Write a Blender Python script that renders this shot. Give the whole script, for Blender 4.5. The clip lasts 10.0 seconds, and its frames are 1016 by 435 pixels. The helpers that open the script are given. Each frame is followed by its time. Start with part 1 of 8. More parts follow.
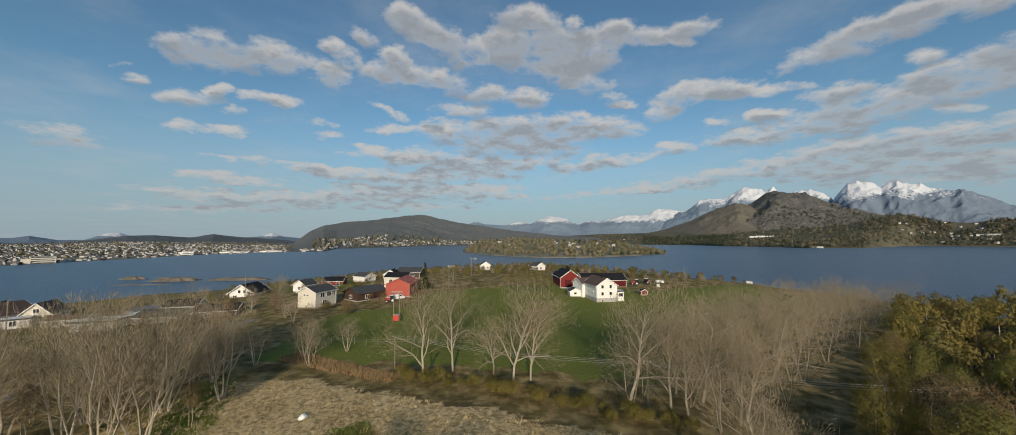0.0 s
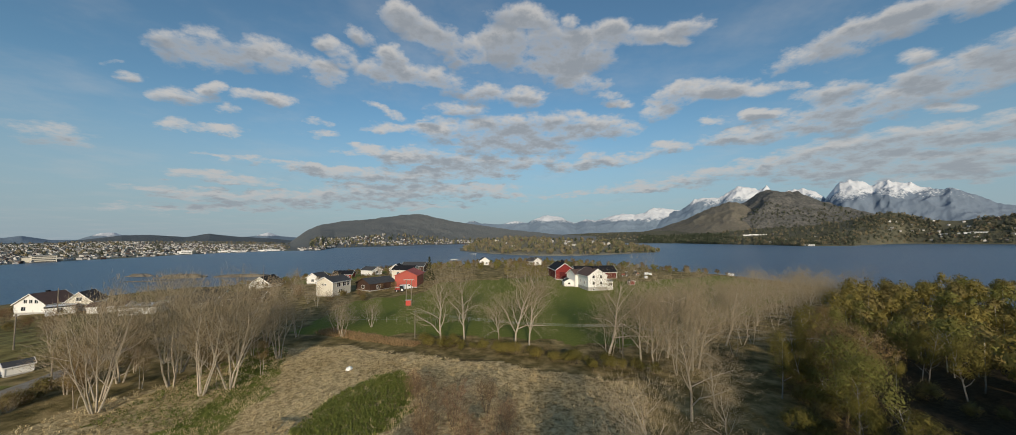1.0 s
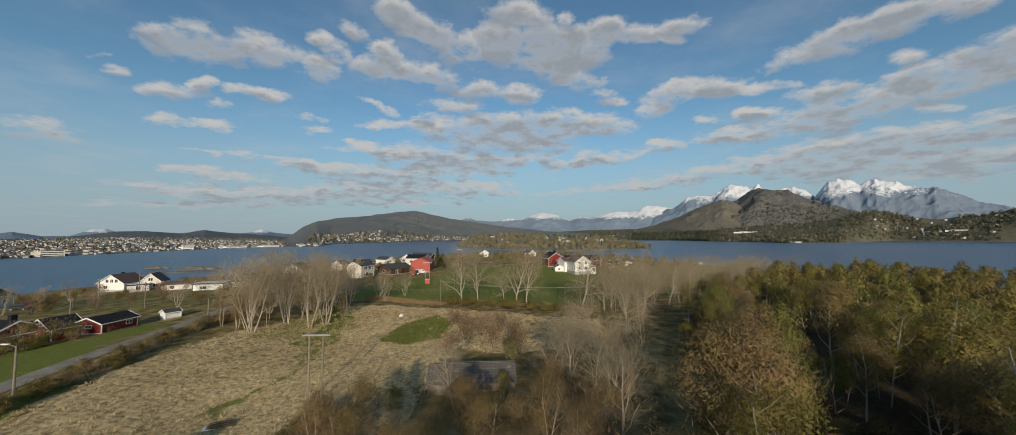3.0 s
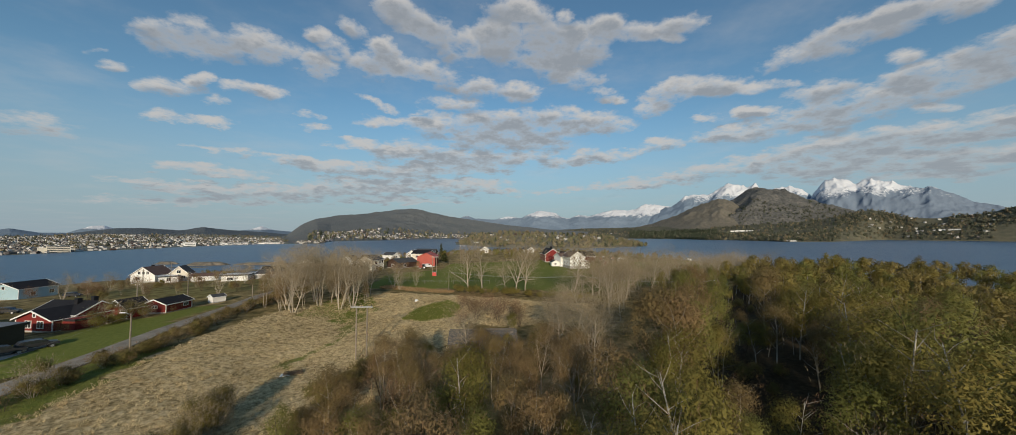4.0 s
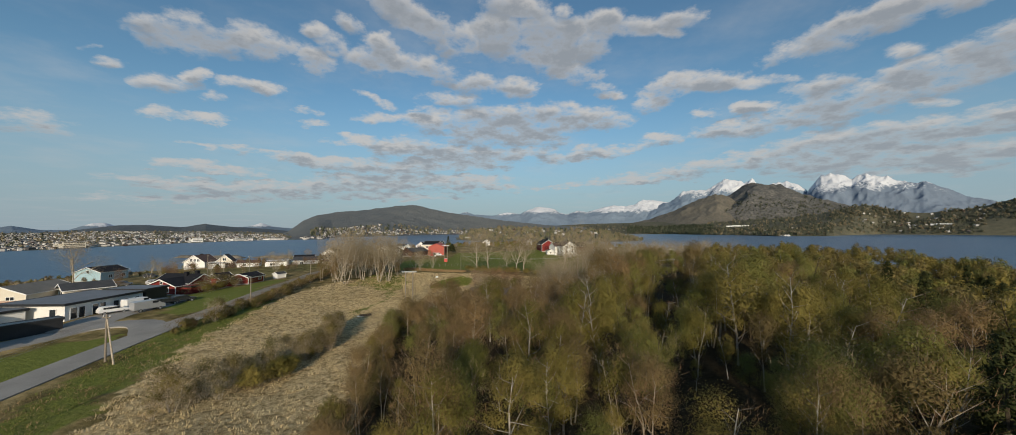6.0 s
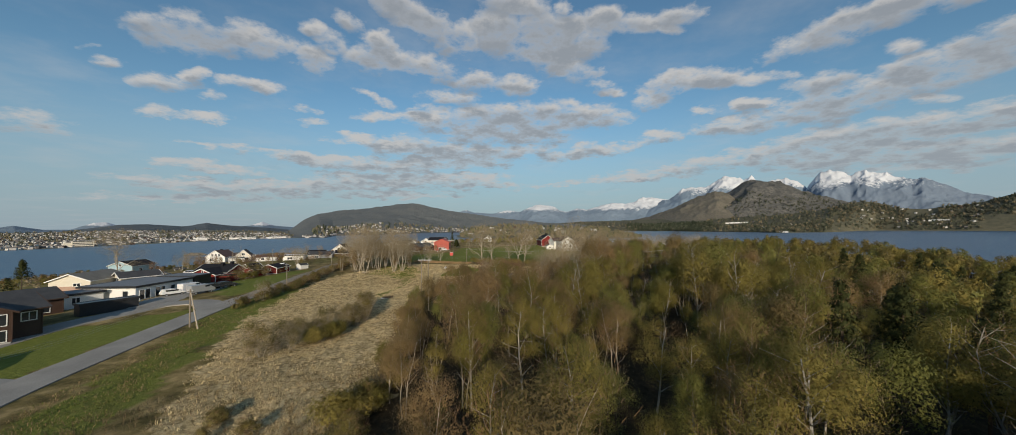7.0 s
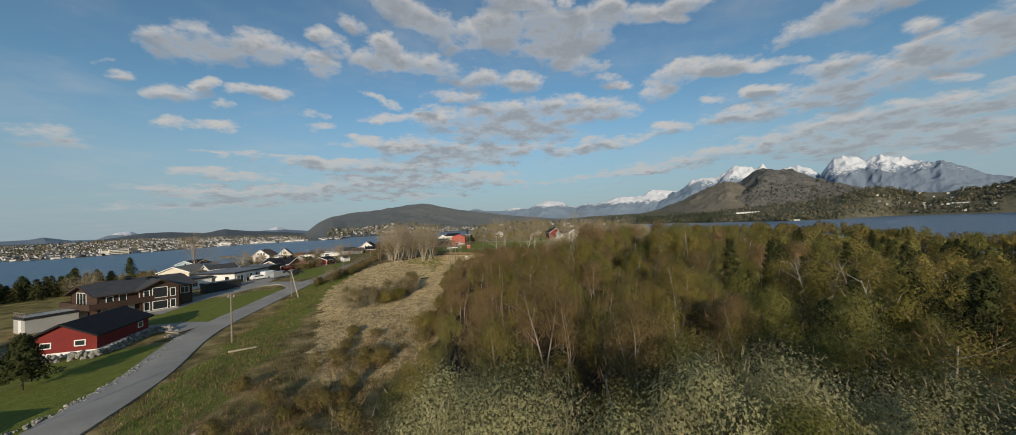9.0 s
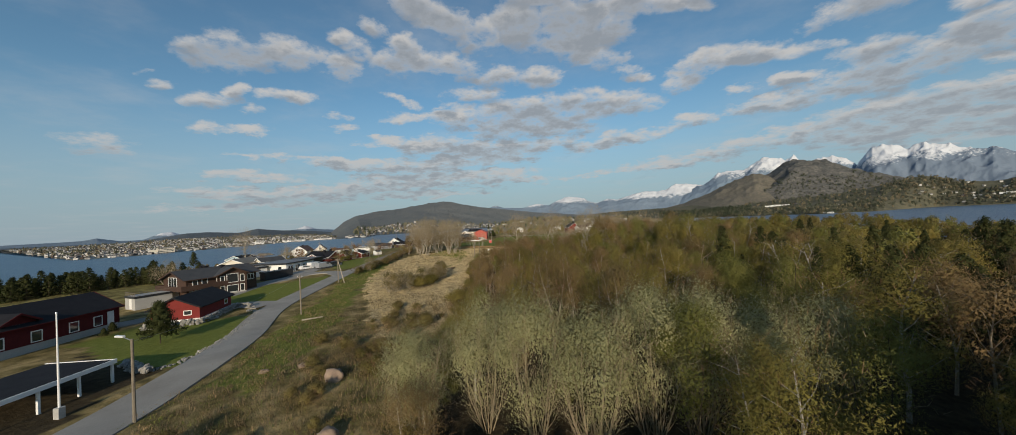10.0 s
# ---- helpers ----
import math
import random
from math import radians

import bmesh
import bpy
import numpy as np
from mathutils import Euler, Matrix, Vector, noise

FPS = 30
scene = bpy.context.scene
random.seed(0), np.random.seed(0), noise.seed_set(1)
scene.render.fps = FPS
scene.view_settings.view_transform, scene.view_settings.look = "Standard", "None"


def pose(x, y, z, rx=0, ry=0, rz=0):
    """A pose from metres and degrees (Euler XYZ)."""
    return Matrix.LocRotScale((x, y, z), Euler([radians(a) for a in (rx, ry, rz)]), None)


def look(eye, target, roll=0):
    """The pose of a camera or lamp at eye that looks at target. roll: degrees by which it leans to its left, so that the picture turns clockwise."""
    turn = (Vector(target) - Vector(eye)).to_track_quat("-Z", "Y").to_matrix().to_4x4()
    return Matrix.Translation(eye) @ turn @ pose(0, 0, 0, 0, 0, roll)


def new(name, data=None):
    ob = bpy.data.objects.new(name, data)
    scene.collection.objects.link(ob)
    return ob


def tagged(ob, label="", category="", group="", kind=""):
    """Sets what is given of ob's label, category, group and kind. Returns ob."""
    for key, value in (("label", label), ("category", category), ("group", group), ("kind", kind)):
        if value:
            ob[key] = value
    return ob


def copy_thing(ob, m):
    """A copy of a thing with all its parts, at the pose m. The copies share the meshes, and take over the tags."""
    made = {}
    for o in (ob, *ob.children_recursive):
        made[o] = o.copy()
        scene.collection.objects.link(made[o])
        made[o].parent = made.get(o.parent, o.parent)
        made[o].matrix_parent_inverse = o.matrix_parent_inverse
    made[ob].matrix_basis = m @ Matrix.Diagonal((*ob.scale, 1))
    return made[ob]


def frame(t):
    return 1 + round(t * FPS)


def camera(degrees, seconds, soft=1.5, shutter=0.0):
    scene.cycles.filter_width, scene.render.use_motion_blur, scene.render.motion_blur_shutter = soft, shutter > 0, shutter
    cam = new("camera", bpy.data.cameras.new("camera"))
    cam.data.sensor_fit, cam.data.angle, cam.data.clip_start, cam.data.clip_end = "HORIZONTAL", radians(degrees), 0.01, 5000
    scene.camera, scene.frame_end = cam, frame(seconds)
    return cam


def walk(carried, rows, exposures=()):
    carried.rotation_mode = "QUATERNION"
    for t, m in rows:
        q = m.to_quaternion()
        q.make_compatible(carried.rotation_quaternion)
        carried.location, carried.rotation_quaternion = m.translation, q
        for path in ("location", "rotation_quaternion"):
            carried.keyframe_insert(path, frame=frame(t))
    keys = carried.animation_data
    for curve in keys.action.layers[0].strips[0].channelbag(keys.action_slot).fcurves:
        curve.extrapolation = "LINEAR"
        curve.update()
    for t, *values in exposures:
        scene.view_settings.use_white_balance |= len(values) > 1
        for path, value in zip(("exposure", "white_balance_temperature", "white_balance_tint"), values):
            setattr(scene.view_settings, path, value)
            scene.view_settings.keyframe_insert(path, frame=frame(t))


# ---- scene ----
from itertools import product

# ---- camera and its way ----
cam = camera(110.2, 10.0, soft=0.85)
PATH = [
    (0, 0.00, 0.00, 0.00, 93.40, 0.00, 0.01),
    (0.5, -0.55, -5.95, -0.85, 93.34, 0.09, -0.22),
    (1, -1.21, -12.16, -1.81, 93.26, 0.13, -0.57),
    (1.5, -1.79, -18.29, -2.53, 93.09, 0.14, -0.81),
    (2, -2.25, -25.00, -3.30, 93.02, 0.12, -0.96),
    (2.5, -2.98, -31.37, -3.92, 92.95, 0.09, -1.20),
    (4, -4.72, -50.31, -4.85, 92.51, -0.15, -1.63),
    (4.5, -5.27, -56.64, -5.31, 92.34, -0.20, -1.79),
    (5, -5.53, -63.15, -5.72, 92.14, -0.20, -1.86),
    (5.5, -5.89, -69.14, -6.35, 92.04, -0.07, -1.85),
    (7, -7.62, -86.17, -8.26, 91.55, 0.29, -1.80),
    (7.5, -8.22, -91.84, -8.99, 91.50, 0.53, -1.79),
    (8, -8.50, -97.12, -9.30, 91.32, 0.86, -1.55),
    (8.5, -8.97, -102.18, -9.65, 91.24, 1.50, -1.17),
    (9, -9.00, -106.84, -9.96, 91.15, 2.07, -0.28),
    (9.5, -9.06, -111.33, -10.33, 91.08, 2.48, 0.84),
    (10, -8.70, -115.82, -11.02, 90.78, 2.77, 3.01),
]
walk(cam, [(t, pose(x, y, z, rx, ry, rz)) for t, x, y, z, rx, ry, rz in PATH], exposures=[(0, 0.0)])

# ---- sun and sky: a low evening sun behind the camera, broken cloud ----
SUN_UP, SUN_TURN = radians(16.0), radians(181.0)
sun = new("sun", bpy.data.lights.new("sun", "SUN"))
sun.data.energy, sun.data.angle, sun.data.color = 3.8, radians(0.6), (1.0, 0.85, 0.645)
sun.matrix_world = look((0, 0, 0), (-0.02, 1.0, -math.tan(SUN_UP)))

world = bpy.data.worlds.new("evening_sky")
scene.world = world
world.use_nodes = True
SKY_STRENGTH, CLOUD_LIGHT = 0.10, 0.50


def build_sky(nt):
    nt.nodes.clear()
    N, L = nt.nodes.new, nt.links.new

    def math_node(op, a, b=0.0, clamp=False):
        n = N("ShaderNodeMath")
        n.operation, n.use_clamp = op, clamp
        for i, v in enumerate((a, b)):
            if isinstance(v, (int, float)):
                n.inputs[i].default_value = v
            else:
                L(v, n.inputs[i])
        return n.outputs[0]

    def step(v, lo, hi):
        n = N("ShaderNodeMapRange")
        n.interpolation_type = "SMOOTHSTEP"
        L(v, n.inputs[0])
        n.inputs[1].default_value, n.inputs[2].default_value = lo, hi
        return n.outputs[0]

    out, sky, coord, split = N("ShaderNodeOutputWorld"), N("ShaderNodeTexSky"), N("ShaderNodeTexCoord"), N("ShaderNodeSeparateXYZ")
    sky.sky_type, sky.sun_disc = "NISHITA", False
    sky.sun_elevation, sky.sun_rotation = SUN_UP, SUN_TURN
    sky.air_density, sky.dust_density, sky.ozone_density = 1.0, 0.4, 1.2
    L(coord.outputs["Generated"], split.inputs[0])
    x, y, z = split.outputs
    up = math_node("ADD", math_node("MAXIMUM", z, 0.0), 0.06)
    px, py = math_node("DIVIDE", x, up), math_node("DIVIDE", y, up)
    flat = N("ShaderNodeCombineXYZ")
    L(px, flat.inputs[0]), L(py, flat.inputs[1])

    def fbm(scale, detail, rough, seed):
        n = N("ShaderNodeTexNoise")
        n.noise_dimensions = "3D"
        add = N("ShaderNodeVectorMath")
        add.operation = "ADD"
        L(flat.outputs[0], add.inputs[0])
        add.inputs[1].default_value = (seed, seed * 1.7, seed)
        L(add.outputs[0], n.inputs["Vector"])
        n.inputs["Scale"].default_value, n.inputs["Detail"].default_value, n.inputs["Roughness"].default_value = scale, detail, rough
        return n.outputs[0]

    broad, wisp = fbm(1.5, 4, 0.5, 7.7), fbm(1.3, 6, 0.6, 12.3)
    # banks of cloud ahead: bearing and rise as slopes, half-length, half-width, turn, thickness
    bar_cloud = [
        (-0.941, 0.570, 0.071, 0.024, -20, 1.00),
        (-0.816, 0.543, 0.143, 0.048, -8, 1.10),
        (-0.654, 0.517, 0.094, 0.037, -14, 1.05),
        (-0.518, 0.475, 0.066, 0.041, -28, 1.00),
        (-1.085, 0.464, 0.052, 0.016, -5, 0.90),
        (-0.925, 0.408, 0.081, 0.022, -3, 0.90),
        (-0.843, 0.426, 0.042, 0.020, 20, 0.80),
        (-0.726, 0.410, 0.064, 0.017, -7, 0.90),
        (-0.654, 0.398, 0.050, 0.020, -9, 0.90),
        (-0.801, 0.374, 0.035, 0.015, -5, 0.70),
        (-0.533, 0.335, 0.039, 0.013, -4, 0.80),
        (-0.501, 0.299, 0.050, 0.013, 1, 0.70),
        (-0.939, 0.326, 0.053, 0.014, -8, 0.80),
        (-0.833, 0.313, 0.109, 0.011, -3, 0.80),
        (-1.130, 0.502, 0.042, 0.011, 8, 0.45),
    ]
    north_west_heap = [
        (-0.515, 0.565, 0.044, 0.021, -14, 0.85),
        (-0.464, 0.524, 0.055, 0.032, -30, 0.95),
        (-0.407, 0.590, 0.048, 0.026, -30, 0.85),
        (-0.325, 0.516, 0.048, 0.034, -25, 0.95),
        (-0.310, 0.475, 0.114, 0.036, -7, 1.05),
        (-0.185, 0.454, 0.103, 0.034, -7, 1.00),
        (-0.043, 0.419, 0.082, 0.028, -2, 0.95),
        (0.050, 0.408, 0.071, 0.025, -5, 0.95),
        (-0.110, 0.366, 0.081, 0.024, -3, 0.80),
        (-0.291, 0.638, 0.070, 0.038, -21, 1.00),
        (-0.211, 0.586, 0.085, 0.045, -28, 1.05),
        (-0.112, 0.535, 0.078, 0.046, -17, 1.05),
        (-0.353, 0.371, 0.066, 0.013, -18, 0.55),
    ]
    zenith_heap = [
        (0.007, 0.561, 0.086, 0.061, 1, 1.00),
        (0.059, 0.638, 0.105, 0.039, -11, 0.95),
        (0.153, 0.567, 0.106, 0.054, -3, 1.10),
        (0.131, 0.513, 0.105, 0.046, -3, 1.10),
        (0.198, 0.457, 0.083, 0.034, -9, 1.00),
        (0.276, 0.532, 0.065, 0.046, 21, 0.95),
        (0.324, 0.594, 0.066, 0.042, 16, 1.00),
        (0.410, 0.581, 0.085, 0.035, 5, 1.00),
        (0.531, 0.614, 0.074, 0.029, 11, 1.00),
        (0.492, 0.575, 0.046, 0.021, -4, 0.85),
        (0.294, 0.413, 0.049, 0.017, -13, 0.80),
        (0.326, 0.389, 0.042, 0.013, -5, 0.75),
        (0.191, 0.630, 0.030, 0.025, 1, 0.80),
    ]
    middle_heap = [
        (-0.307, 0.311, 0.098, 0.015, -1, 0.85),
        (-0.143, 0.309, 0.121, 0.024, -0, 1.05),
        (0.004, 0.307, 0.122, 0.036, -1, 1.15),
        (0.153, 0.317, 0.112, 0.038, -1, 1.15),
        (0.256, 0.318, 0.098, 0.032, -3, 1.05),
        (0.023, 0.270, 0.171, 0.028, -1, 1.10),
        (-0.220, 0.340, 0.033, 0.011, 1, 0.60),
        (-0.360, 0.247, 0.094, 0.015, -2, 0.75),
        (-0.215, 0.227, 0.146, 0.026, -3, 1.05),
        (-0.050, 0.214, 0.151, 0.022, 1, 1.10),
        (0.106, 0.219, 0.063, 0.020, 5, 0.90),
        (0.246, 0.215, 0.109, 0.019, 9, 1.00),
        (0.368, 0.233, 0.087, 0.015, 7, 0.90),
        (0.482, 0.260, 0.080, 0.017, 5, 0.75),
    ]
    low_bars = [
        (-0.592, 0.208, 0.100, 0.015, -4, 0.97),
        (-0.466, 0.184, 0.115, 0.018, -5, 1.12),
        (-0.305, 0.174, 0.119, 0.022, -2, 1.15),
        (-0.123, 0.187, 0.139, 0.018, 1, 1.15),
        (-0.760, 0.232, 0.088, 0.011, -1, 0.72),
        (-0.881, 0.183, 0.091, 0.016, -2, 0.82),
        (-0.749, 0.163, 0.109, 0.014, -2, 0.82),
        (-0.983, 0.143, 0.107, 0.013, -2, 0.72),
        (-0.835, 0.119, 0.168, 0.016, -1, 1.02),
        (-0.607, 0.114, 0.185, 0.018, 0, 1.15),
        (-0.376, 0.128, 0.162, 0.022, 0, 1.15),
        (-0.177, 0.135, 0.168, 0.018, 0, 1.15),
        (-0.041, 0.123, 0.103, 0.013, 0, 0.92),
        (-0.781, 0.087, 0.335, 0.013, 0, 0.72),
        (-0.303, 0.094, 0.199, 0.011, 0, 0.77),
        (-1.291, 0.294, 0.159, 0.036, -9, 0.42),
    ]
    east_bars = [
        (0.459, 0.374, 0.065, 0.025, 17, 0.90),
        (0.522, 0.415, 0.085, 0.029, 15, 1.00),
        (0.628, 0.430, 0.089, 0.027, 6, 1.00),
        (0.760, 0.431, 0.094, 0.017, 5, 0.85),
        (0.607, 0.338, 0.050, 0.015, 5, 0.70),
        (0.747, 0.353, 0.074, 0.017, 6, 0.95),
        (0.868, 0.520, 0.088, 0.029, 23, 0.90),
        (1.016, 0.584, 0.131, 0.046, 26, 1.10),
        (1.170, 0.641, 0.136, 0.043, 21, 1.00),
        (1.350, 0.689, 0.166, 0.036, 13, 0.70),
        (1.222, 0.531, 0.073, 0.024, 7, 0.80),
        (0.664, 0.289, 0.128, 0.021, 9, 0.85),
        (0.819, 0.314, 0.146, 0.029, 11, 1.00),
        (0.967, 0.358, 0.119, 0.046, 13, 1.05),
        (0.969, 0.424, 0.088, 0.031, 15, 0.90),
    ]
    far_east_bars = [
        (1.106, 0.392, 0.141, 0.039, 11, 1.05),
        (1.243, 0.468, 0.110, 0.039, 11, 1.05),
        (1.380, 0.463, 0.185, 0.043, 13, 1.10),
        (1.485, 0.540, 0.168, 0.054, 22, 1.10),
        (1.315, 0.375, 0.092, 0.018, -1, 0.80),
        (1.494, 0.335, 0.156, 0.031, 8, 1.05),
        (1.291, 0.289, 0.243, 0.035, 6, 1.15),
        (1.052, 0.263, 0.240, 0.031, 8, 1.15),
        (0.836, 0.215, 0.216, 0.025, 9, 1.10),
        (0.643, 0.187, 0.174, 0.017, 7, 0.95),
        (0.433, 0.147, 0.209, 0.017, 6, 0.80),
        (0.208, 0.123, 0.168, 0.011, 3, 0.55),
        (1.070, 0.210, 0.279, 0.032, 5, 1.15),
        (1.368, 0.224, 0.263, 0.035, 4, 1.10),
        (1.206, 0.169, 0.321, 0.017, 3, 0.70),
    ]

    def vector_node(op, a, b):
        n = N("ShaderNodeVectorMath")
        n.operation = op
        for i, v in enumerate((a, b)):
            if isinstance(v, tuple):
                n.inputs[i].default_value = v
            else:
                L(v, n.inputs[i])
        return n.outputs["Value"] if op == "DOT_PRODUCT" else n.outputs[0]

    def noise_at(place, scale, detail, rough, shift):
        n = N("ShaderNodeTexNoise")
        L(vector_node("ADD", place, (shift, shift * 1.7, shift * 0.6)), n.inputs["Vector"])
        n.inputs["Scale"].default_value, n.inputs["Detail"].default_value, n.inputs["Roughness"].default_value = scale, detail, rough
        return n

    ahead = math_node("MAXIMUM", y, 0.05)
    dome = N("ShaderNodeCombineXYZ")
    L(math_node("DIVIDE", x, ahead), dome.inputs[0]), L(math_node("DIVIDE", z, ahead), dome.inputs[1])
    # the level on which the cloud's own lumps are spread
    level = N("ShaderNodeCombineXYZ")
    tall = math_node("ADD", math_node("MAXIMUM", z, 0.0), 0.22)
    L(math_node("DIVIDE", x, tall), level.inputs[0]), L(math_node("DIVIDE", y, tall), level.inputs[1])
    billow = vector_node("SUBTRACT", noise_at(level.outputs[0], 5.5, 5, 0.6, 4.7).outputs["Color"], (0.5, 0.5, 0.5))
    spread = N("ShaderNodeVectorMath")
    spread.operation = "MULTIPLY"
    L(billow, spread.inputs[0])
    spread.inputs[1].default_value = (0.13, 0.07, 0.0)
    lumps = noise_at(level.outputs[0], 9.0, 7, 0.62, 3.1).outputs[0]
    rest = math_node("MULTIPLY", step(broad, 0.55, 0.75), math_node("SUBTRACT", 1.0, step(y, -0.1, 0.35)))

    def after(place, value):
        """The same place, worked out once the value stands: it keeps the shader's stack small."""
        n = N("ShaderNodeVectorMath")
        n.operation = "MULTIPLY_ADD"
        L(value, n.inputs[0])
        n.inputs[1].default_value = (0, 0, 1e-6)
        L(place, n.inputs[2])
        return n.outputs[0]

    def density(place):
        total = -1.2
        for k, (cx, cy, long, wide, turn, w) in enumerate(bar_cloud + north_west_heap + zenith_heap + middle_heap + low_bars + east_bars + far_east_bars):
            if k % 16 == 15:
                place = after(place, total)
            m = N("ShaderNodeMapping")
            m.vector_type = "TEXTURE"
            L(place, m.inputs[0])
            m.inputs[1].default_value, m.inputs[2].default_value, m.inputs[3].default_value = (cx, cy, 0), (0, 0, radians(turn)), (long * 1.12, wide * 1.12, 1)
            d2 = vector_node("DOT_PRODUCT", m.outputs[0], m.outputs[0])
            n = N("ShaderNodeMath")
            n.operation = "MULTIPLY_ADD"
            L(d2, n.inputs[0])
            n.inputs[1].default_value, n.inputs[2].default_value = -0.8, w
            total = math_node("MAXIMUM", n.outputs[0], total)
        total = math_node("ADD", math_node("MINIMUM", total, 0.72), math_node("MULTIPLY", rest, 1.6))
        return math_node("ADD", total, math_node("MULTIPLY", math_node("SUBTRACT", lumps, 0.5), 3.6))

    here = vector_node("ADD", dome.outputs[0], spread.outputs[0])
    body = density(here)
    above = density(after(vector_node("ADD", here, (0.0, 0.022, 0.0)), body))
    cover = math_node("MULTIPLY", step(body, -0.25, 1.05), 0.92)
    veil = math_node("MULTIPLY", step(wisp, 0.44, 0.80), 0.24)
    cover = math_node("MAXIMUM", cover, veil)
    haze = math_node("MULTIPLY", math_node("SUBTRACT", 1.0, step(z, 0.0, 0.34)), 0.88)
    # what has more cloud over it is its grey underside
    thick = math_node("MULTIPLY", step(above, -0.05, 1.2), 0.95)
    tone = N("ShaderNodeMix")
    tone.data_type = "RGBA"
    L(thick, tone.inputs[0])
    tone.inputs[6].default_value, tone.inputs[7].default_value = (1.12, 1.09, 1.05, 1), (0.55, 0.60, 0.66, 1)
    air, cloud, mist, low, mix = N("ShaderNodeBackground"), N("ShaderNodeBackground"), N("ShaderNodeBackground"), N("ShaderNodeMixShader"), N("ShaderNodeMixShader")
    tint = N("ShaderNodeMix")
    tint.data_type, tint.blend_type = "RGBA", "MULTIPLY"
    tint.inputs[0].default_value, tint.inputs[7].default_value = 1.0, (0.735, 1.0, 1.085, 1)
    L(sky.outputs[0], tint.inputs[6]), L(tint.outputs[2], air.inputs[0])
    air.inputs[1].default_value = SKY_STRENGTH
    far_cloud = N("ShaderNodeMix")
    far_cloud.data_type = "RGBA"
    L(math_node("MULTIPLY", haze, 0.45), far_cloud.inputs[0]), L(tone.outputs[2], far_cloud.inputs[6])
    far_cloud.inputs[7].default_value = (0.60, 0.70, 0.80, 1)
    L(far_cloud.outputs[2], cloud.inputs[0])
    cloud.inputs[1].default_value = CLOUD_LIGHT
    mist.inputs[0].default_value, mist.inputs[1].default_value = (0.65, 0.83, 1.0, 1), 0.43
    L(haze, low.inputs[0]), L(air.outputs[0], low.inputs[1]), L(mist.outputs[0], low.inputs[2])
    L(cover, mix.inputs[0]), L(low.outputs[0], mix.inputs[1]), L(cloud.outputs[0], mix.inputs[2])
    L(mix.outputs[0], out.inputs[0])


build_sky(world.node_tree)

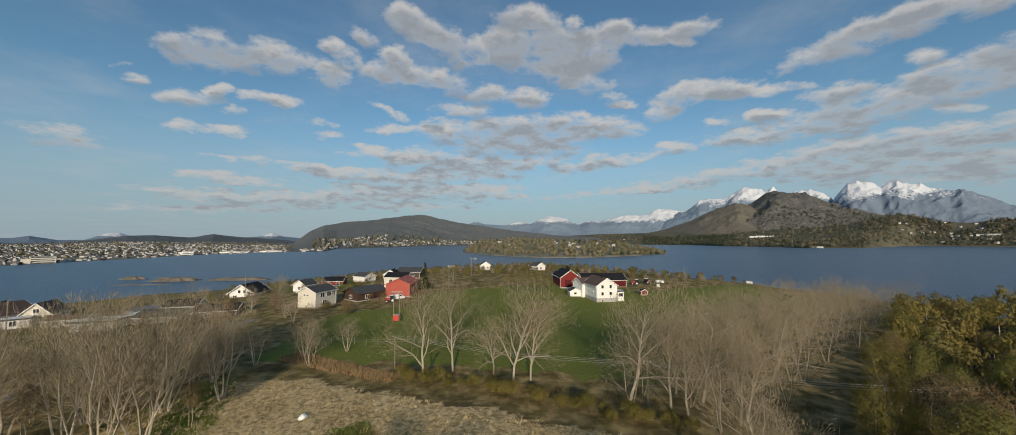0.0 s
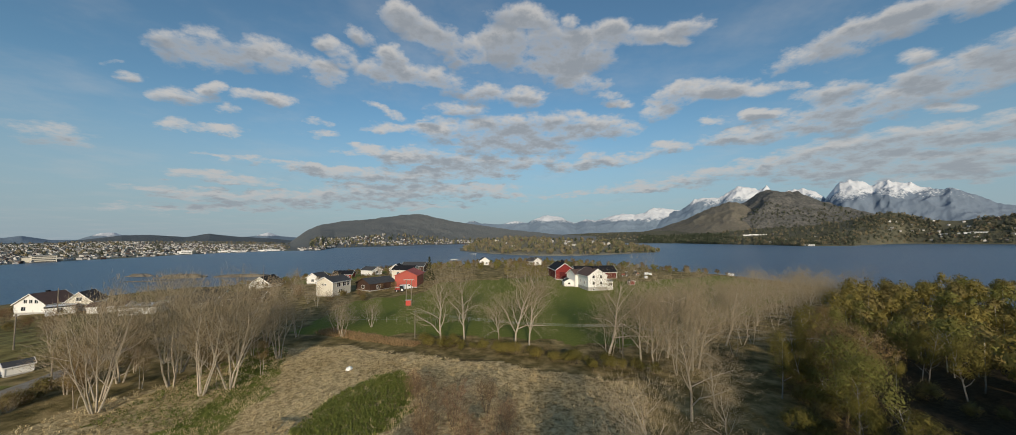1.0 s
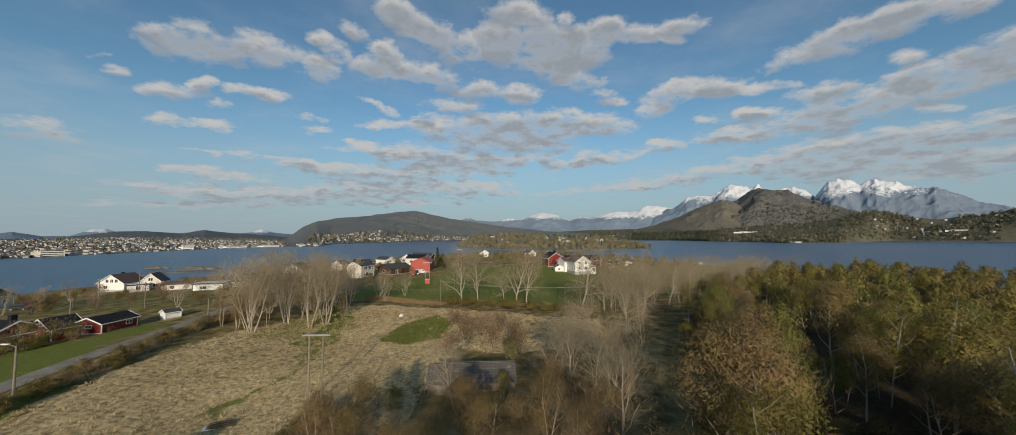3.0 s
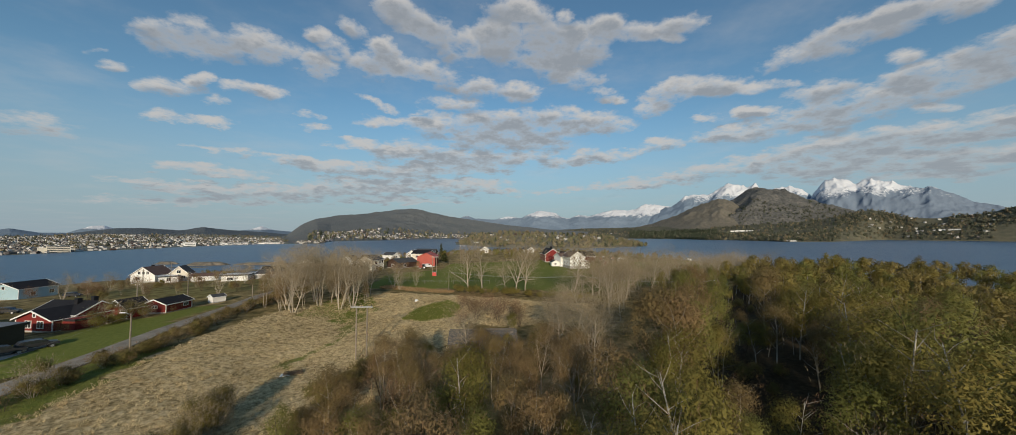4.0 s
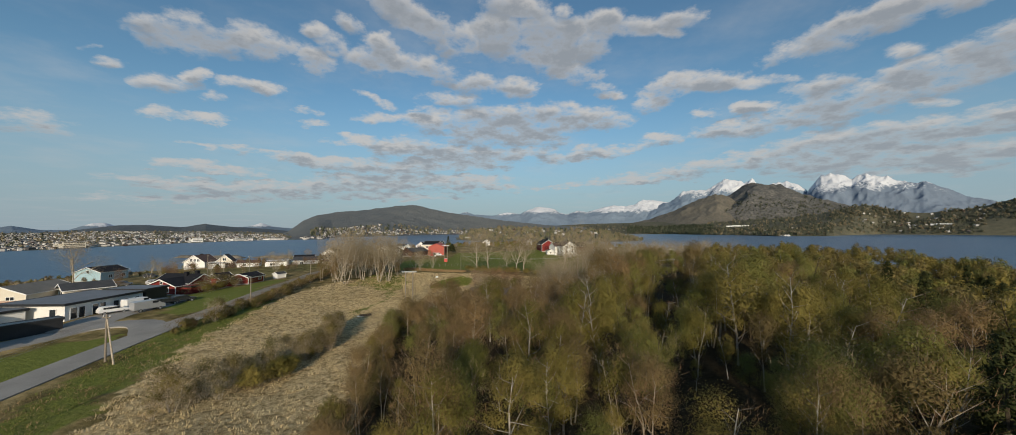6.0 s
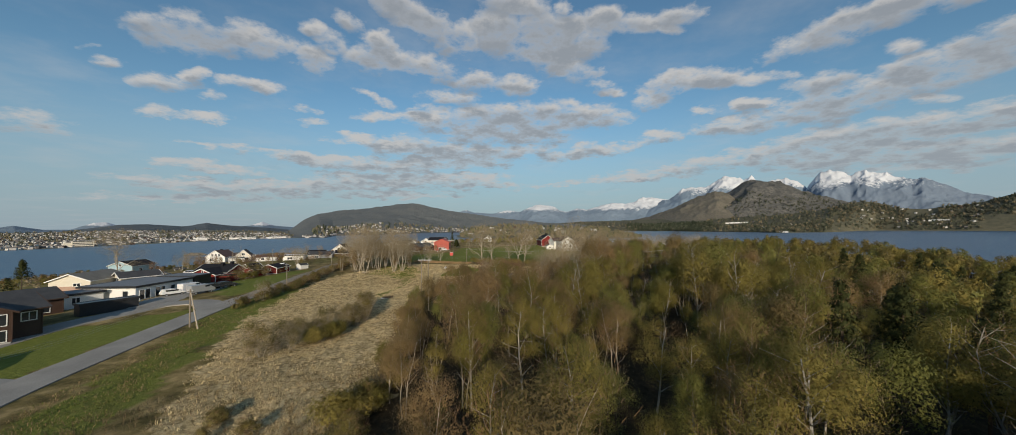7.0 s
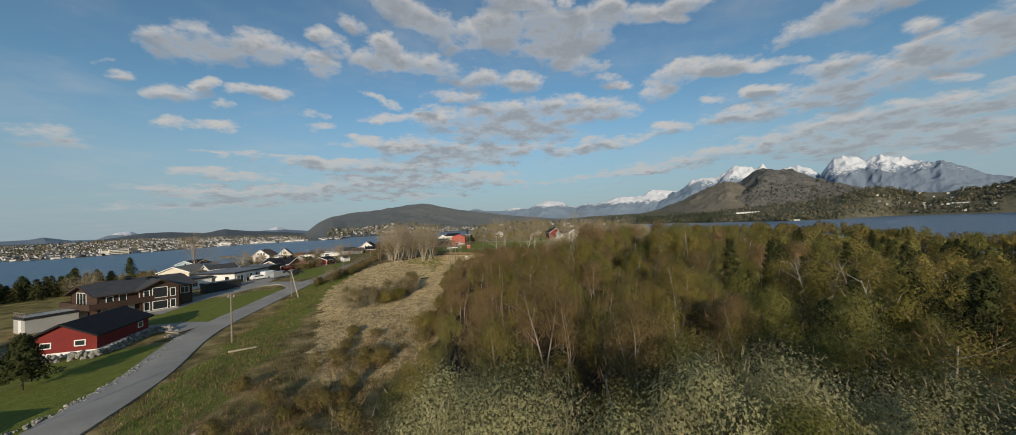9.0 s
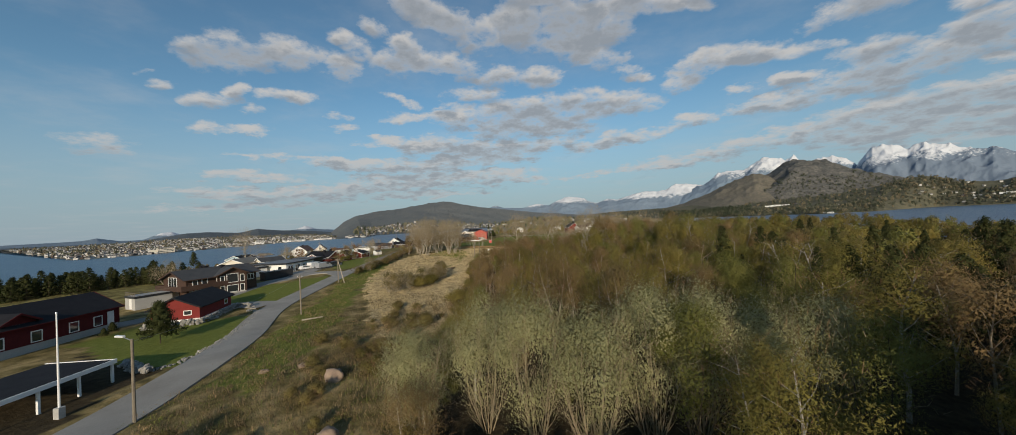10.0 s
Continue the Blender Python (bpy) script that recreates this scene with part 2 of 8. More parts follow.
# ---- materials ----
def material(name, colors, scale=1.0, rough=0.8, metal=0.0, bump=0.0, fine=None, vary=0.0, island=0.0, stripes=None, spec=0.5, through_light=0.0):
    """colors: two or three tones mixed by noise at two scales. vary, island: brightness by object or by piece. stripes: (axis, per metre, depth)."""
    m = bpy.data.materials.new(name)
    m.use_nodes = True
    nt = m.node_tree
    N, L = nt.nodes.new, nt.links.new
    bsdf = nt.nodes["Principled BSDF"]
    co = N("ShaderNodeTexCoord").outputs["Object"]
    big, small = N("ShaderNodeTexNoise"), N("ShaderNodeTexNoise")
    for n, s, d in ((big, scale, 4), (small, fine or scale * 9, 3)):
        L(co, n.inputs["Vector"])
        n.inputs["Scale"].default_value, n.inputs["Detail"].default_value = s, d
    add = N("ShaderNodeMath")
    add.operation = "MULTIPLY_ADD"
    L(small.outputs[0], add.inputs[0])
    add.inputs[1].default_value = 0.55
    half = N("ShaderNodeMath")
    half.operation = "MULTIPLY"
    half.inputs[1].default_value = 0.55
    L(big.outputs[0], half.inputs[0]), L(half.outputs[0], add.inputs[2])
    ramp = N("ShaderNodeValToRGB")
    L(add.outputs[0], ramp.inputs[0])
    el = ramp.color_ramp.elements
    spots = [0.38, 0.70] if len(colors) == 2 else [0.36, 0.53, 0.70]
    while len(el) < len(colors):
        el.new(0.5)
    for e, p, c in zip(el, spots, colors):
        e.position, e.color = p, (*c, 1)
    col = ramp.outputs[0]
    for amount, kind in ((vary, "obj"), (island, "geo")):
        if amount:
            src = N("ShaderNodeObjectInfo").outputs["Random"] if kind == "obj" else N("ShaderNodeNewGeometry").outputs["Random Per Island"]
            hsv, rng, hue = N("ShaderNodeHueSaturation"), N("ShaderNodeMapRange"), N("ShaderNodeMapRange")
            L(src, rng.inputs[0])
            rng.inputs[3].default_value, rng.inputs[4].default_value = 1 - amount, 1 + amount
            L(src, hue.inputs[0])
            hue.inputs[3].default_value, hue.inputs[4].default_value = 0.5 + amount * 0.035, 0.5 - amount * 0.045
            L(rng.outputs[0], hsv.inputs["Value"]), L(hue.outputs[0], hsv.inputs["Hue"]), L(col, hsv.inputs["Color"])
            col = hsv.outputs[0]
    L(col, bsdf.inputs["Base Color"])
    bsdf.inputs["Roughness"].default_value, bsdf.inputs["Metallic"].default_value = rough, metal
    bsdf.inputs["Specular IOR Level"].default_value = spec
    height = small.outputs[0]
    if stripes:
        axis, per, deep = stripes
        w = N("ShaderNodeTexWave")
        w.wave_type, w.bands_direction, w.wave_profile = "BANDS", axis, "SAW"
        L(co, w.inputs["Vector"])
        w.inputs["Scale"].default_value, w.inputs["Distortion"].default_value = per * 0.314, 0.0
        height, bump = w.outputs["Fac"], deep
    if bump:
        b = N("ShaderNodeBump")
        b.inputs["Strength"].default_value, b.inputs["Distance"].default_value = min(1.0, bump * 4), bump
        L(height, b.inputs["Height"]), L(b.outputs[0], bsdf.inputs["Normal"])
    if through_light:
        glow, both = N("ShaderNodeBsdfTranslucent"), N("ShaderNodeMixShader")
        L(col, glow.inputs[0])
        both.inputs[0].default_value = through_light
        L(bsdf.outputs[0], both.inputs[1]), L(glow.outputs[0], both.inputs[2])
        L(both.outputs[0], nt.nodes["Material Output"].inputs[0])
    return m


RED = material("red_boards", [(0.165, 0.022, 0.020), (0.22, 0.032, 0.030)], 0.6, 0.8, spec=0.2, stripes=("Z", 6, 0.02), vary=0.1)
RED_BRIGHT = material("bright_red_sheet", [(0.34, 0.055, 0.035), (0.42, 0.075, 0.05)], 0.4, 0.6, stripes=("X", 5, 0.02))
DARK_RED = material("dark_red_boards", [(0.075, 0.010, 0.012), (0.11, 0.016, 0.016)], 0.6, 0.8, spec=0.2, stripes=("Z", 6, 0.02))
BROWN = material("brown_stained_boards", [(0.044, 0.023, 0.015), (0.075, 0.040, 0.026)], 0.7, 0.7, stripes=("Z", 6, 0.02))
WHITE = material("white_painted_boards", [(0.74, 0.73, 0.70), (0.82, 0.81, 0.78)], 0.5, 0.6, stripes=("Z", 6, 0.012))
CREAM = material("cream_painted_boards", [(0.62, 0.57, 0.47), (0.70, 0.65, 0.55)], 0.5, 0.6, stripes=("Z", 6, 0.012))
BLUE = material("pale_blue_boards", [(0.30, 0.44, 0.50), (0.36, 0.50, 0.56)], 0.5, 0.6, stripes=("Z", 6, 0.012))
TAN_BRICK = material("pale_pink_brick", [(0.36, 0.24, 0.18), (0.46, 0.32, 0.25)], 1.5, 0.9, bump=0.01)
TRIM = material("white_trim_paint", [(0.76, 0.75, 0.73), (0.82, 0.81, 0.79)], 2, 0.5)
ROOF_BLACK = material("black_roof_tiles", [(0.012, 0.012, 0.015), (0.022, 0.022, 0.026)], 0.8, 0.8, spec=0.18, stripes=("Y", 3, 0.03))
ROOF_GREY = material("grey_roof_tiles", [(0.050, 0.052, 0.058), (0.080, 0.082, 0.086)], 0.8, 0.8, spec=0.2, stripes=("Y", 3, 0.03))
ROOF_BROWN = material("brown_roof_tiles", [(0.085, 0.05, 0.04), (0.13, 0.08, 0.065)], 0.8, 0.8, stripes=("Y", 3, 0.03))
ROOF_FADED = material("faded_brown_sheet_roof", [(0.20, 0.18, 0.15), (0.27, 0.245, 0.21)], 0.5, 0.85, stripes=("Y", 3, 0.02), spec=0.2)
ROOF_FLAT = material("grey_roofing_felt", [(0.15, 0.163, 0.182), (0.20, 0.213, 0.232)], 0.4, 0.75, bump=0.004)
ROOF_SLATE = material("weathered_slate", [(0.05, 0.046, 0.042), (0.095, 0.088, 0.08), (0.16, 0.148, 0.135)], 1.2, 0.85, island=0.35)
CONCRETE = material("pale_concrete", [(0.34, 0.33, 0.31), (0.44, 0.43, 0.41)], 0.8, 0.9, bump=0.003)
STONE = material("grey_stone", [(0.14, 0.135, 0.125), (0.24, 0.23, 0.21), (0.34, 0.32, 0.29)], 2.0, 0.9, vary=0.25, bump=0.02)
BOULDER = material("pale_boulder", [(0.22, 0.155, 0.11), (0.36, 0.265, 0.195)], 2.0, 0.9, bump=0.03)
GLASS = material("dark_window_glass", [(0.02, 0.025, 0.03), (0.03, 0.035, 0.04)], 1.0, 0.08, spec=0.8)
METAL = material("galvanised_metal", [(0.42, 0.43, 0.44), (0.52, 0.53, 0.54)], 3, 0.45, metal=0.8)
POLE_WOOD = material("grey_weathered_pole_wood", [(0.15, 0.125, 0.095), (0.25, 0.215, 0.165)], 2.5, 0.9, vary=0.15)
WHITE_METAL = material("white_lacquer", [(0.75, 0.75, 0.74), (0.8, 0.8, 0.79)], 1, 0.35)
DARK_METAL = material("dark_lacquer", [(0.02, 0.021, 0.023), (0.035, 0.036, 0.04)], 1, 0.35)
SILVER = material("silver_car_paint", [(0.42, 0.43, 0.45), (0.48, 0.49, 0.51)], 1, 0.3, metal=0.4)
TYRE = material("black_rubber", [(0.02, 0.02, 0.02), (0.03, 0.03, 0.03)], 3, 0.85)
RED_PAINT = material("red_machine_paint", [(0.45, 0.04, 0.03), (0.52, 0.06, 0.04)], 2, 0.45)
WIRE = material("aluminium_wire", [(0.36, 0.35, 0.33), (0.42, 0.41, 0.39)], 2, 0.5)
PLASTIC = material("white_bale_wrap", [(0.72, 0.72, 0.70), (0.82, 0.82, 0.80)], 2, 0.4)
ASPHALT = material("worn_grey_asphalt", [(0.23, 0.217, 0.198), (0.295, 0.28, 0.256), (0.37, 0.35, 0.318)], 0.25, 0.95, fine=14, bump=0.006, spec=0.15)
GRAVEL = material("grey_gravel", [(0.18, 0.158, 0.128), (0.26, 0.232, 0.192), (0.35, 0.315, 0.265)], 0.6, 0.95, fine=16, bump=0.01, spec=0.1)
BARK_PALE = material("pale_bark", [(0.26, 0.215, 0.16), (0.46, 0.40, 0.31)], 3.0, 0.9, vary=0.15)
BARK_BIRCH = material("birch_bark", [(0.08, 0.07, 0.055), (0.30, 0.275, 0.235), (0.48, 0.45, 0.40)], 2.0, 0.85, vary=0.15)
BARK_DARK = material("dark_bark", [(0.045, 0.035, 0.025), (0.11, 0.085, 0.06)], 3.0, 0.95, vary=0.15, spec=0.15)
TWIG_GREY = material("grey_brown_twigs", [(0.205, 0.166, 0.108), (0.335, 0.275, 0.182)], 0.8, 0.9, vary=0.14, spec=0.15)
TWIG_RED = material("red_brown_twigs", [(0.14, 0.085, 0.046), (0.225, 0.145, 0.082)], 0.8, 0.9, vary=0.18, spec=0.15)
LEAF_OLIVE = material("young_olive_leaves", [(0.178, 0.150, 0.040), (0.268, 0.228, 0.066)], 0.35, 0.85, vary=0.22, island=0.05, spec=0.1, through_light=0.34)
LEAF_GREEN = material("young_green_leaves", [(0.150, 0.150, 0.040), (0.236, 0.230, 0.068)], 0.35, 0.85, vary=0.18, island=0.05, spec=0.1, through_light=0.34)
LEAF_WILLOW = material("silvery_willow_leaves", [(0.28, 0.27, 0.13), (0.40, 0.385, 0.205)], 0.5, 0.8, vary=0.1, island=0.08, spec=0.12, through_light=0.3)
LEAF_BROWN = material("brown_buds", [(0.185, 0.130, 0.058), (0.28, 0.205, 0.094)], 0.4, 0.85, vary=0.24, island=0.06, spec=0.1, through_light=0.3)
NEEDLES = material("dark_needles", [(0.030, 0.036, 0.012), (0.062, 0.068, 0.023)], 0.6, 0.85, vary=0.25, island=0.06, spec=0.12)
DRY_GRASS = material("dry_straw_grass", [(0.40, 0.30, 0.155), (0.56, 0.44, 0.24), (0.68, 0.55, 0.33)], 0.12, 0.95, fine=2.5, island=0.05, spec=0.15)
GREEN_GRASS = material("fresh_grass_tufts", [(0.115, 0.135, 0.028), (0.175, 0.19, 0.047)], 0.15, 0.9, fine=2.5, island=0.12, spec=0.15)
REED = material("dry_reeds", [(0.26, 0.17, 0.085), (0.38, 0.27, 0.14)], 0.3, 0.95, island=0.25, spec=0.15)
FAR_WALL = material("far_pale_walls", [(0.42, 0.41, 0.39), (0.55, 0.53, 0.50)], 0.02, 0.8, island=0.2)
FAR_ROOF = material("far_dull_roofs", [(0.11, 0.105, 0.10), (0.19, 0.17, 0.155)], 0.02, 0.8, island=0.3)
SKERRY = material("dark_shore_rock", [(0.06, 0.055, 0.045), (0.13, 0.115, 0.09), (0.24, 0.205, 0.16)], 0.25, 0.9, bump=0.05)
LEAF_HEDGE = material("dull_hedge_leaves", [(0.145, 0.118, 0.040), (0.22, 0.182, 0.066)], 0.5, 0.9, vary=0.2, island=0.05, spec=0.1, through_light=0.2)
REED_BROWN = material("dull_brown_stems", [(0.10, 0.072, 0.04), (0.19, 0.145, 0.085)], 0.3, 0.95, island=0.1, spec=0.1)

# ---- helpers for meshes ----
def raw_mesh(name, verts, faces, mats, index=None, smooth=False):
    """A mesh from arrays; faces are an n x 3 or n x 4 array or a list of such arrays."""
    groups = faces if isinstance(faces, list) else [faces]
    groups = [np.asarray(g, dtype=np.int32) for g in groups if len(g)]
    me = bpy.data.meshes.new(name)
    verts = np.asarray(verts, dtype=np.float32)
    loops = np.concatenate([g.ravel() for g in groups])
    sizes = np.concatenate([np.full(len(g), g.shape[1], dtype=np.int32) for g in groups])
    me.vertices.add(len(verts)), me.loops.add(len(loops)), me.polygons.add(len(sizes))
    me.vertices.foreach_set("co", verts.ravel())
    me.loops.foreach_set("vertex_index", loops)
    me.polygons.foreach_set("loop_start", np.r_[0, np.cumsum(sizes)[:-1]].astype(np.int32))
    for m in mats if isinstance(mats, (list, tuple)) else [mats]:
        me.materials.append(m)
    if index is not None:
        me.polygons.foreach_set("material_index", np.asarray(index, dtype=np.int32))
    me.update(calc_edges=True)
    me.polygons.foreach_set("use_smooth", np.full(len(sizes), bool(smooth)))
    return me


def part(name, bm, mat, parent=None, label=""):
    """Links a bmesh as one mesh object under a thing or a part."""
    me = bpy.data.meshes.new(name)
    bmesh.ops.recalc_face_normals(bm, faces=bm.faces)
    bm.to_mesh(me)
    bm.free()
    me.materials.append(mat)
    ob = new(name, me)
    ob.parent = parent
    return tagged(ob, label)


def thing(name, m, label, category, group="", kind=""):
    ob = new(name)
    ob.matrix_world = m
    ob.empty_display_size = 0.3
    return tagged(ob, label, category, group, kind)


def box(bm, x0, x1, y0, y1, z0, z1, bevel=0.0, m=None):
    v = [bm.verts.new(p) for p in product((x0, x1), (y0, y1), (z0, z1))]
    f = [bm.faces.new([v[i] for i in q]) for q in ((0, 1, 3, 2), (4, 6, 7, 5), (0, 4, 5, 1), (2, 3, 7, 6), (0, 2, 6, 4), (1, 5, 7, 3))]
    if bevel:
        bmesh.ops.bevel(bm, geom=list({e for g in f for e in g.edges}), offset=bevel, segments=1, affect="EDGES")
    if m is not None:
        for w in v:
            if w.is_valid:
                w.co = m @ w.co
    return bm


def boxes(*dims, bevel=0.0):
    bm = bmesh.new()
    for d in dims:
        box(bm, *d, bevel=bevel)
    return bm


def tube(bm, a, b, r0, r1, sides=8):
    a, b = Vector(a), Vector(b)
    q = (b - a).to_track_quat("Z", "Y")
    rings = []
    for p, r in ((a, r0), (b, r1)):
        rings.append([bm.verts.new(p + q @ Vector((r * math.cos(k * math.tau / sides), r * math.sin(k * math.tau / sides), 0))) for k in range(sides)])
    for k in range(sides):
        bm.faces.new((rings[0][k], rings[0][(k + 1) % sides], rings[1][(k + 1) % sides], rings[1][k]))
    bm.faces.new(rings[0][::-1]), bm.faces.new(rings[1])
    return bm


def tubes(*rows, sides=8):
    bm = bmesh.new()
    for r in rows:
        tube(bm, *r, sides=sides)
    return bm


# ---- the lie of the land ----
SEA = -40.0


def smooth(t):
    t = np.clip(t, 0, 1)
    return t * t * (3 - 2 * t)


def wave_noise(x, y, scale, seed):
    """Cheap smooth noise for arrays, about -1 to 1."""
    rng = np.random.RandomState(seed)
    out = 0
    for k in range(7):
        a, ph, f = rng.uniform(0, math.tau), rng.uniform(0, math.tau), rng.uniform(0.6, 1.7) / scale
        out = out + np.sin((x * math.cos(a) + y * math.sin(a)) * f * math.tau + ph)
    return out / 4.0


def lattice_noise(x, y, seed):
    """Smooth value noise for arrays, 0 to 1."""
    xi, yi = np.floor(x).astype(np.int64), np.floor(y).astype(np.int64)
    fx, fy = smooth(x - xi), smooth(y - yi)

    def rnd(i, j):
        h = (i * 374761393 + j * 668265263 + seed * 974634777) & 0x7FFFFFFF
        h = ((h ^ (h >> 13)) * 1274126177) & 0x7FFFFFFF
        return ((h ^ (h >> 16)) & 0xFFFF) / 65535.0

    a = rnd(xi, yi) * (1 - fx) + rnd(xi + 1, yi) * fx
    b = rnd(xi, yi + 1) * (1 - fx) + rnd(xi + 1, yi + 1) * fx
    return a * (1 - fy) + b * fy


def ridged(x, y, scale, seed, octaves=5):
    """Ridges and gullies, about -1 to 1."""
    out, amp, total = 0.0, 1.0, 0.0
    for k in range(octaves):
        f = 2.0**k / scale
        n = 1 - np.abs(2 * lattice_noise(x * f + 17.3 * k, y * f + 5.1 * k, seed + k) - 1)
        out, total, amp = out + amp * n * n, total + amp, amp * 0.55
    return out / total * 2.2 - 1.0


def shore_distance(x, y):
    """Metres inland of the peninsula's shore; below zero out at sea."""
    left = np.interp(y, [-400, 0, 150, 230, 300, 345, 380], [-420, -360, -340, -300, -235, -150, -60])
    right = np.interp(y, [-400, -100, 0, 100, 200, 280, 380], [330, 290, 265, 215, 165, 120, 20])
    wob = 9 * wave_noise(x, y, 70, 3)
    return (x - left) * 0.9 + wob, right - x + wob, 372 - y + wob


def ground(x, y):
    x, y = np.asarray(x, float), np.asarray(y, float)
    z = -25.3 + 2.3 * smooth((y + 60) / 90) + 1.6 * smooth((y - 120) / 60) * smooth((x + 130) / 60)
    z = z - 2.5 * np.exp(-(((x + 34) / 14) ** 2) - ((y - 5) / 38) ** 2)
    z = z + 0.22 * wave_noise(x, y, 26, 5) * smooth((np.abs(x + 62) - 6) / 14)
    z = z - 0.9 * np.exp(-(((x + 95) / 14) ** 2) - ((y - 24) / 14) ** 2)
    z = z - 8.5 * smooth((x - 50) / 95) * smooth((95 - y) / 110)
    west, east, north = shore_distance(x, y)
    low = np.minimum(np.minimum(smooth(west / 260), smooth(east / 70)), smooth(north / 90)) ** 0.8
    d = np.minimum(np.minimum(west, east), north)
    return (SEA - 1.0) + (z - SEA + 1.0) * low - 4 * smooth(-d / 60)


def gz(x, y):
    return float(ground(x, y))


ROAD = [(-38, -112), (-41, -98), (-45.5, -78.3), (-49, -68.5), (-55.3, -56), (-58.5, -47), (-61, -33), (-62.8, -21), (-63.8, -12), (-64.2, -4), (-65.3, 7), (-67.3, 20), (-70, 40), (-73, 58), (-73, 80), (-72.5, 104)]


def curve_points(pts, step):
    """A smooth line through a few points, at even steps."""
    p = np.array(pts, float)
    t = np.arange(len(p))
    fine = np.linspace(0, len(p) - 1, 40 * len(p))
    tang = np.gradient(p, axis=0)
    i = np.clip(fine.astype(int), 0, len(p) - 2)
    s = (fine - i)[:, None]
    line = (2 * s**3 - 3 * s**2 + 1) * p[i] + (s**3 - 2 * s**2 + s) * tang[i] + (3 * s**2 - 2 * s**3) * p[i + 1] + (s**3 - s**2) * tang[i + 1]
    run = np.r_[0, np.cumsum(np.linalg.norm(np.diff(line, axis=0), axis=1))]
    at = np.arange(0, run[-1], step)
    return np.stack([np.interp(at, run, line[:, k]) for k in range(p.shape[1])], 1)


def line_distance(x, y, pts):
    p = np.array(pts, float)
    best = np.full(np.shape(x), 1e9)
    for a, b in zip(p[:-1], p[1:]):
        d = b - a
        t = np.clip(((x - a[0]) * d[0] + (y - a[1]) * d[1]) / (d @ d), 0, 1)
        best = np.minimum(best, np.hypot(x - a[0] - t * d[0], y - a[1] - t * d[1]))
    return best


def inside(x, y, poly):
    p = np.array(poly, float)
    hit = np.zeros(np.shape(x), bool)
    for (ax, ay), (bx, by) in zip(p, np.roll(p, -1, axis=0)):
        cross = (ay > y) != (by > y)
        hit ^= cross & (x < (bx - ax) * (y - ay) / (by - ay + 1e-12) + ax)
    return hit


FIELD = [(-20, -66), (-26, -74), (-31, -66), (-38, -53), (-46, -38), (-54, -17), (-57, 8), (-57, 26), (-54, 36), (-50, 44), (-46, 58), (-34, 60), (-16, 53), (10, 44), (18, 40), (14, 22), (0, 20), (-12, 22), (-14, -8), (-26, -8), (-24, -20), (-18, -45)]
FOREST = [(-14, -140), (-15, -104), (-18, -60), (-23, -20), (-25, -11), (-14, -18), (4, -17), (11, -12), (21, -3), (27, 9), (31, 22), (36, 32), (43, 40), (54, 54), (70, 68), (97, 88), (120, 104), (150, 100), (185, 60), (230, 20), (245, -60), (250, -140)]
SOIL_BANK = [(-66, -74), (-58, -76), (-50, -78.5), (-46.5, -88), (-43, -98), (-40, -112), (-60, -112), (-64, -90)]
TRACK = [(-44, 66), (-35.5, 62), (-17.9, 55.1), (-4.4, 49.4), (7.1, 44.9), (20, 41), (34, 38)]
LAWNS = [
    [(-84, 14), (-76, 3), (-68, -4), (-67, 8), (-70, 24), (-74, 42), (-79, 40), (-84, 22)],
    [(-78, -26), (-70, -17), (-67.5, -14), (-65, -22), (-64, -32), (-62, -44), (-70, -46), (-80, -36)],
    [(-64, -58), (-58, -55), (-50, -70), (-47.5, -78), (-54, -80), (-76, -66), (-74, -60)],
    [(-110, -60), (-95, -40), (-100, -5), (-170, 60), (-230, 60), (-230, -60)],
    [(-48, 68), (-52, 110), (-34, 122), (-30, 150), (20, 170), (60, 150), (110, 170), (110, 120), (60, 84), (24, 58), (0, 64), (-20, 68)],
    [(-140, 60), (-84, 50), (-80, 90), (-90, 128), (-150, 98)],
    [(-110, 160), (-70, 165), (-70, 210), (-120, 200)],
    [(-64, 8), (-63, -14), (-55, -34), (-47, -62), (-40, -84), (-34, -84), (-40, -60), (-50, -30), (-57, 8)],
]


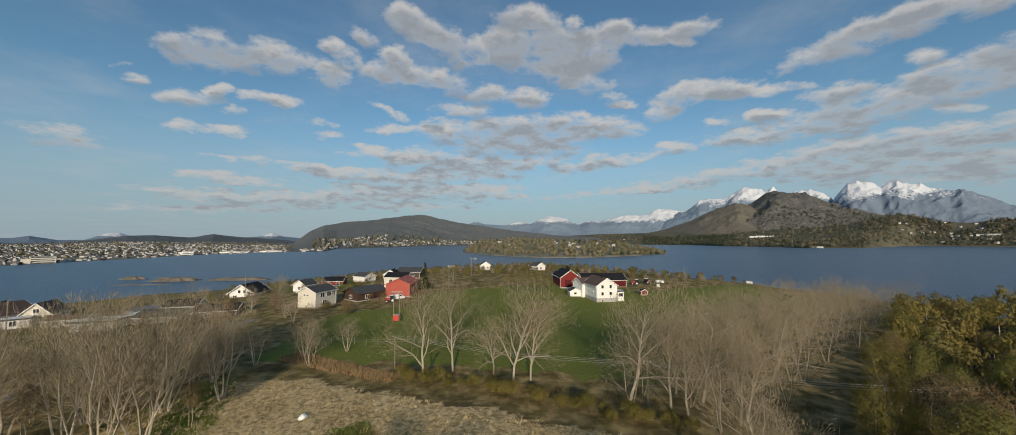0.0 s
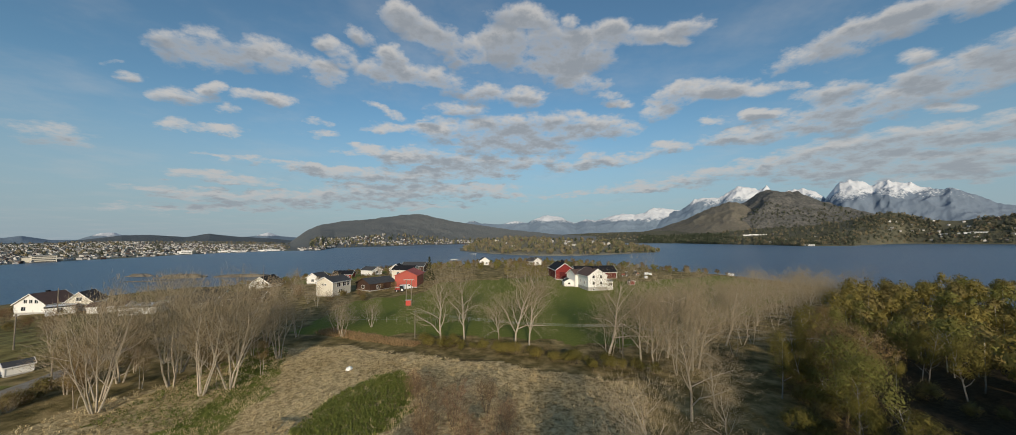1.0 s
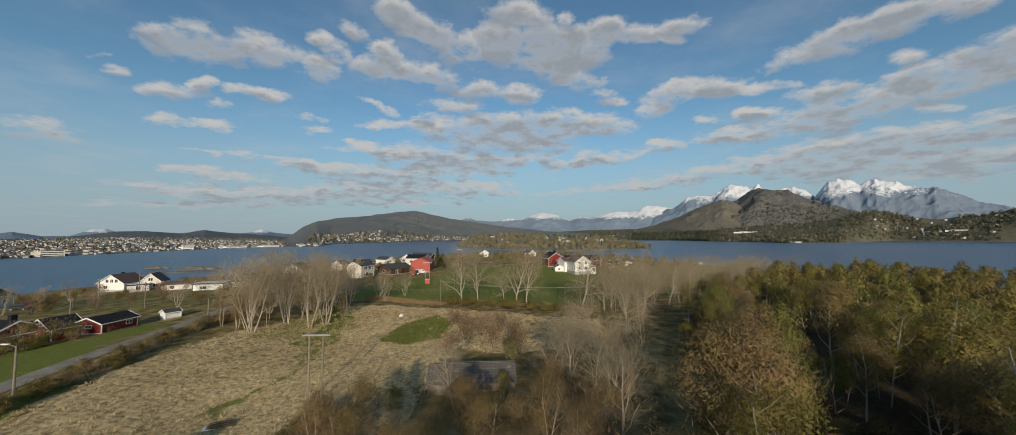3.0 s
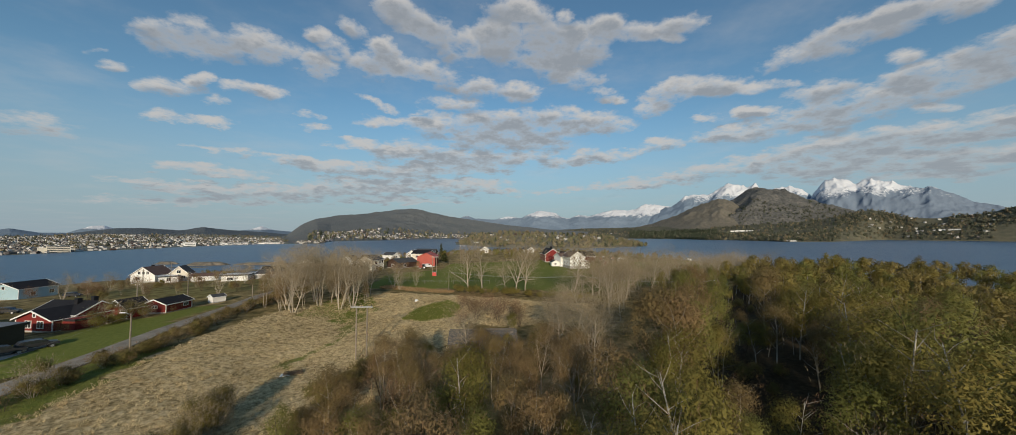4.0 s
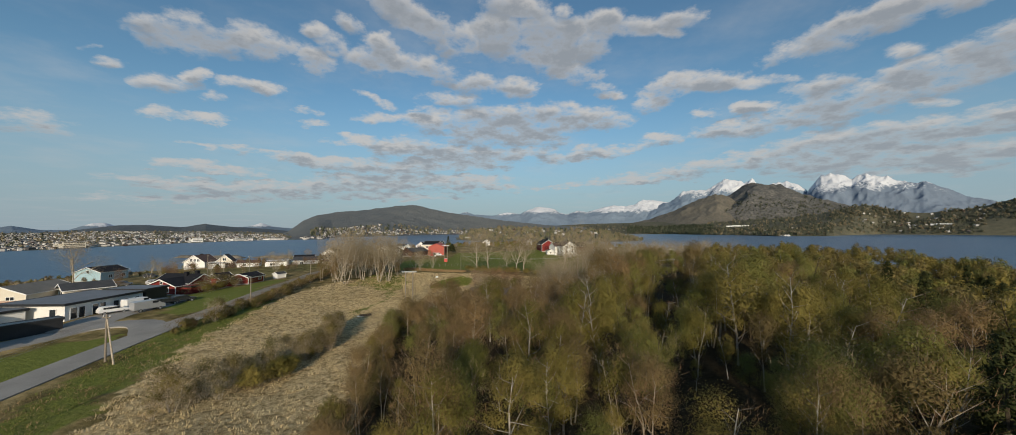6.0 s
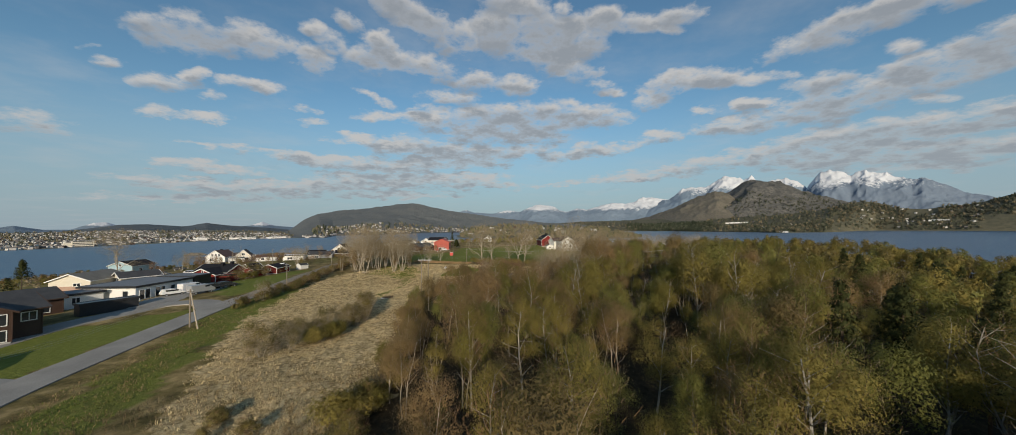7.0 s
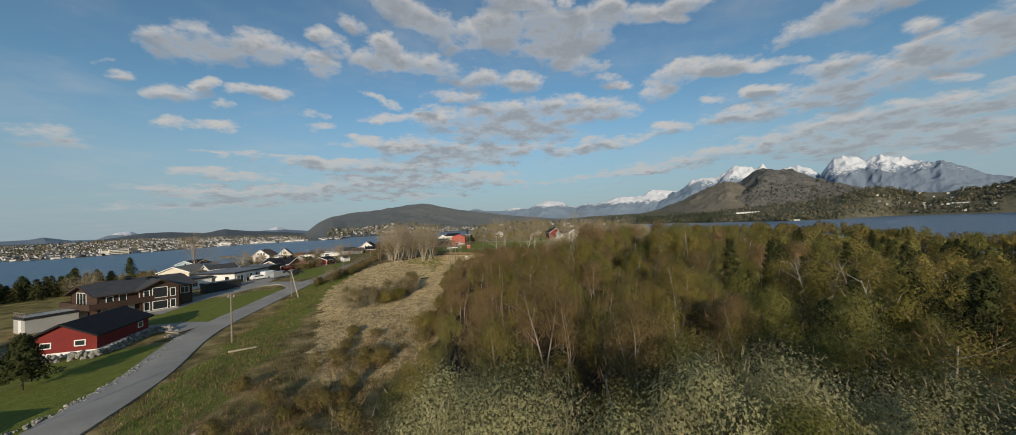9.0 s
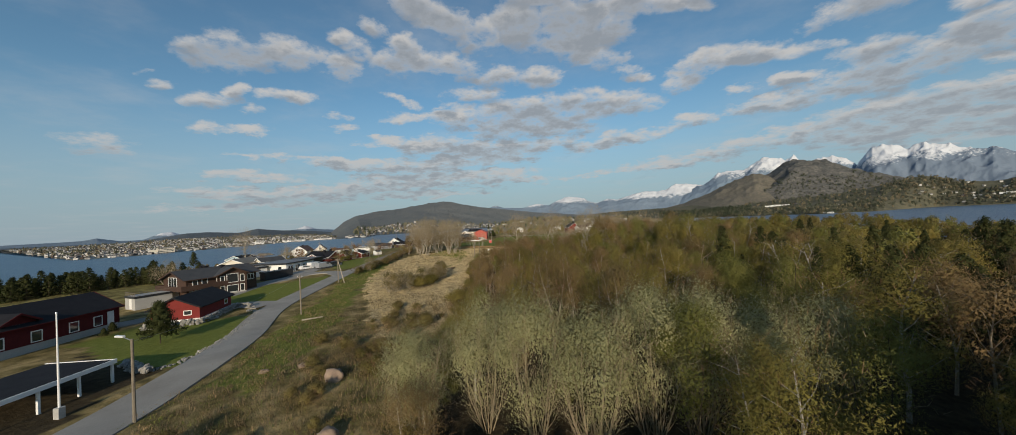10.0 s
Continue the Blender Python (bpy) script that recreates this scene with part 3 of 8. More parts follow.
def ground_masks(x, y):
    """How far the ground is straw, fresh lawn or bare earth, 0 to 1."""
    wob = 1.5 * wave_noise(x, y, 9, 8)
    wx, wy = x + wob, y + 1.5 * wave_noise(x, y, 11, 9)
    straw = inside(wx, wy, FIELD).astype(float)
    lawn = np.zeros(np.shape(x))
    for k, p in enumerate(LAWNS):
        shift = 0.15 if k < 3 else 1.0
        lawn = np.maximum(lawn, inside(x + shift * wob, y + shift * (wy - y), p) * (0.55 if k == 7 else 0.3 if k in (3, 5) else 1.0))
    lawn = np.maximum(lawn, 0.75 * (((wx + 19) / 5.5) ** 2 + ((wy - 36) / 9) ** 2 < 1.0))
    edge = line_distance(wx, wy, [(-47, 58), (-42, 47), (-37, 38), (-40, 30)])
    lawn = np.maximum(lawn, 0.7 * (edge < 2.6))
    furrow = line_distance(wx, wy, [(-38, 40), (-35.5, 29), (-35, 18), (-38, 6)])
    lawn = np.maximum(lawn, 0.5 * (furrow < 1.4))
    path = (line_distance(wx, wy, TRACK) < 0.9) * 0.5
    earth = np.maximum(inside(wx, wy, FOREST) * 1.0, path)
    bank = inside(wx, wy, SOIL_BANK) * 0.85
    lawn, earth = lawn * (1 - bank), np.maximum(earth, bank)
    return straw * (1 - lawn), lawn, earth


def axis_steps(lo, a, b, hi, fine, coarse):
    return np.unique(np.round(np.r_[np.arange(lo, a, coarse), np.arange(a, b, fine), np.arange(b, hi + coarse, coarse)], 3))


def grid_faces(nx, ny):
    i = np.arange(nx * ny).reshape(ny, nx)
    return np.stack([i[:-1, :-1], i[:-1, 1:], i[1:, 1:], i[1:, :-1]], -1).reshape(-1, 4)


def ground_material():
    m = bpy.data.materials.new("meadow_ground")
    m.use_nodes = True
    nt = m.node_tree
    N, L = nt.nodes.new, nt.links.new
    bsdf = nt.nodes["Principled BSDF"]
    co = N("ShaderNodeTexCoord").outputs["Object"]

    def noise_of(scale, detail=5, rough=0.6):
        n = N("ShaderNodeTexNoise")
        L(co, n.inputs["Vector"])
        n.inputs["Scale"].default_value, n.inputs["Detail"].default_value, n.inputs["Roughness"].default_value = scale, detail, rough
        return n.outputs[0]

    def ramp_of(fac, *stops):
        r = N("ShaderNodeValToRGB")
        L(fac, r.inputs[0])
        while len(r.color_ramp.elements) < len(stops):
            r.color_ramp.elements.new(0.5)
        for e, (p, c) in zip(r.color_ramp.elements, stops):
            e.position, e.color = p, (*c, 1)
        return r.outputs[0]

    def mixed(fac, a, b):
        n = N("ShaderNodeMix")
        n.data_type = "RGBA"
        L(fac, n.inputs[0]), L(a, n.inputs[6]), L(b, n.inputs[7])
        return n.outputs[2]

    def lifted(attr, noise_socket, lo=0.35, hi=0.65):
        """A mask whose rim is broken up by noise."""
        s, r = N("ShaderNodeMath"), N("ShaderNodeMapRange")
        s.operation = "MULTIPLY_ADD"
        L(noise_socket, s.inputs[0])
        s.inputs[1].default_value = 0.7
        o = N("ShaderNodeMath")
        o.operation = "SUBTRACT"
        L(attr, o.inputs[0])
        o.inputs[1].default_value = 0.35
        L(o.outputs[0], s.inputs[2])
        L(s.outputs[0], r.inputs[0])
        r.inputs[1].default_value, r.inputs[2].default_value = lo, hi
        return r.outputs[0]

    fine, mid, broad = noise_of(1.6, 6, 0.7), noise_of(0.35), noise_of(0.06, 3)
    rough_grass = ramp_of(mid, (0.36, (0.105, 0.086, 0.034)), (0.5, (0.215, 0.165, 0.070)), (0.66, (0.40, 0.30, 0.145)))
    straw = ramp_of(fine, (0.38, (0.15, 0.112, 0.052)), (0.49, (0.42, 0.32, 0.165)), (0.60, (0.74, 0.59, 0.345)))
    patch = ramp_of(broad, (0.40, (0.28, 0.20, 0.09)), (0.60, (0.62, 0.465, 0.24)))
    part_way = N("ShaderNodeMath")
    part_way.operation = "MULTIPLY"
    part_way.inputs[1].default_value = 0.55
    L(mid, part_way.inputs[0])
    straw = mixed(part_way.outputs[0], straw, patch)
    lawn = ramp_of(fine, (0.3, (0.125, 0.150, 0.030)), (0.55, (0.175, 0.195, 0.045)), (0.8, (0.25, 0.245, 0.072)))
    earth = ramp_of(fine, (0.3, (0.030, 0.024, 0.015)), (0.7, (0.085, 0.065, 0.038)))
    masks = {}
    for k in ("straw", "lawn", "earth"):
        a = N("ShaderNodeAttribute")
        a.attribute_name = k
        masks[k] = a.outputs["Fac"]
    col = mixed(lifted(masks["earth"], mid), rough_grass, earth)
    col = mixed(lifted(masks["straw"], mid), col, straw)
    col = mixed(lifted(masks["lawn"], mid, 0.2, 0.6), col, lawn)
    L(col, bsdf.inputs["Base Color"])
    bsdf.inputs["Roughness"].default_value = 0.95
    bsdf.inputs["Specular IOR Level"].default_value = 0.06
    b = N("ShaderNodeBump")
    b.inputs["Strength"].default_value, b.inputs["Distance"].default_value = 0.8, 0.25
    L(fine, b.inputs["Height"]), L(b.outputs[0], bsdf.inputs["Normal"])
    return m


def build_ground():
    xs, ys = axis_steps(-520, -70, 30, 480, 1.1, 6.0), axis_steps(-220, -118, 70, 470, 1.1, 6.0)
    X, Y = np.meshgrid(xs, ys)
    Z = ground(X, Y)
    straw, lawn, earth = ground_masks(X, Y)
    tuft = np.abs(np.sin(X * 1.9 + 1.3 * np.sin(Y * 1.1))) * np.abs(np.sin(Y * 2.1 + 1.7 * np.sin(X * 0.9)))
    Z = Z + 0.22 * tuft * straw * (1 + 0.6 * wave_noise(X, Y, 7, 21))
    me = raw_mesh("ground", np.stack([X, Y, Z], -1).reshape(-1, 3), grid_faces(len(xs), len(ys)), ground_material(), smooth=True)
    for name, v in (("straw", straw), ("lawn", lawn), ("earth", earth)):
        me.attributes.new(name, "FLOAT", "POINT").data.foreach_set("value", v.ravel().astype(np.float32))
    return tagged(new("ground", me), "meadow ground of straw, lawn and rough grass", "ground", kind="structure")


build_ground()


def water_material():
    m = bpy.data.materials.new("fjord_water")
    m.use_nodes = True
    nt = m.node_tree
    N, L = nt.nodes.new, nt.links.new
    bsdf = nt.nodes["Principled BSDF"]
    co = N("ShaderNodeTexCoord").outputs["Object"]
    heights = []
    for s, sx in ((0.35, 1.0), (0.045, 0.45)):
        mp, n = N("ShaderNodeMapping"), N("ShaderNodeTexNoise")
        L(co, mp.inputs["Vector"])
        mp.inputs["Scale"].default_value = (sx, 1, 1)
        L(mp.outputs[0], n.inputs["Vector"])
        n.inputs["Scale"].default_value, n.inputs["Detail"].default_value = s, 4
        heights.append(n.outputs[0])
    ramp = N("ShaderNodeValToRGB")
    L(heights[1], ramp.inputs[0])
    ramp.color_ramp.elements[0].position, ramp.color_ramp.elements[0].color = 0.35, (0.022, 0.070, 0.145, 1)
    ramp.color_ramp.elements[1].position, ramp.color_ramp.elements[1].color = 0.70, (0.034, 0.098, 0.185, 1)
    L(ramp.outputs[0], bsdf.inputs["Base Color"])
    bsdf.inputs["Roughness"].default_value, bsdf.inputs["IOR"].default_value = 0.3, 1.33
    bsdf.inputs["Specular IOR Level"].default_value = 0.4
    b = N("ShaderNodeBump")
    b.inputs["Strength"].default_value, b.inputs["Distance"].default_value = 1.0, 0.9
    L(heights[0], b.inputs["Height"]), L(b.outputs[0], bsdf.inputs["Normal"])
    return m


bm = bmesh.new()
bmesh.ops.create_grid(bm, x_segments=40, y_segments=40, size=4900)
bmesh.ops.translate(bm, verts=bm.verts, vec=(0, 0, SEA))
tagged(part("water", bm, water_material()), "blue rippled fjord water reaching the far shores", "water", kind="structure")


def strip(name, pts, width, lift, mat, label, category, step=1.5, crown=0.06):
    """A way laid along the ground: a slightly crowned slab with side faces."""
    p = curve_points(pts, step)
    t = np.gradient(p, axis=0)
    t /= np.linalg.norm(t, axis=1)[:, None]
    n = np.stack([-t[:, 1], t[:, 0]], 1)
    wid = np.interp(np.linspace(0, 1, len(p)), np.linspace(0, 1, len(width)), width)
    rows = []
    for off, dz in ((-0.5, -0.5), (-0.5, 0.0), (-0.25, crown * 0.75), (0, crown), (0.25, crown * 0.75), (0.5, 0.0), (0.5, -0.5)):
        q = p + n * (off * wid)[:, None]
        rows.append(np.c_[q, ground(p[:, 0], p[:, 1]) + lift + dz])
    v = np.stack(rows, 1).reshape(-1, 3)
    me = raw_mesh(name, v, grid_faces(7, len(p)), mat, smooth=False)
    return tagged(new(name, me), label, category, kind="structure")


strip("road", ROAD[:10], [5.0, 4.9, 4.8, 4.7, 4.4], 0.13, ASPHALT, "grey worn asphalt lane past the houses", "road")
strip("gravel_road", ROAD[8:], [4.2, 3.2, 3.0, 3.0, 3.0], 0.10, GRAVEL, "pale gravel lane along the hedge bank", "road")
strip("driveway", [(-60.5, -47.5), (-66, -46.5), (-72, -48.5), (-77, -55), (-80, -66), (-82, -80)], [6.0, 4.6, 4.6, 5.0, 5.0], 0.10, ASPHALT, "grey asphalt driveway beside the red garage", "driveway")
strip("driveway", [(-63.8, -14), (-70, -8.5), (-76.5, -10.5), (-79.5, -19), (-80.3, -27), (-78.6, -38)], [4.6, 5.0, 6.0, 4.6, 4.0], 0.105, ASPHALT, "grey asphalt driveway to the brown house", "driveway")
strip("parking_area", [(-77, -12), (-80.5, -5), (-80, 4), (-80, 12)], [8, 7, 6, 6], 0.085, ASPHALT, "grey asphalt yard where the vans are parked", "parking area")

# ---- far shores, hills and mountains, from the fjord's edge to their ridges ----
def land_material(name, low, high, snow_line=None, scale=0.01, snow_mix=60.0, relief=9.0):
    m = bpy.data.materials.new(name)
    m.use_nodes = True
    nt = m.node_tree
    N, L = nt.nodes.new, nt.links.new
    bsdf = nt.nodes["Principled BSDF"]
    co = N("ShaderNodeTexCoord").outputs["Object"]
    a, b = N("ShaderNodeTexNoise"), N("ShaderNodeTexNoise")
    for n, s in ((a, scale), (b, scale * 7)):
        L(co, n.inputs["Vector"])
        n.inputs["Scale"].default_value, n.inputs["Detail"].default_value, n.inputs["Roughness"].default_value = s, 7, 0.65
    ramps = []
    for c, n in ((low, a), (high, b)):
        r = N("ShaderNodeValToRGB")
        L(n.outputs[0], r.inputs[0])
        for e, p, k in zip(r.color_ramp.elements, (0.36, 0.64), c):
            e.position, e.color = p, (*k, 1)
        ramps.append(r.outputs[0])
    mix = N("ShaderNodeMix")
    mix.data_type = "RGBA"
    L(a.outputs[0], mix.inputs[0]), L(ramps[0], mix.inputs[6]), L(ramps[1], mix.inputs[7])
    col = mix.outputs[2]
    if snow_line is not None:
        sep, h, r, white = N("ShaderNodeSeparateXYZ"), N("ShaderNodeMath"), N("ShaderNodeMapRange"), N("ShaderNodeMix")
        L(co, sep.inputs[0])
        h.operation = "MULTIPLY_ADD"
        both = N("ShaderNodeMix")
        both.inputs[0].default_value = 0.45
        L(a.outputs[0], both.inputs[2]), L(b.outputs[0], both.inputs[3])
        L(both.outputs[0], h.inputs[0])
        h.inputs[1].default_value = snow_mix * 5
        L(sep.outputs[2], h.inputs[2])
        L(h.outputs[0], r.inputs[0])
        r.inputs[1].default_value, r.inputs[2].default_value = snow_line + snow_mix * 2.25, snow_line + snow_mix * 2.75
        white.data_type = "RGBA"
        L(r.outputs[0], white.inputs[0]), L(col, white.inputs[6])
        white.inputs[7].default_value = (0.62, 0.64, 0.68, 1)
        col = white.outputs[2]
    L(col, bsdf.inputs["Base Color"])
    bsdf.inputs["Roughness"].default_value, bsdf.inputs["Specular IOR Level"].default_value = 0.95, 0.1
    bump = N("ShaderNodeBump")
    bump.inputs["Strength"].default_value, bump.inputs["Distance"].default_value = 0.7, relief
    L(b.outputs[0], bump.inputs["Height"]), L(bump.outputs[0], bsdf.inputs["Normal"])
    return m


def massif(name, ridge, shore, far, mat, label, rough=0.10, shape=1.6, seed=1, cols=300, rows=60, category="mountain", foot=0.0):
    """Land seen across the water. ridge: (bearing, rise) along the crest at the distance far, both as slopes from the flight's start;
    shore: (bearing, distance ahead) of its near edge. Returns its height function."""
    rb, rr = np.array(ridge).T
    sb, sd = np.array(shore).T

    def at(u, s):
        crest = far / np.sqrt(1 + u * u)
        near = np.minimum(np.interp(u, sb, sd), crest * 0.9)
        d = near + (crest - near) * np.minimum(s, 1.0) + (crest * 0.16) * np.maximum(s - 1, 0)
        top = np.interp(u, rb, rr) * crest - SEA
        x, y = u * d, d
        big = ridged(x, y, far * 0.16, seed)
        rise = np.clip((s - foot) / (1 - foot), 0, 1)
        rise = rise ** shape if foot == 0 else 0.16 * np.clip(s, 0, 1) + 0.84 * rise * rise * (3 - 2 * rise)
        h = top * np.where(s <= 1, rise, 1 - np.maximum(s - 1, 0) ** 1.5)
        h = h + top * rough * big * np.clip(s, 0, 1) ** 0.7 * (0.15 + 2.0 * np.clip(1.0 - s, 0, 0.5))
        h = h + top * rough * 0.22 * ridged(x, y, far * 0.03, seed + 20, 3) * np.clip(s, 0, 1)
        return x, y, SEA - 0.6 + h + 1.0 * np.clip(s * 30, 0, 1)

    u = np.linspace(rb[0], rb[-1], cols)
    s = np.r_[-0.02, np.linspace(0, 1, rows), np.linspace(1.1, 2.0, 8)]
    U, S = np.meshgrid(u, s)
    X, Y, Z = at(U, np.maximum(S, 0))
    Z = np.where(S < 0, SEA - 3, Z)
    me = raw_mesh(name, np.stack([X, Y, Z], -1).reshape(-1, 3), grid_faces(len(u), len(s)), mat, smooth=True)
    tagged(new(name, me), label, category, kind="structure")
    return at


def slope_list(*pts):
    """Bearings and rises from plain survey marks 1000 apart at unit distance: (across, up)."""
    return [(a / 1000, b / 1000) for a, b in pts]


# mountain rock: the blue of distance haze is mixed into these base colours
LAND_FAR = land_material("far_hazed_rock", [(0.165, 0.22, 0.285), (0.20, 0.26, 0.33)], [(0.18, 0.235, 0.30), (0.235, 0.29, 0.355)], 215, 0.006, 60)
LAND_WEST = land_material("hazed_west_rock", [(0.14, 0.19, 0.25), (0.18, 0.235, 0.295)], [(0.16, 0.21, 0.265), (0.21, 0.26, 0.315)], 24, 0.005, 14)
LAND_PEAK = land_material("hazed_peak_rock", [(0.15, 0.205, 0.275), (0.185, 0.245, 0.315)], [(0.165, 0.22, 0.285), (0.22, 0.275, 0.34)], 405, 0.008, 95)
LAND_SNOW = land_material("hazed_snowy_rock", [(0.15, 0.195, 0.262), (0.178, 0.224, 0.29)], [(0.16, 0.205, 0.265), (0.195, 0.235, 0.29)], 385, 0.009, 120, relief=3.0)
# the next two hill colours are greyed and blued to stand for haze
LAND_MID = land_material("hazed_wooded_hill", [(0.122, 0.138, 0.146), (0.152, 0.165, 0.165)], [(0.135, 0.144, 0.147), (0.18, 0.18, 0.172)], None, 0.012)
LAND_BLUE_HAZE = land_material("blue_haze_wooded_hill", [(0.085, 0.105, 0.125), (0.115, 0.135, 0.15)], [(0.10, 0.118, 0.132), (0.14, 0.15, 0.155)], None, 0.012)
LAND_TOWN = land_material("town_slopes", [(0.15, 0.158, 0.125), (0.215, 0.205, 0.155)], [(0.195, 0.187, 0.15), (0.30, 0.27, 0.21)], None, 0.02)
LAND_LOW = land_material("shore_fields_and_heath", [(0.065, 0.070, 0.050), (0.12, 0.118, 0.075)], [(0.10, 0.095, 0.068), (0.19, 0.168, 0.115)], None, 0.006, relief=4.0)
LAND_HEATH = land_material("brown_heath_hill", [(0.125, 0.115, 0.09), (0.175, 0.155, 0.12)], [(0.105, 0.105, 0.085), (0.22, 0.19, 0.155)], None, 0.01, relief=7.0)
LAND_CRAG = land_material("rocky_brown_hill", [(0.058, 0.066, 0.066), (0.095, 0.098, 0.090)], [(0.075, 0.078, 0.074), (0.235, 0.21, 0.19)], None, 0.007, relief=10.0)

SHORE_LEFT = slope_list((-1700, 440), (-1430, 500), (-1250, 590), (-1060, 684), (-880, 840), (-700, 1000), (-600, 1050), (-520, 1080), (-480, 1370), (-340, 1560), (-170, 2000), (-40, 2200), (200, 2300))
SHORE_LEFT = [(a, d * 1000) for a, d in SHORE_LEFT]
massif("mountain_west", slope_list((-1750, -2), (-1480, 0), (-1400, 2), (-1350, 8), (-1270, -4), (-1195, -4), (-1130, 15), (-1095, 16), (-1040, 0), (-830, -3), (-700, 6), (-665, 16), (-630, 5), (-570, 0), (-500, -4)), [(-1.75, 2150), (-0.5, 3800)], 4600, LAND_WEST, "far snow-capped mountains with blue haze in their colour", 0.10, 1.2, 11)
massif("mountain_range", slope_list((-154, 30), (-117, 41), (-90, 47), (-66, 39), (-35, 39), (-7, 36), (29, 47), (66, 41), (93, 56), (121, 61), (148, 61), (176, 48), (203, 39), (230, 50), (258, 47), (295, 59), (331, 67), (368, 63), (396, 70), (423, 81), (460, 81), (506, 78), (561, 70), (651, 43)), [(-0.2, 4300), (0.72, 3700)], 4780, LAND_FAR, "far range of snow-streaked mountains coloured with blue haze", 0.20, 1.05, 23)
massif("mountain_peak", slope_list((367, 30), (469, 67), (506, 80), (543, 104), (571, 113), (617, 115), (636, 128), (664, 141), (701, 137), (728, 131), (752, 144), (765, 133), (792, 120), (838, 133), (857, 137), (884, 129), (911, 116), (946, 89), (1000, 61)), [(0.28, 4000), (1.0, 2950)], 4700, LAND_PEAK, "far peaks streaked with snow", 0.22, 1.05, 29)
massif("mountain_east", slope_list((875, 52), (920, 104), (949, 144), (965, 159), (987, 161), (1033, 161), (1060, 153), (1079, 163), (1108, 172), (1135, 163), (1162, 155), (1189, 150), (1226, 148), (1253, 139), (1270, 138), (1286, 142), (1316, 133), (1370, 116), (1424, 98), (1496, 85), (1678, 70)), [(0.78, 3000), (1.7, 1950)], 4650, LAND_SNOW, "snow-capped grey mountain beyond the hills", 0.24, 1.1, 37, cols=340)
massif("hill_west", slope_list((-1750, -14), (-1330, -14), (-1250, -12), (-1160, -2), (-1068, 8), (-995, 9), (-900, 3), (-870, 6), (-830, 13), (-775, 6), (-665, -1), (-590, -8), (-480, -14)), [(-1.75, 1250), (-1.0, 1700), (-0.48, 2300)], 3000, LAND_BLUE_HAZE, "low wooded hills behind the town, hazed blue in colour", 0.12, 1.0, 43, category="hill")
west_at = massif("town_shore", slope_list((-1750, -20), (-1430, -17), (-1250, -13), (-1160, -10), (-1068, -8), (-900, -10), (-830, -9), (-665, -12), (-590, -16), (-480, -22)), SHORE_LEFT, 2600, LAND_TOWN, "low town slopes along the far shore", 0.10, 1.0, 41, category="hill")
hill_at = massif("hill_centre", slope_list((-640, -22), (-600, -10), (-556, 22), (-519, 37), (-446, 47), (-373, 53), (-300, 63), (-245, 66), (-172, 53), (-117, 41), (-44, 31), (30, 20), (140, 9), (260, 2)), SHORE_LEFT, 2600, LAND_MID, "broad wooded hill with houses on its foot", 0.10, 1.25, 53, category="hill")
SHORE_RIGHT = [(0.0, 2300), (0.3, 2350), (0.5, 2200), (0.6, 1900), (0.7, 1750), (0.85, 1460), (1.0, 1500), (1.13, 1900), (1.2, 2050), (1.43, 2050), (1.75, 1700)]
crag_at = massif("hill_crag", slope_list((520, 20), (560, 34), (600, 52), (652, 80), (687, 100), (721, 120), (751, 130), (775, 131), (811, 131), (845, 127), (870, 119), (909, 102), (959, 91), (1029, 74), (1089, 62), (1150, 53), (1231, 41), (1333, 28)), [(0.5, 2750), (0.8, 2450), (1.35, 2050)], 3900, LAND_CRAG, "dark rounded crag with a pale rock face", 0.20, 0.62, 61, category="hill", cols=280, rows=70)
massif("hill_heath", slope_list((300, 4), (362, 11), (410, 18), (448, 26), (480, 38), (516, 52), (560, 74), (594, 88), (622, 96), (644, 102), (660, 101), (673, 95), (702, 80), (750, 56), (809, 36)), [(0.3, 2700), (0.85, 2300)], 3650, LAND_HEATH, "brown heath hill beside the crag", 0.18, 0.8, 67, category="hill", cols=200, rows=50)
low_at = massif("lowland_east", slope_list((120, 2), (173, 8), (249, 12), (344, 14), (440, 17), (537, 20), (635, 22), (834, 29), (940, 38), (1010, 50), (1070, 64), (1110, 68), (1151, 64), (1202, 50), (1264, 45), (1327, 46), (1370, 54), (1455, 58), (1509, 66), (1552, 78), (1602, 88), (1717, 104), (1850, 112)), SHORE_RIGHT, 3300, LAND_LOW, "wooded lowland with fields along the far shore", 0.10, 1.0, 73, category="headland", cols=300, rows=50)
island_at = massif("wooded_point", slope_list((-128, -36), (-80, -15), (-10, -4), (84, -4), (175, -9), (300, -13), (395, -31), (445, -43)), [(-0.13, 1030), (-0.04, 830), (0.08, 735), (0.21, 735), (0.32, 790), (0.45, 900)], 1150, LAND_TOWN, "low wooded point of land in the fjord", 0.12, 0.8, 71, rows=24, category="headland")


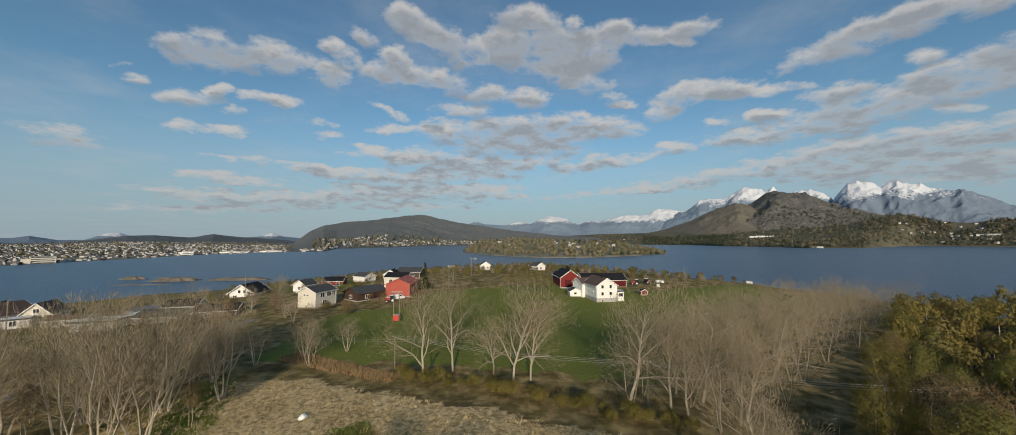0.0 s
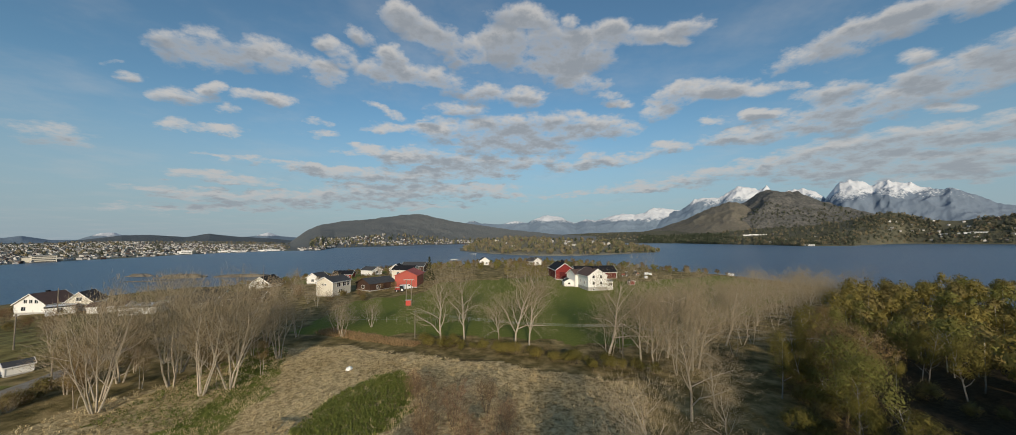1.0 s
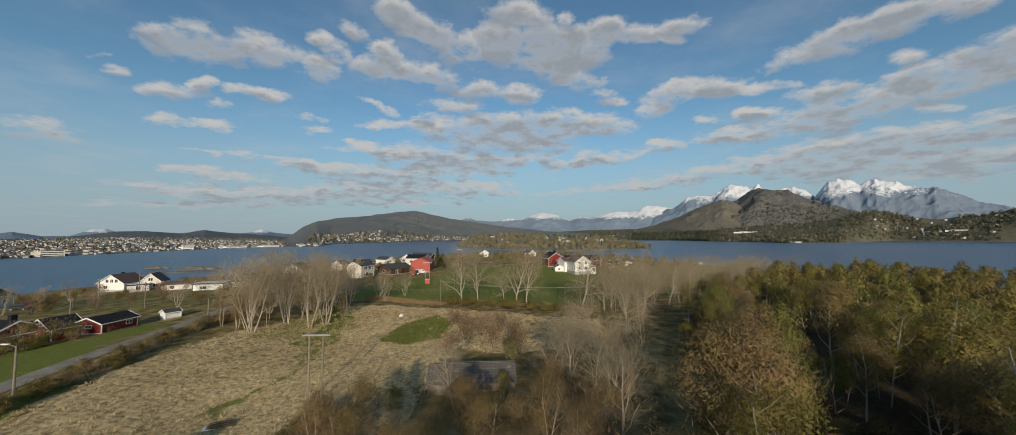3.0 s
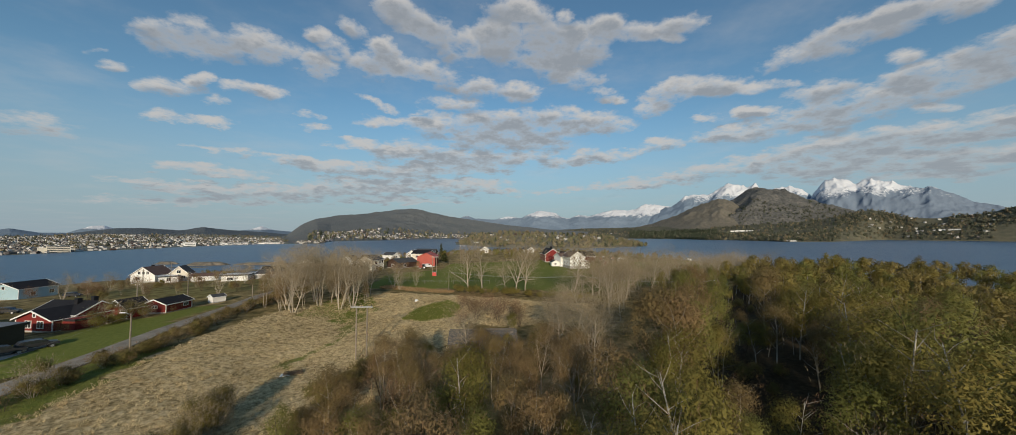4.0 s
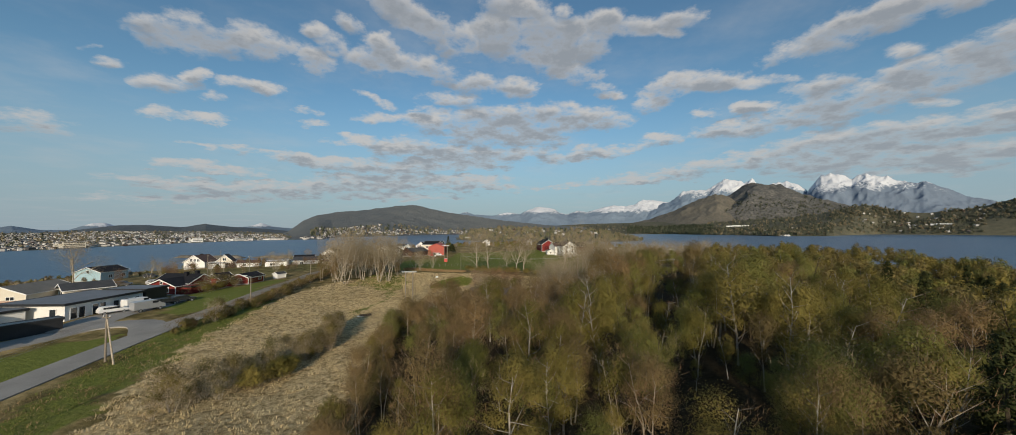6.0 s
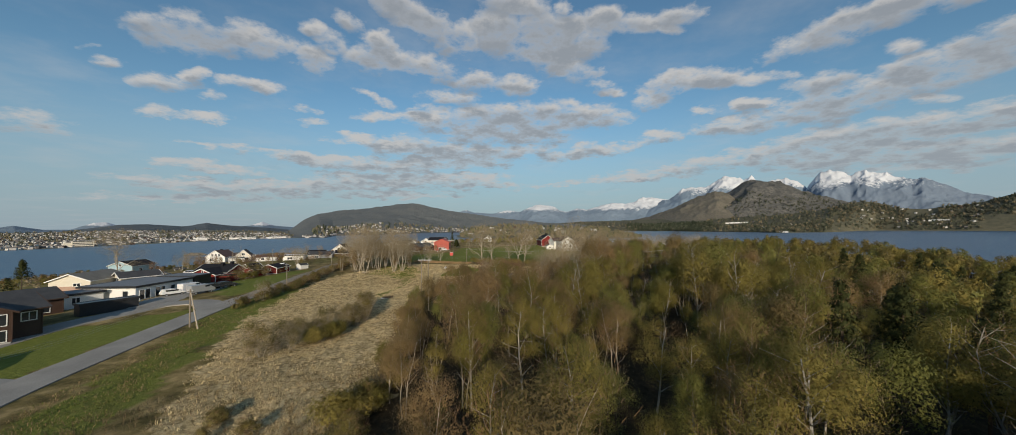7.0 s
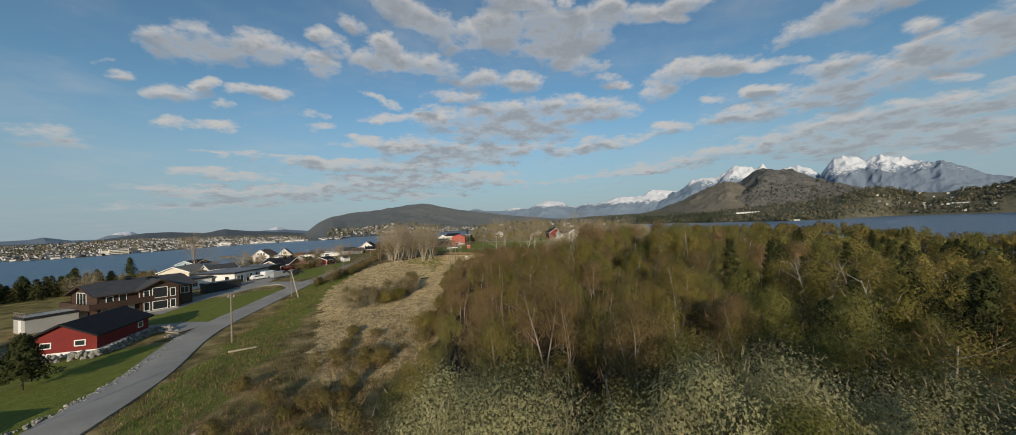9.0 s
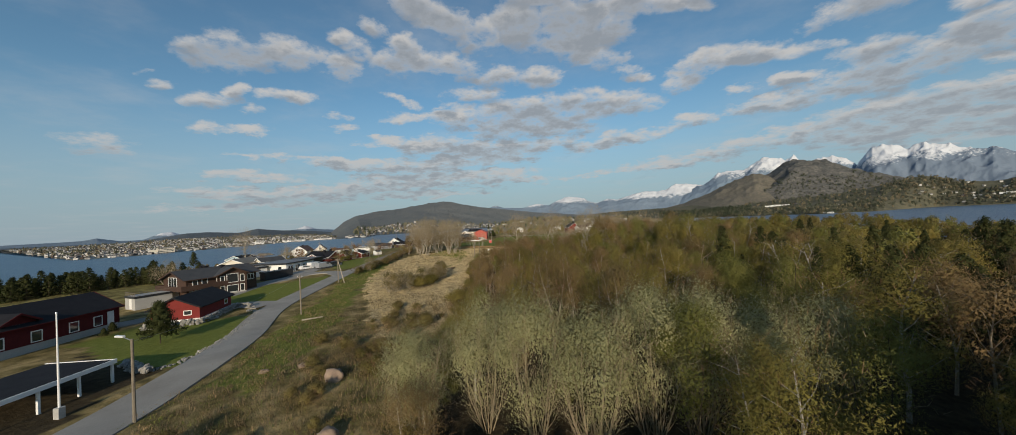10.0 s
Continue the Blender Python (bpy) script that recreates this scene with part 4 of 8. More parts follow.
def rock_islet(x, y, rx, ry, h, turn, label):
    k = 40
    a = np.linspace(0, math.tau, k, endpoint=False)
    rings = []
    rng = np.random.RandomState(int(abs(x)))
    wob = 1 + 0.18 * np.sin(a * 2 + rng.uniform(0, 6)) + 0.13 * np.sin(a * 5 + rng.uniform(0, 6)) + 0.07 * np.sin(a * 9)
    for s, z in ((1.25, -2.0), (1.0, 0.15), (0.82, 0.45), (0.55, 0.8), (0.25, 1.0)):
        rings.append(np.c_[rx * s * wob * np.cos(a), ry * s * wob * np.sin(a), np.full(k, z if z < 0 else z * h) + (0.2 * h * np.sin(a * 7 + s * 5) if 0.2 < z < 0.9 else 0)])
    v = np.concatenate(rings + [[[0, 0, h]]])
    i = np.arange(k)
    quads = np.concatenate([np.stack([r * k + i, r * k + (i + 1) % k, (r + 1) * k + (i + 1) % k, (r + 1) * k + i], 1) for r in range(4)])
    caps = np.stack([4 * k + i, 4 * k + (i + 1) % k, np.full(k, 5 * k)], 1)
    ob = new("rock_islet", raw_mesh("rock_islet", v, [quads, caps], SKERRY, smooth=True))
    ob.matrix_world = pose(x, y, SEA, 0, 0, turn)
    return tagged(ob, label, "islet", kind="structure")


rock_islet(-369, 352, 13, 5, 2.8, 8, "low dark skerry with thin brush")
rock_islet(-318, 309, 24, 1.6, 0.7, 14, "low dark reef awash in the fjord")
rock_islet(-314, 338, 20, 6, 3.6, 10, "rocky islet with brush on top")
rock_islet(-258, 345, 26, 5, 2.6, 3, "rocky islet with low shrubs")

# ---- houses and sheds ----
MESHES = {}


def ring_mesh(x0, x1, z0, z1, t, depth):
    """A frame round an opening, as one closed ring."""
    bm = bmesh.new()
    loops = []
    for y in (-depth, 0.0):
        for g in (t, 0.0):
            loops.append([bm.verts.new(p) for p in ((x0 - g, y, z0 - g), (x1 + g, y, z0 - g), (x1 + g, y, z1 + g), (x0 - g, y, z1 + g))])
    for a, b in ((0, 1), (1, 3), (3, 2), (2, 0)):
        for i in range(4):
            j = (i + 1) % 4
            bm.faces.new((loops[a][i], loops[a][j], loops[b][j], loops[b][i]))
    bmesh.ops.recalc_face_normals(bm, faces=bm.faces)
    return bm


def mesh_of(name, bm, mat):
    me = bpy.data.meshes.new(name)
    bm.to_mesh(me), bm.free()
    me.materials.append(mat)
    return me


def window_meshes(w, h):
    key = (round(w, 2), round(h, 2))
    if key not in MESHES:
        MESHES[key] = mesh_of("window", ring_mesh(-w / 2, w / 2, 0, h, 0.11, 0.07), TRIM), mesh_of("pane", boxes((-w / 2, w / 2, -0.03, 0.0, 0.0, h)), GLASS), mesh_of("glazing_bar", boxes((-0.04, 0.04, -0.06, -0.03, 0.0, h)), TRIM)
    return MESHES[key]


def add_window(parent, m, w, h, bars=2):
    frame_me, pane_me, bar_me = window_meshes(w, h)
    a, b = new("window", frame_me), new("pane", pane_me)
    a.parent, a.matrix_local = parent, m
    b.parent = a
    for k in range(1, bars):
        c = new("glazing_bar", bar_me)
        c.parent, c.matrix_local = a, pose(-w / 2 + w * k / bars, 0, 0)
    return a


def add_door(parent, m, w=0.95, h=2.05, mat=None):
    door = part("door", boxes((-w / 2, w / 2, -0.05, 0.0, 0.0, h), bevel=0.01), mat or TRIM, parent)
    door.matrix_local = m
    part("handle", boxes((w / 2 - 0.16, w / 2 - 0.06, -0.1, -0.05, 1.0, 1.05)), METAL, door)


def face_pose(face, W, L, along, z):
    if face == "F":
        return pose(along, -0.001, z)
    if face == "B":
        return pose(along, L + 0.001, z, 0, 0, 180)
    if face == "L":
        return pose(-W / 2 - 0.001, along, z, 0, 0, -90)
    return pose(W / 2 + 0.001, along, z, 0, 0, 90)


def gable_body(W, L, z0, h, rise):
    bm = bmesh.new()
    prof = [(-W / 2, z0), (W / 2, z0), (W / 2, h), (0, h + rise), (-W / 2, h)]
    a, b = [bm.verts.new((x, 0, z)) for x, z in prof], [bm.verts.new((x, L, z)) for x, z in prof]
    bm.faces.new(a), bm.faces.new(b[::-1])
    for i in range(5):
        bm.faces.new((a[i], b[i], b[(i + 1) % 5], a[(i + 1) % 5]))
    return bm


def roof_side(W, L, h, rise, side, over, thick=0.16):
    """One pitch of a roof: a slab that overhangs eaves and gables."""
    k = rise / (W / 2)
    xe = W / 2 + over * 0.8
    bm = bmesh.new()
    for y in (-over, L + over):
        for x, up in ((0, 0.02), (xe, 0.02), (xe, 0.02 + thick), (0, 0.02 + thick)):
            bm.verts.new((side * x, y, h + rise - k * x + up))
    bm.verts.ensure_lookup_table()
    v = bm.verts
    for q in ((0, 1, 2, 3), (7, 6, 5, 4), (0, 4, 5, 1), (1, 5, 6, 2), (2, 6, 7, 3), (3, 7, 4, 0)):
        bm.faces.new([v[i] for i in q])
    return bm


def bargeboard(W, h, rise, over, y):
    k = rise / (W / 2)
    xe = W / 2 + over * 0.8
    bm = bmesh.new()
    for s in (-1, 1):
        pts = [(0, 0.21), (s * xe, 0.21 - k * xe), (s * xe, -0.05 - k * xe), (0, -0.05)]
        a, b = [bm.verts.new((x, y - 0.04, h + rise + z)) for x, z in pts], [bm.verts.new((x, y + 0.04, h + rise + z)) for x, z in pts]
        bm.faces.new(a), bm.faces.new(b[::-1])
        for i in range(4):
            bm.faces.new((a[i], b[i], b[(i + 1) % 4], a[(i + 1) % 4]))
    return bm


def house(name, x, y, turn, W, L, h, rise, wall, roof, label, windows=(), doors=(), chimneys=(), z=None, foot=0.35, over=0.5, category="house", trim=None, corner=True, group=""):
    """A gabled house. Its front gable's foot is at x, y; local y runs along the ridge. windows: (face, along, sill, width, height, lights)."""
    z = gz(x, y) if z is None else z
    ob = thing(name, pose(x, y, z, 0, 0, turn), label, category, group)
    part("wall", gable_body(W, L, foot, h, rise), wall, ob)
    part("foundation", boxes((-W / 2 + 0.05, W / 2 - 0.05, 0.05, L - 0.05, -2.2, foot)), CONCRETE, ob)
    for s in (-1, 1):
        part("roof_slope", roof_side(W, L, h, rise, s, over), roof, ob)
    trim = trim or TRIM
    for yy in (-over - 0.045, L + over + 0.045):
        part("bargeboard", bargeboard(W, h, rise, over, yy), trim, ob)
    k = rise / (W / 2)
    for s in (-1, 1):
        xe = s * (W / 2 + over * 0.8 + 0.07)
        part("gutter", boxes((xe - 0.06, xe + 0.06, -over, L + over, h - k * over * 0.8 - 0.02, h - k * over * 0.8 + 0.14)), trim, ob)
    if corner:
        for cx, cy in product((-W / 2, W / 2), (0, L)):
            part("corner_board", boxes((cx - 0.07, cx + 0.07, cy - 0.07, cy + 0.07, foot, h)), trim, ob)
    for face, along, sill, w, hh, bars in windows:
        add_window(ob, face_pose(face, W, L, along, sill), w, hh, bars)
    for face, along in doors:
        add_door(ob, face_pose(face, W, L, along, foot))
    for cx, cy, ch in chimneys:
        top = h + rise - k * abs(cx)
        bm = boxes((cx - 0.4, cx + 0.4, cy - 0.4, cy + 0.4, top - 0.5, top + ch), (cx - 0.47, cx + 0.47, cy - 0.47, cy + 0.47, top + ch, top + ch + 0.12))
        part("chimney", bm, ROOF_BLACK, ob)
    return ob


def flat_house(name, x, y, turn, W, L, h, wall, label, windows=(), doors=(), z=None, over=0.5, roof=None, category="building"):
    z = gz(x, y) if z is None else z
    ob = thing(name, pose(x, y, z, 0, 0, turn), label, category)
    part("wall", boxes((-W / 2, W / 2, 0, L, -1.0, h)), wall, ob)
    part("roof", boxes((-W / 2 - over, W / 2 + over, -over, L + over, h + 0.004, h + 0.32)), roof or ROOF_FLAT, ob)
    o = over + 0.05
    part("fascia", boxes((-W / 2 - o, W / 2 + o, -o, -over, h - 0.06, h + 0.38), (-W / 2 - o, W / 2 + o, L + over, L + o, h - 0.06, h + 0.38), (-W / 2 - o, -W / 2 - over, -over, L + over, h - 0.06, h + 0.38), (W / 2 + over, W / 2 + o, -over, L + over, h - 0.06, h + 0.38)), DARK_METAL, ob)
    for face, along, sill, w, hh, bars in windows:
        add_window(ob, face_pose(face, W, L, along, sill), w, hh, bars)
    for face, along in doors:
        add_door(ob, face_pose(face, W, L, along, 0.05), mat=DARK_METAL)
    return ob


# the red garage on its stone-edged yard
g = house("garage", -67.6, -59.8, 18, 6.8, 10.6, 2.75, 1.65, RED, ROOF_BLACK, "red boarded garage with a black tiled roof", [("F", -1.7, 1.5, 0.95, 0.6, 1), ("F", 1.7, 1.5, 0.95, 0.6, 1), ("R", 8.6, 1.5, 0.95, 0.7, 1)], foot=0.75, category="garage", z=-25.35, trim=ROOF_BLACK, corner=False)
part("base_board", boxes((-3.45, 3.45, -0.05, 0.03, 0.35, 0.78), (3.37, 3.45, 0.03, 10.6, 0.35, 0.78)), TRIM, g)

# the brown house with its terrace and window wing
b = house("house", -88.5, -39.8, -21, 9.4, 14.5, 4.7, 1.7, BROWN, ROOF_GREY, "brown two-storey wooden house with a dark grey roof", [("F", -0.9, 2.9, 3.4, 2.1, 3), ("F", -2.6, 0.9, 0.9, 0.5, 1), ("R", 1.6, 2.9, 0.8, 1.3, 1), ("R", 3.4, 2.7, 0.9, 1.7, 1), ("R", 7.4, 2.9, 2.6, 1.3, 4), ("R", 3.0, 0.5, 1.0, 1.6, 1), ("R", 7.2, 0.5, 0.9, 1.4, 1), ("R", 13.2, 2.9, 1.4, 1.2, 2)], [("R", 4.6)], [(-1.2, 6.5, 0.9), (0.9, 9.0, 0.7)], z=-25.0, trim=BROWN, over=0.8)
part("balcony_floor", boxes((4.8, 6.3, 0.3, 8.5, 2.35, 2.55)), BROWN, b)
part("balcony_rail", boxes((6.2, 6.28, 0.3, 8.5, 2.55, 3.45), (4.8, 6.28, 0.22, 0.3, 2.55, 3.45)), BROWN, b)
part("front_balcony", boxes((-4.7, 6.28, -1.5, 0.22, 2.35, 2.55), (-4.7, 6.28, -1.58, -1.5, 2.35, 3.45), (-4.78, -4.7, -1.5, 0.0, 2.35, 3.45), (6.2, 6.28, -1.5, 0.22, 2.55, 3.45)), BROWN, b, "brown boarded balcony round the gable")
part("base_wall", boxes((-4.66, 1.6, -1.4, -0.02, -0.6, 2.34)), CONCRETE, b, "pale rendered basement wall")
part("garden_wall", boxes((4.72, 4.8, 0.4, 3.4, -0.3, 2.3)), CONCRETE, b, "pale rendered basement wall")
for yy in (0.6, 3.1, 5.6, 8.2):
    part("balcony_post", boxes((6.15, 6.27, yy, yy + 0.12, -0.3, 2.35)), BROWN, b)
house("annexe", -79.6, -34.4, 58, 5.6, 6.0, 4.75, 1.45, BROWN, ROOF_GREY, "gabled window wing of the brown house", [("F", -1.95, 0.5, 0.7, 1.5, 1), ("F", 0.0, 0.5, 2.1, 1.5, 1), ("F", 1.95, 0.5, 0.7, 1.5, 1), ("F", -1.95, 2.8, 0.7, 1.5, 1), ("F", 0.0, 2.8, 2.1, 1.9, 1), ("F", 1.95, 2.8, 0.7, 1.5, 1), ("R", 1.3, 0.5, 1.3, 1.5, 2), ("R", 1.3, 2.8, 1.3, 1.5, 2), ("L", 1.3, 2.8, 1.1, 1.5, 2)], z=-24.85, trim=BROWN, category="house wing", over=0.7)
house("house", -101, -27, -21, 9, 15, 3.4, 1.7, BROWN, ROOF_GREY, "low brown wooden house with a grey tiled roof", [("R", 12.5, 1.0, 1.6, 1.1, 2), ("F", 0, 1.0, 1.6, 1.1, 2)], (), [(0.5, 5, 0.9)], trim=BROWN)
t = flat_house("terrace_building", -90.8, -47.0, -21, 4.2, 6.0, 2.3, CONCRETE, "pale concrete outbuilding with a roof terrace and white door", (), (), z=-25.15, over=0.05, roof=CONCRETE)
add_door(t, face_pose("F", 4.2, 6.0, 0.3, 0.05))
for k in range(6):
    part("rail_post", boxes((-2.1 + 0.82 * k, -2.03 + 0.82 * k, 0.0, 0.07, 2.6, 3.35)), POLE_WOOD, t)
part("rail", boxes((-2.1, 2.1, 0.0, 0.08, 3.35, 3.43), (2.03, 2.1, 0.08, 6.0, 3.35, 3.43), (-2.1, 2.1, 0.02, 0.06, 2.95, 3.02)), POLE_WOOD, t)

# the long white building with the vans, its dark sheds, and the hall behind
flat_house("office_building", -91.5, -6.6, 0, 11.4, 14.4, 3.1, WHITE, "long white building with dark windows under a flat grey roof", [("R", 1.4, 0.35, 1.0, 2.0, 1), ("R", 2.7, 0.35, 1.0, 2.0, 1), ("R", 5.0, 0.35, 1.0, 2.0, 1), ("R", 6.3, 0.35, 1.0, 2.0, 1), ("R", 8.8, 0.8, 1.0, 1.5, 1), ("R", 10.8, 0.8, 1.0, 1.5, 1), ("R", 13.0, 0.8, 1.0, 1.5, 1), ("F", 3.6, 0.4, 1.1, 1.9, 1), ("F", -2.0, 0.9, 1.2, 1.3, 2), ("F", -4.4, 0.9, 1.2, 1.3, 2)])
flat_house("carport", -90.2, 8.4, 0, 8.8, 5.2, 3.0, DARK_METAL, "black carport joined to the long white building", over=0.3)
flat_house("dark_shed", -84.8, -18.2, -25, 2.4, 8.0, 2.0, DARK_METAL, "low black timber shed beside the driveway", over=0.1, roof=DARK_METAL, category="shed")
flat_house("annexe", -95.8, -12.5, -20, 5.4, 6.0, 2.7, WHITE, "small white annexe with a flat dark roof", [("F", -1.4, 0.8, 1.1, 1.3, 2), ("F", 1.2, 0.8, 1.1, 1.3, 2), ("R", 2, 0.8, 1.1, 1.3, 2)], over=0.3)
hall = house("hall", -116.5, 8.0, 12, 8.5, 12, 2.9, 1.7, CREAM, ROOF_FADED, "beige hall with a brick base and a faded grey-brown roof", [("F", 1.5, 1.6, 1.4, 0.7, 2)], category="hall", corner=False)
part("brick_base", boxes((-4.25, 4.25, -0.07, -0.01, -0.4, 1.55), (4.26, 4.32, 0, 12, -0.4, 1.55)), TAN_BRICK, hall, "pinkish brick base")
house("hall", -112.0, 15.0, -30, 6, 8, 2.8, 1.3, CREAM, ROOF_GREY, "cream hall with an open dark gable", (("F", 0, 0.8, 2.6, 1.8, 2),), category="hall", corner=False)

# the red house and its sheds on the lawn
house("house", -94.8, 22.0, -8, 8.4, 9, 2.5, 1.65, RED, ROOF_BLACK, "low red wooden house with white trim and black roof", [("F", -1.3, 0.9, 1.3, 1.25, 2), ("F", 1.5, 0.9, 1.3, 1.25, 2), ("F", 0, 3.0, 0.6, 0.6, 1)], category="house")
house("annexe", -88.0, 30.6, -12, 5.2, 4.0, 2.6, 1.6, RED, ROOF_BLACK, "red wooden house wing with a window in the gable", [("F", 0, 3.0, 0.9, 0.9, 2), ("F", -1.6, 0.8, 1.2, 1.3, 2), ("F", 1.5, 0.8, 1.2, 1.3, 2)], category="house wing")
house("annexe", -100.2, 29.8, -98, 7.6, 11, 2.7, 1.95, RED, ROOF_BLACK, "long red middle range under a black roof", (), (), [(-0.8, 8.5, 1.2), (0.9, 7.0, 1.1)], category="house wing")
flat_house("lean_to", -89.6, 22.6, -8, 4.4, 3.5, 1.9, RED, "low red boarded lean-to", over=0.1, roof=RED, category="shed")
house("shed", -82.8, 33.5, -3, 5.3, 6.4, 2.1, 1.05, RED, ROOF_BLACK, "long red shed with white bargeboards", [("F", 0, 1.25, 1.1, 0.5, 2), ("R", 4.8, 1.1, 1.0, 0.6, 2)], category="shed", over=0.35)
house("shed", -79.4, 45.0, -25, 2.2, 2.8, 1.55, 0.55, WHITE, ROOF_GREY, "small white garden shed on the grass", (), [], category="shed", over=0.2)

# along the fjord
house("house", -176.7, 78.9, 2, 10, 11.5, 4.0, 2.0, BLUE, ROOF_BLACK, "pale blue boarded house with a black roof", [("F", 0, 3.9, 1.0, 0.9, 1), ("R", 9.5, 1.4, 1.4, 1.2, 2), ("R", 4, 1.4, 1.4, 1.2, 2)], z=-28.9)
house("house", -157.0, 107.2, 2, 9.8, 9, 3.0, 3.3, WHITE, ROOF_BROWN, "white wooden house with a steep brown roof", [("F", -1.5, 3.3, 1.0, 1.2, 2), ("F", 0.2, 3.3, 1.0, 1.2, 2), ("F", 1.9, 3.3, 1.0, 1.2, 2), ("F", -2, 0.9, 1.4, 1.2, 2), ("R", 4, 0.8, 1.4, 1.2, 2), ("R", 7, 0.8, 1.4, 1.2, 2)], z=-26.3, chimneys=[(-0.5, 5, 0.8)])
house("annexe", -144.5, 110.0, 25, 6.6, 8, 2.9, 3.2, CREAM, ROOF_BROWN, "pale grey gabled wing with a brown roof", [("F", 0, 3.2, 1.3, 1.2, 2), ("F", -1.6, 0.8, 1.4, 1.2, 2), ("F", 1.6, 0.8, 1.4, 1.2, 2)], z=-26.0, category="house wing")
flat_house("conservatory", -147.5, 104.0, -46, 5.0, 6.0, 2.3, WHITE, "white glazed conservatory beside the house", [("F", -1.4, 0.6, 1.2, 1.4, 2), ("F", 0.0, 0.6, 1.2, 1.4, 2), ("F", 1.4, 0.6, 1.2, 1.4, 2), ("R", 3, 0.6, 1.2, 1.4, 2)], z=-26.0, over=0.2, roof=TRIM)
house("summer_house", -133.5, 104.5, -70, 5.0, 9.0, 2.2, 1.0, WHITE, ROOF_BROWN, "low white summer house with a red-brown roof", [("F", -1.1, 0.7, 1.3, 1.1, 2), ("F", 1.1, 0.7, 1.3, 1.1, 2), ("R", 3, 0.7, 1.3, 1.1, 2)], z=-25.6)
flat_house("house", -114.5, 96.5, -75, 6.5, 9.0, 2.6, WHITE, "white flat-roofed house with a dark window band", [("F", 0.5, 0.8, 4.2, 1.0, 4), ("R", 3, 0.8, 2.0, 1.0, 2)], z=-24.6, over=0.4, roof=TRIM, category="house")
house("house", -106, 105, -80, 8.5, 11, 2.4, 1.5, CONCRETE, ROOF_GREY, "low grey house under a wide grey roof", [("R", 4, 0.8, 1.6, 1.1, 2)], z=-24.6)
house("house", -95, 110, -70, 8, 11, 2.6, 1.5, BROWN, ROOF_BLACK, "low dark house with a black roof", [("R", 4, 0.8, 1.6, 1.1, 2)], z=-24.4)
house("house", -108.8, 146.4, 8, 9.0, 11, 3.2, 3.2, WHITE, ROOF_BLACK, "white wooden house with a balcony under its gable", [("F", -1.0, 3.0, 0.9, 1.2, 1), ("F", 1.0, 3.0, 0.9, 1.2, 1), ("F", -2.6, 0.8, 1.5, 1.3, 2), ("F", 2.4, 0.8, 1.5, 1.3, 2)], z=-25.3, over=0.9)
flat_house("boathouse", -123, 118, -20, 11, 7, 2.0, BLUE, "pale blue boathouse with a low roof", (), z=-25.8, over=0.4, roof=ROOF_FLAT)
house("house", -117, 124, -70, 8, 9, 2.6, 1.8, BLUE, ROOF_BLACK, "blue house with a black roof", [("R", 3, 0.8, 1.4, 1.2, 2)], z=-25.6)

# the hamlet round the red barn
house("house", -66.8, 119.0, -14, 6.9, 9.5, 5.2, 1.7, CREAM, ROOF_GREY, "cream house with a balcony and grey roof", [("F", -0.9, 4.0, 0.7, 0.5, 1), ("F", 0.3, 4.0, 0.7, 0.5, 1), ("R", 3.0, 3.3, 1.8, 1.4, 2), ("R", 6.0, 3.3, 1.8, 1.4, 2), ("R", 8.2, 3.3, 1.2, 1.4, 2), ("R", 4.0, 0.8, 1.6, 1.4, 2)])
house("house", -58.0, 132.0, -35, 9, 12, 2.9, 1.9, BROWN, ROOF_GREY, "dark house with a grey hipped roof", [("F", 0, 0.9, 1.6, 1.2, 2), ("R", 4, 0.9, 1.6, 1.2, 2)], trim=BROWN)
house("barn", -42.4, 137.6, 2, 9.2, 14, 5.0, 2.0, RED_BRIGHT, RED_BRIGHT, "bright red sheet-clad barn with a red roof", (), category="barn", trim=RED_BRIGHT, corner=False)
house("house", -44.0, 160, 80, 8, 10, 5.4, 1.8, CREAM, ROOF_BLACK, "tall cream house with a dark hipped roof", [("L", 3, 3.2, 1.4, 1.2, 2), ("L", 7, 3.2, 1.4, 1.2, 2), ("L", 3, 0.8, 1.4, 1.2, 2), ("L", 7, 0.8, 1.4, 1.2, 2)], z=-22.4)
house("house", -90, 176, -80, 8.0, 9, 2.8, 1.7, RED, ROOF_BLACK, "red wooden house with a black roof", [("R", 3, 0.8, 1.5, 1.2, 2), ("R", 7, 0.8, 1.5, 1.2, 2), ("F", 0, 0.8, 1.5, 1.2, 2)], foot=0.9)
house("house", -91, 156, -10, 6, 7, 3.0, 2.0, WHITE, ROOF_GREY, "small white gabled house in the hamlet", [("F", 0, 1.0, 1.2, 1.2, 2)])
house("house", -71, 184, 60, 6.5, 9, 2.6, 1.6, WHITE, ROOF_GREY, "low white cottage with a grey roof", [("F", 0, 0.9, 1.4, 1.1, 2)])
house("house", -62, 188, 5, 7, 9, 3.0, 2.2, WHITE, ROOF_BLACK, "white gabled house among the trees", [("F", -1.4, 1.0, 1.2, 1.2, 2), ("F", 1.4, 1.0, 1.2, 1.2, 2)])
house("house", -48, 200, 85, 9, 13, 3.4, 2.2, BROWN, ROOF_GREY, "long dark house with a grey roof", [("L", 4, 0.9, 1.6, 1.2, 2)])
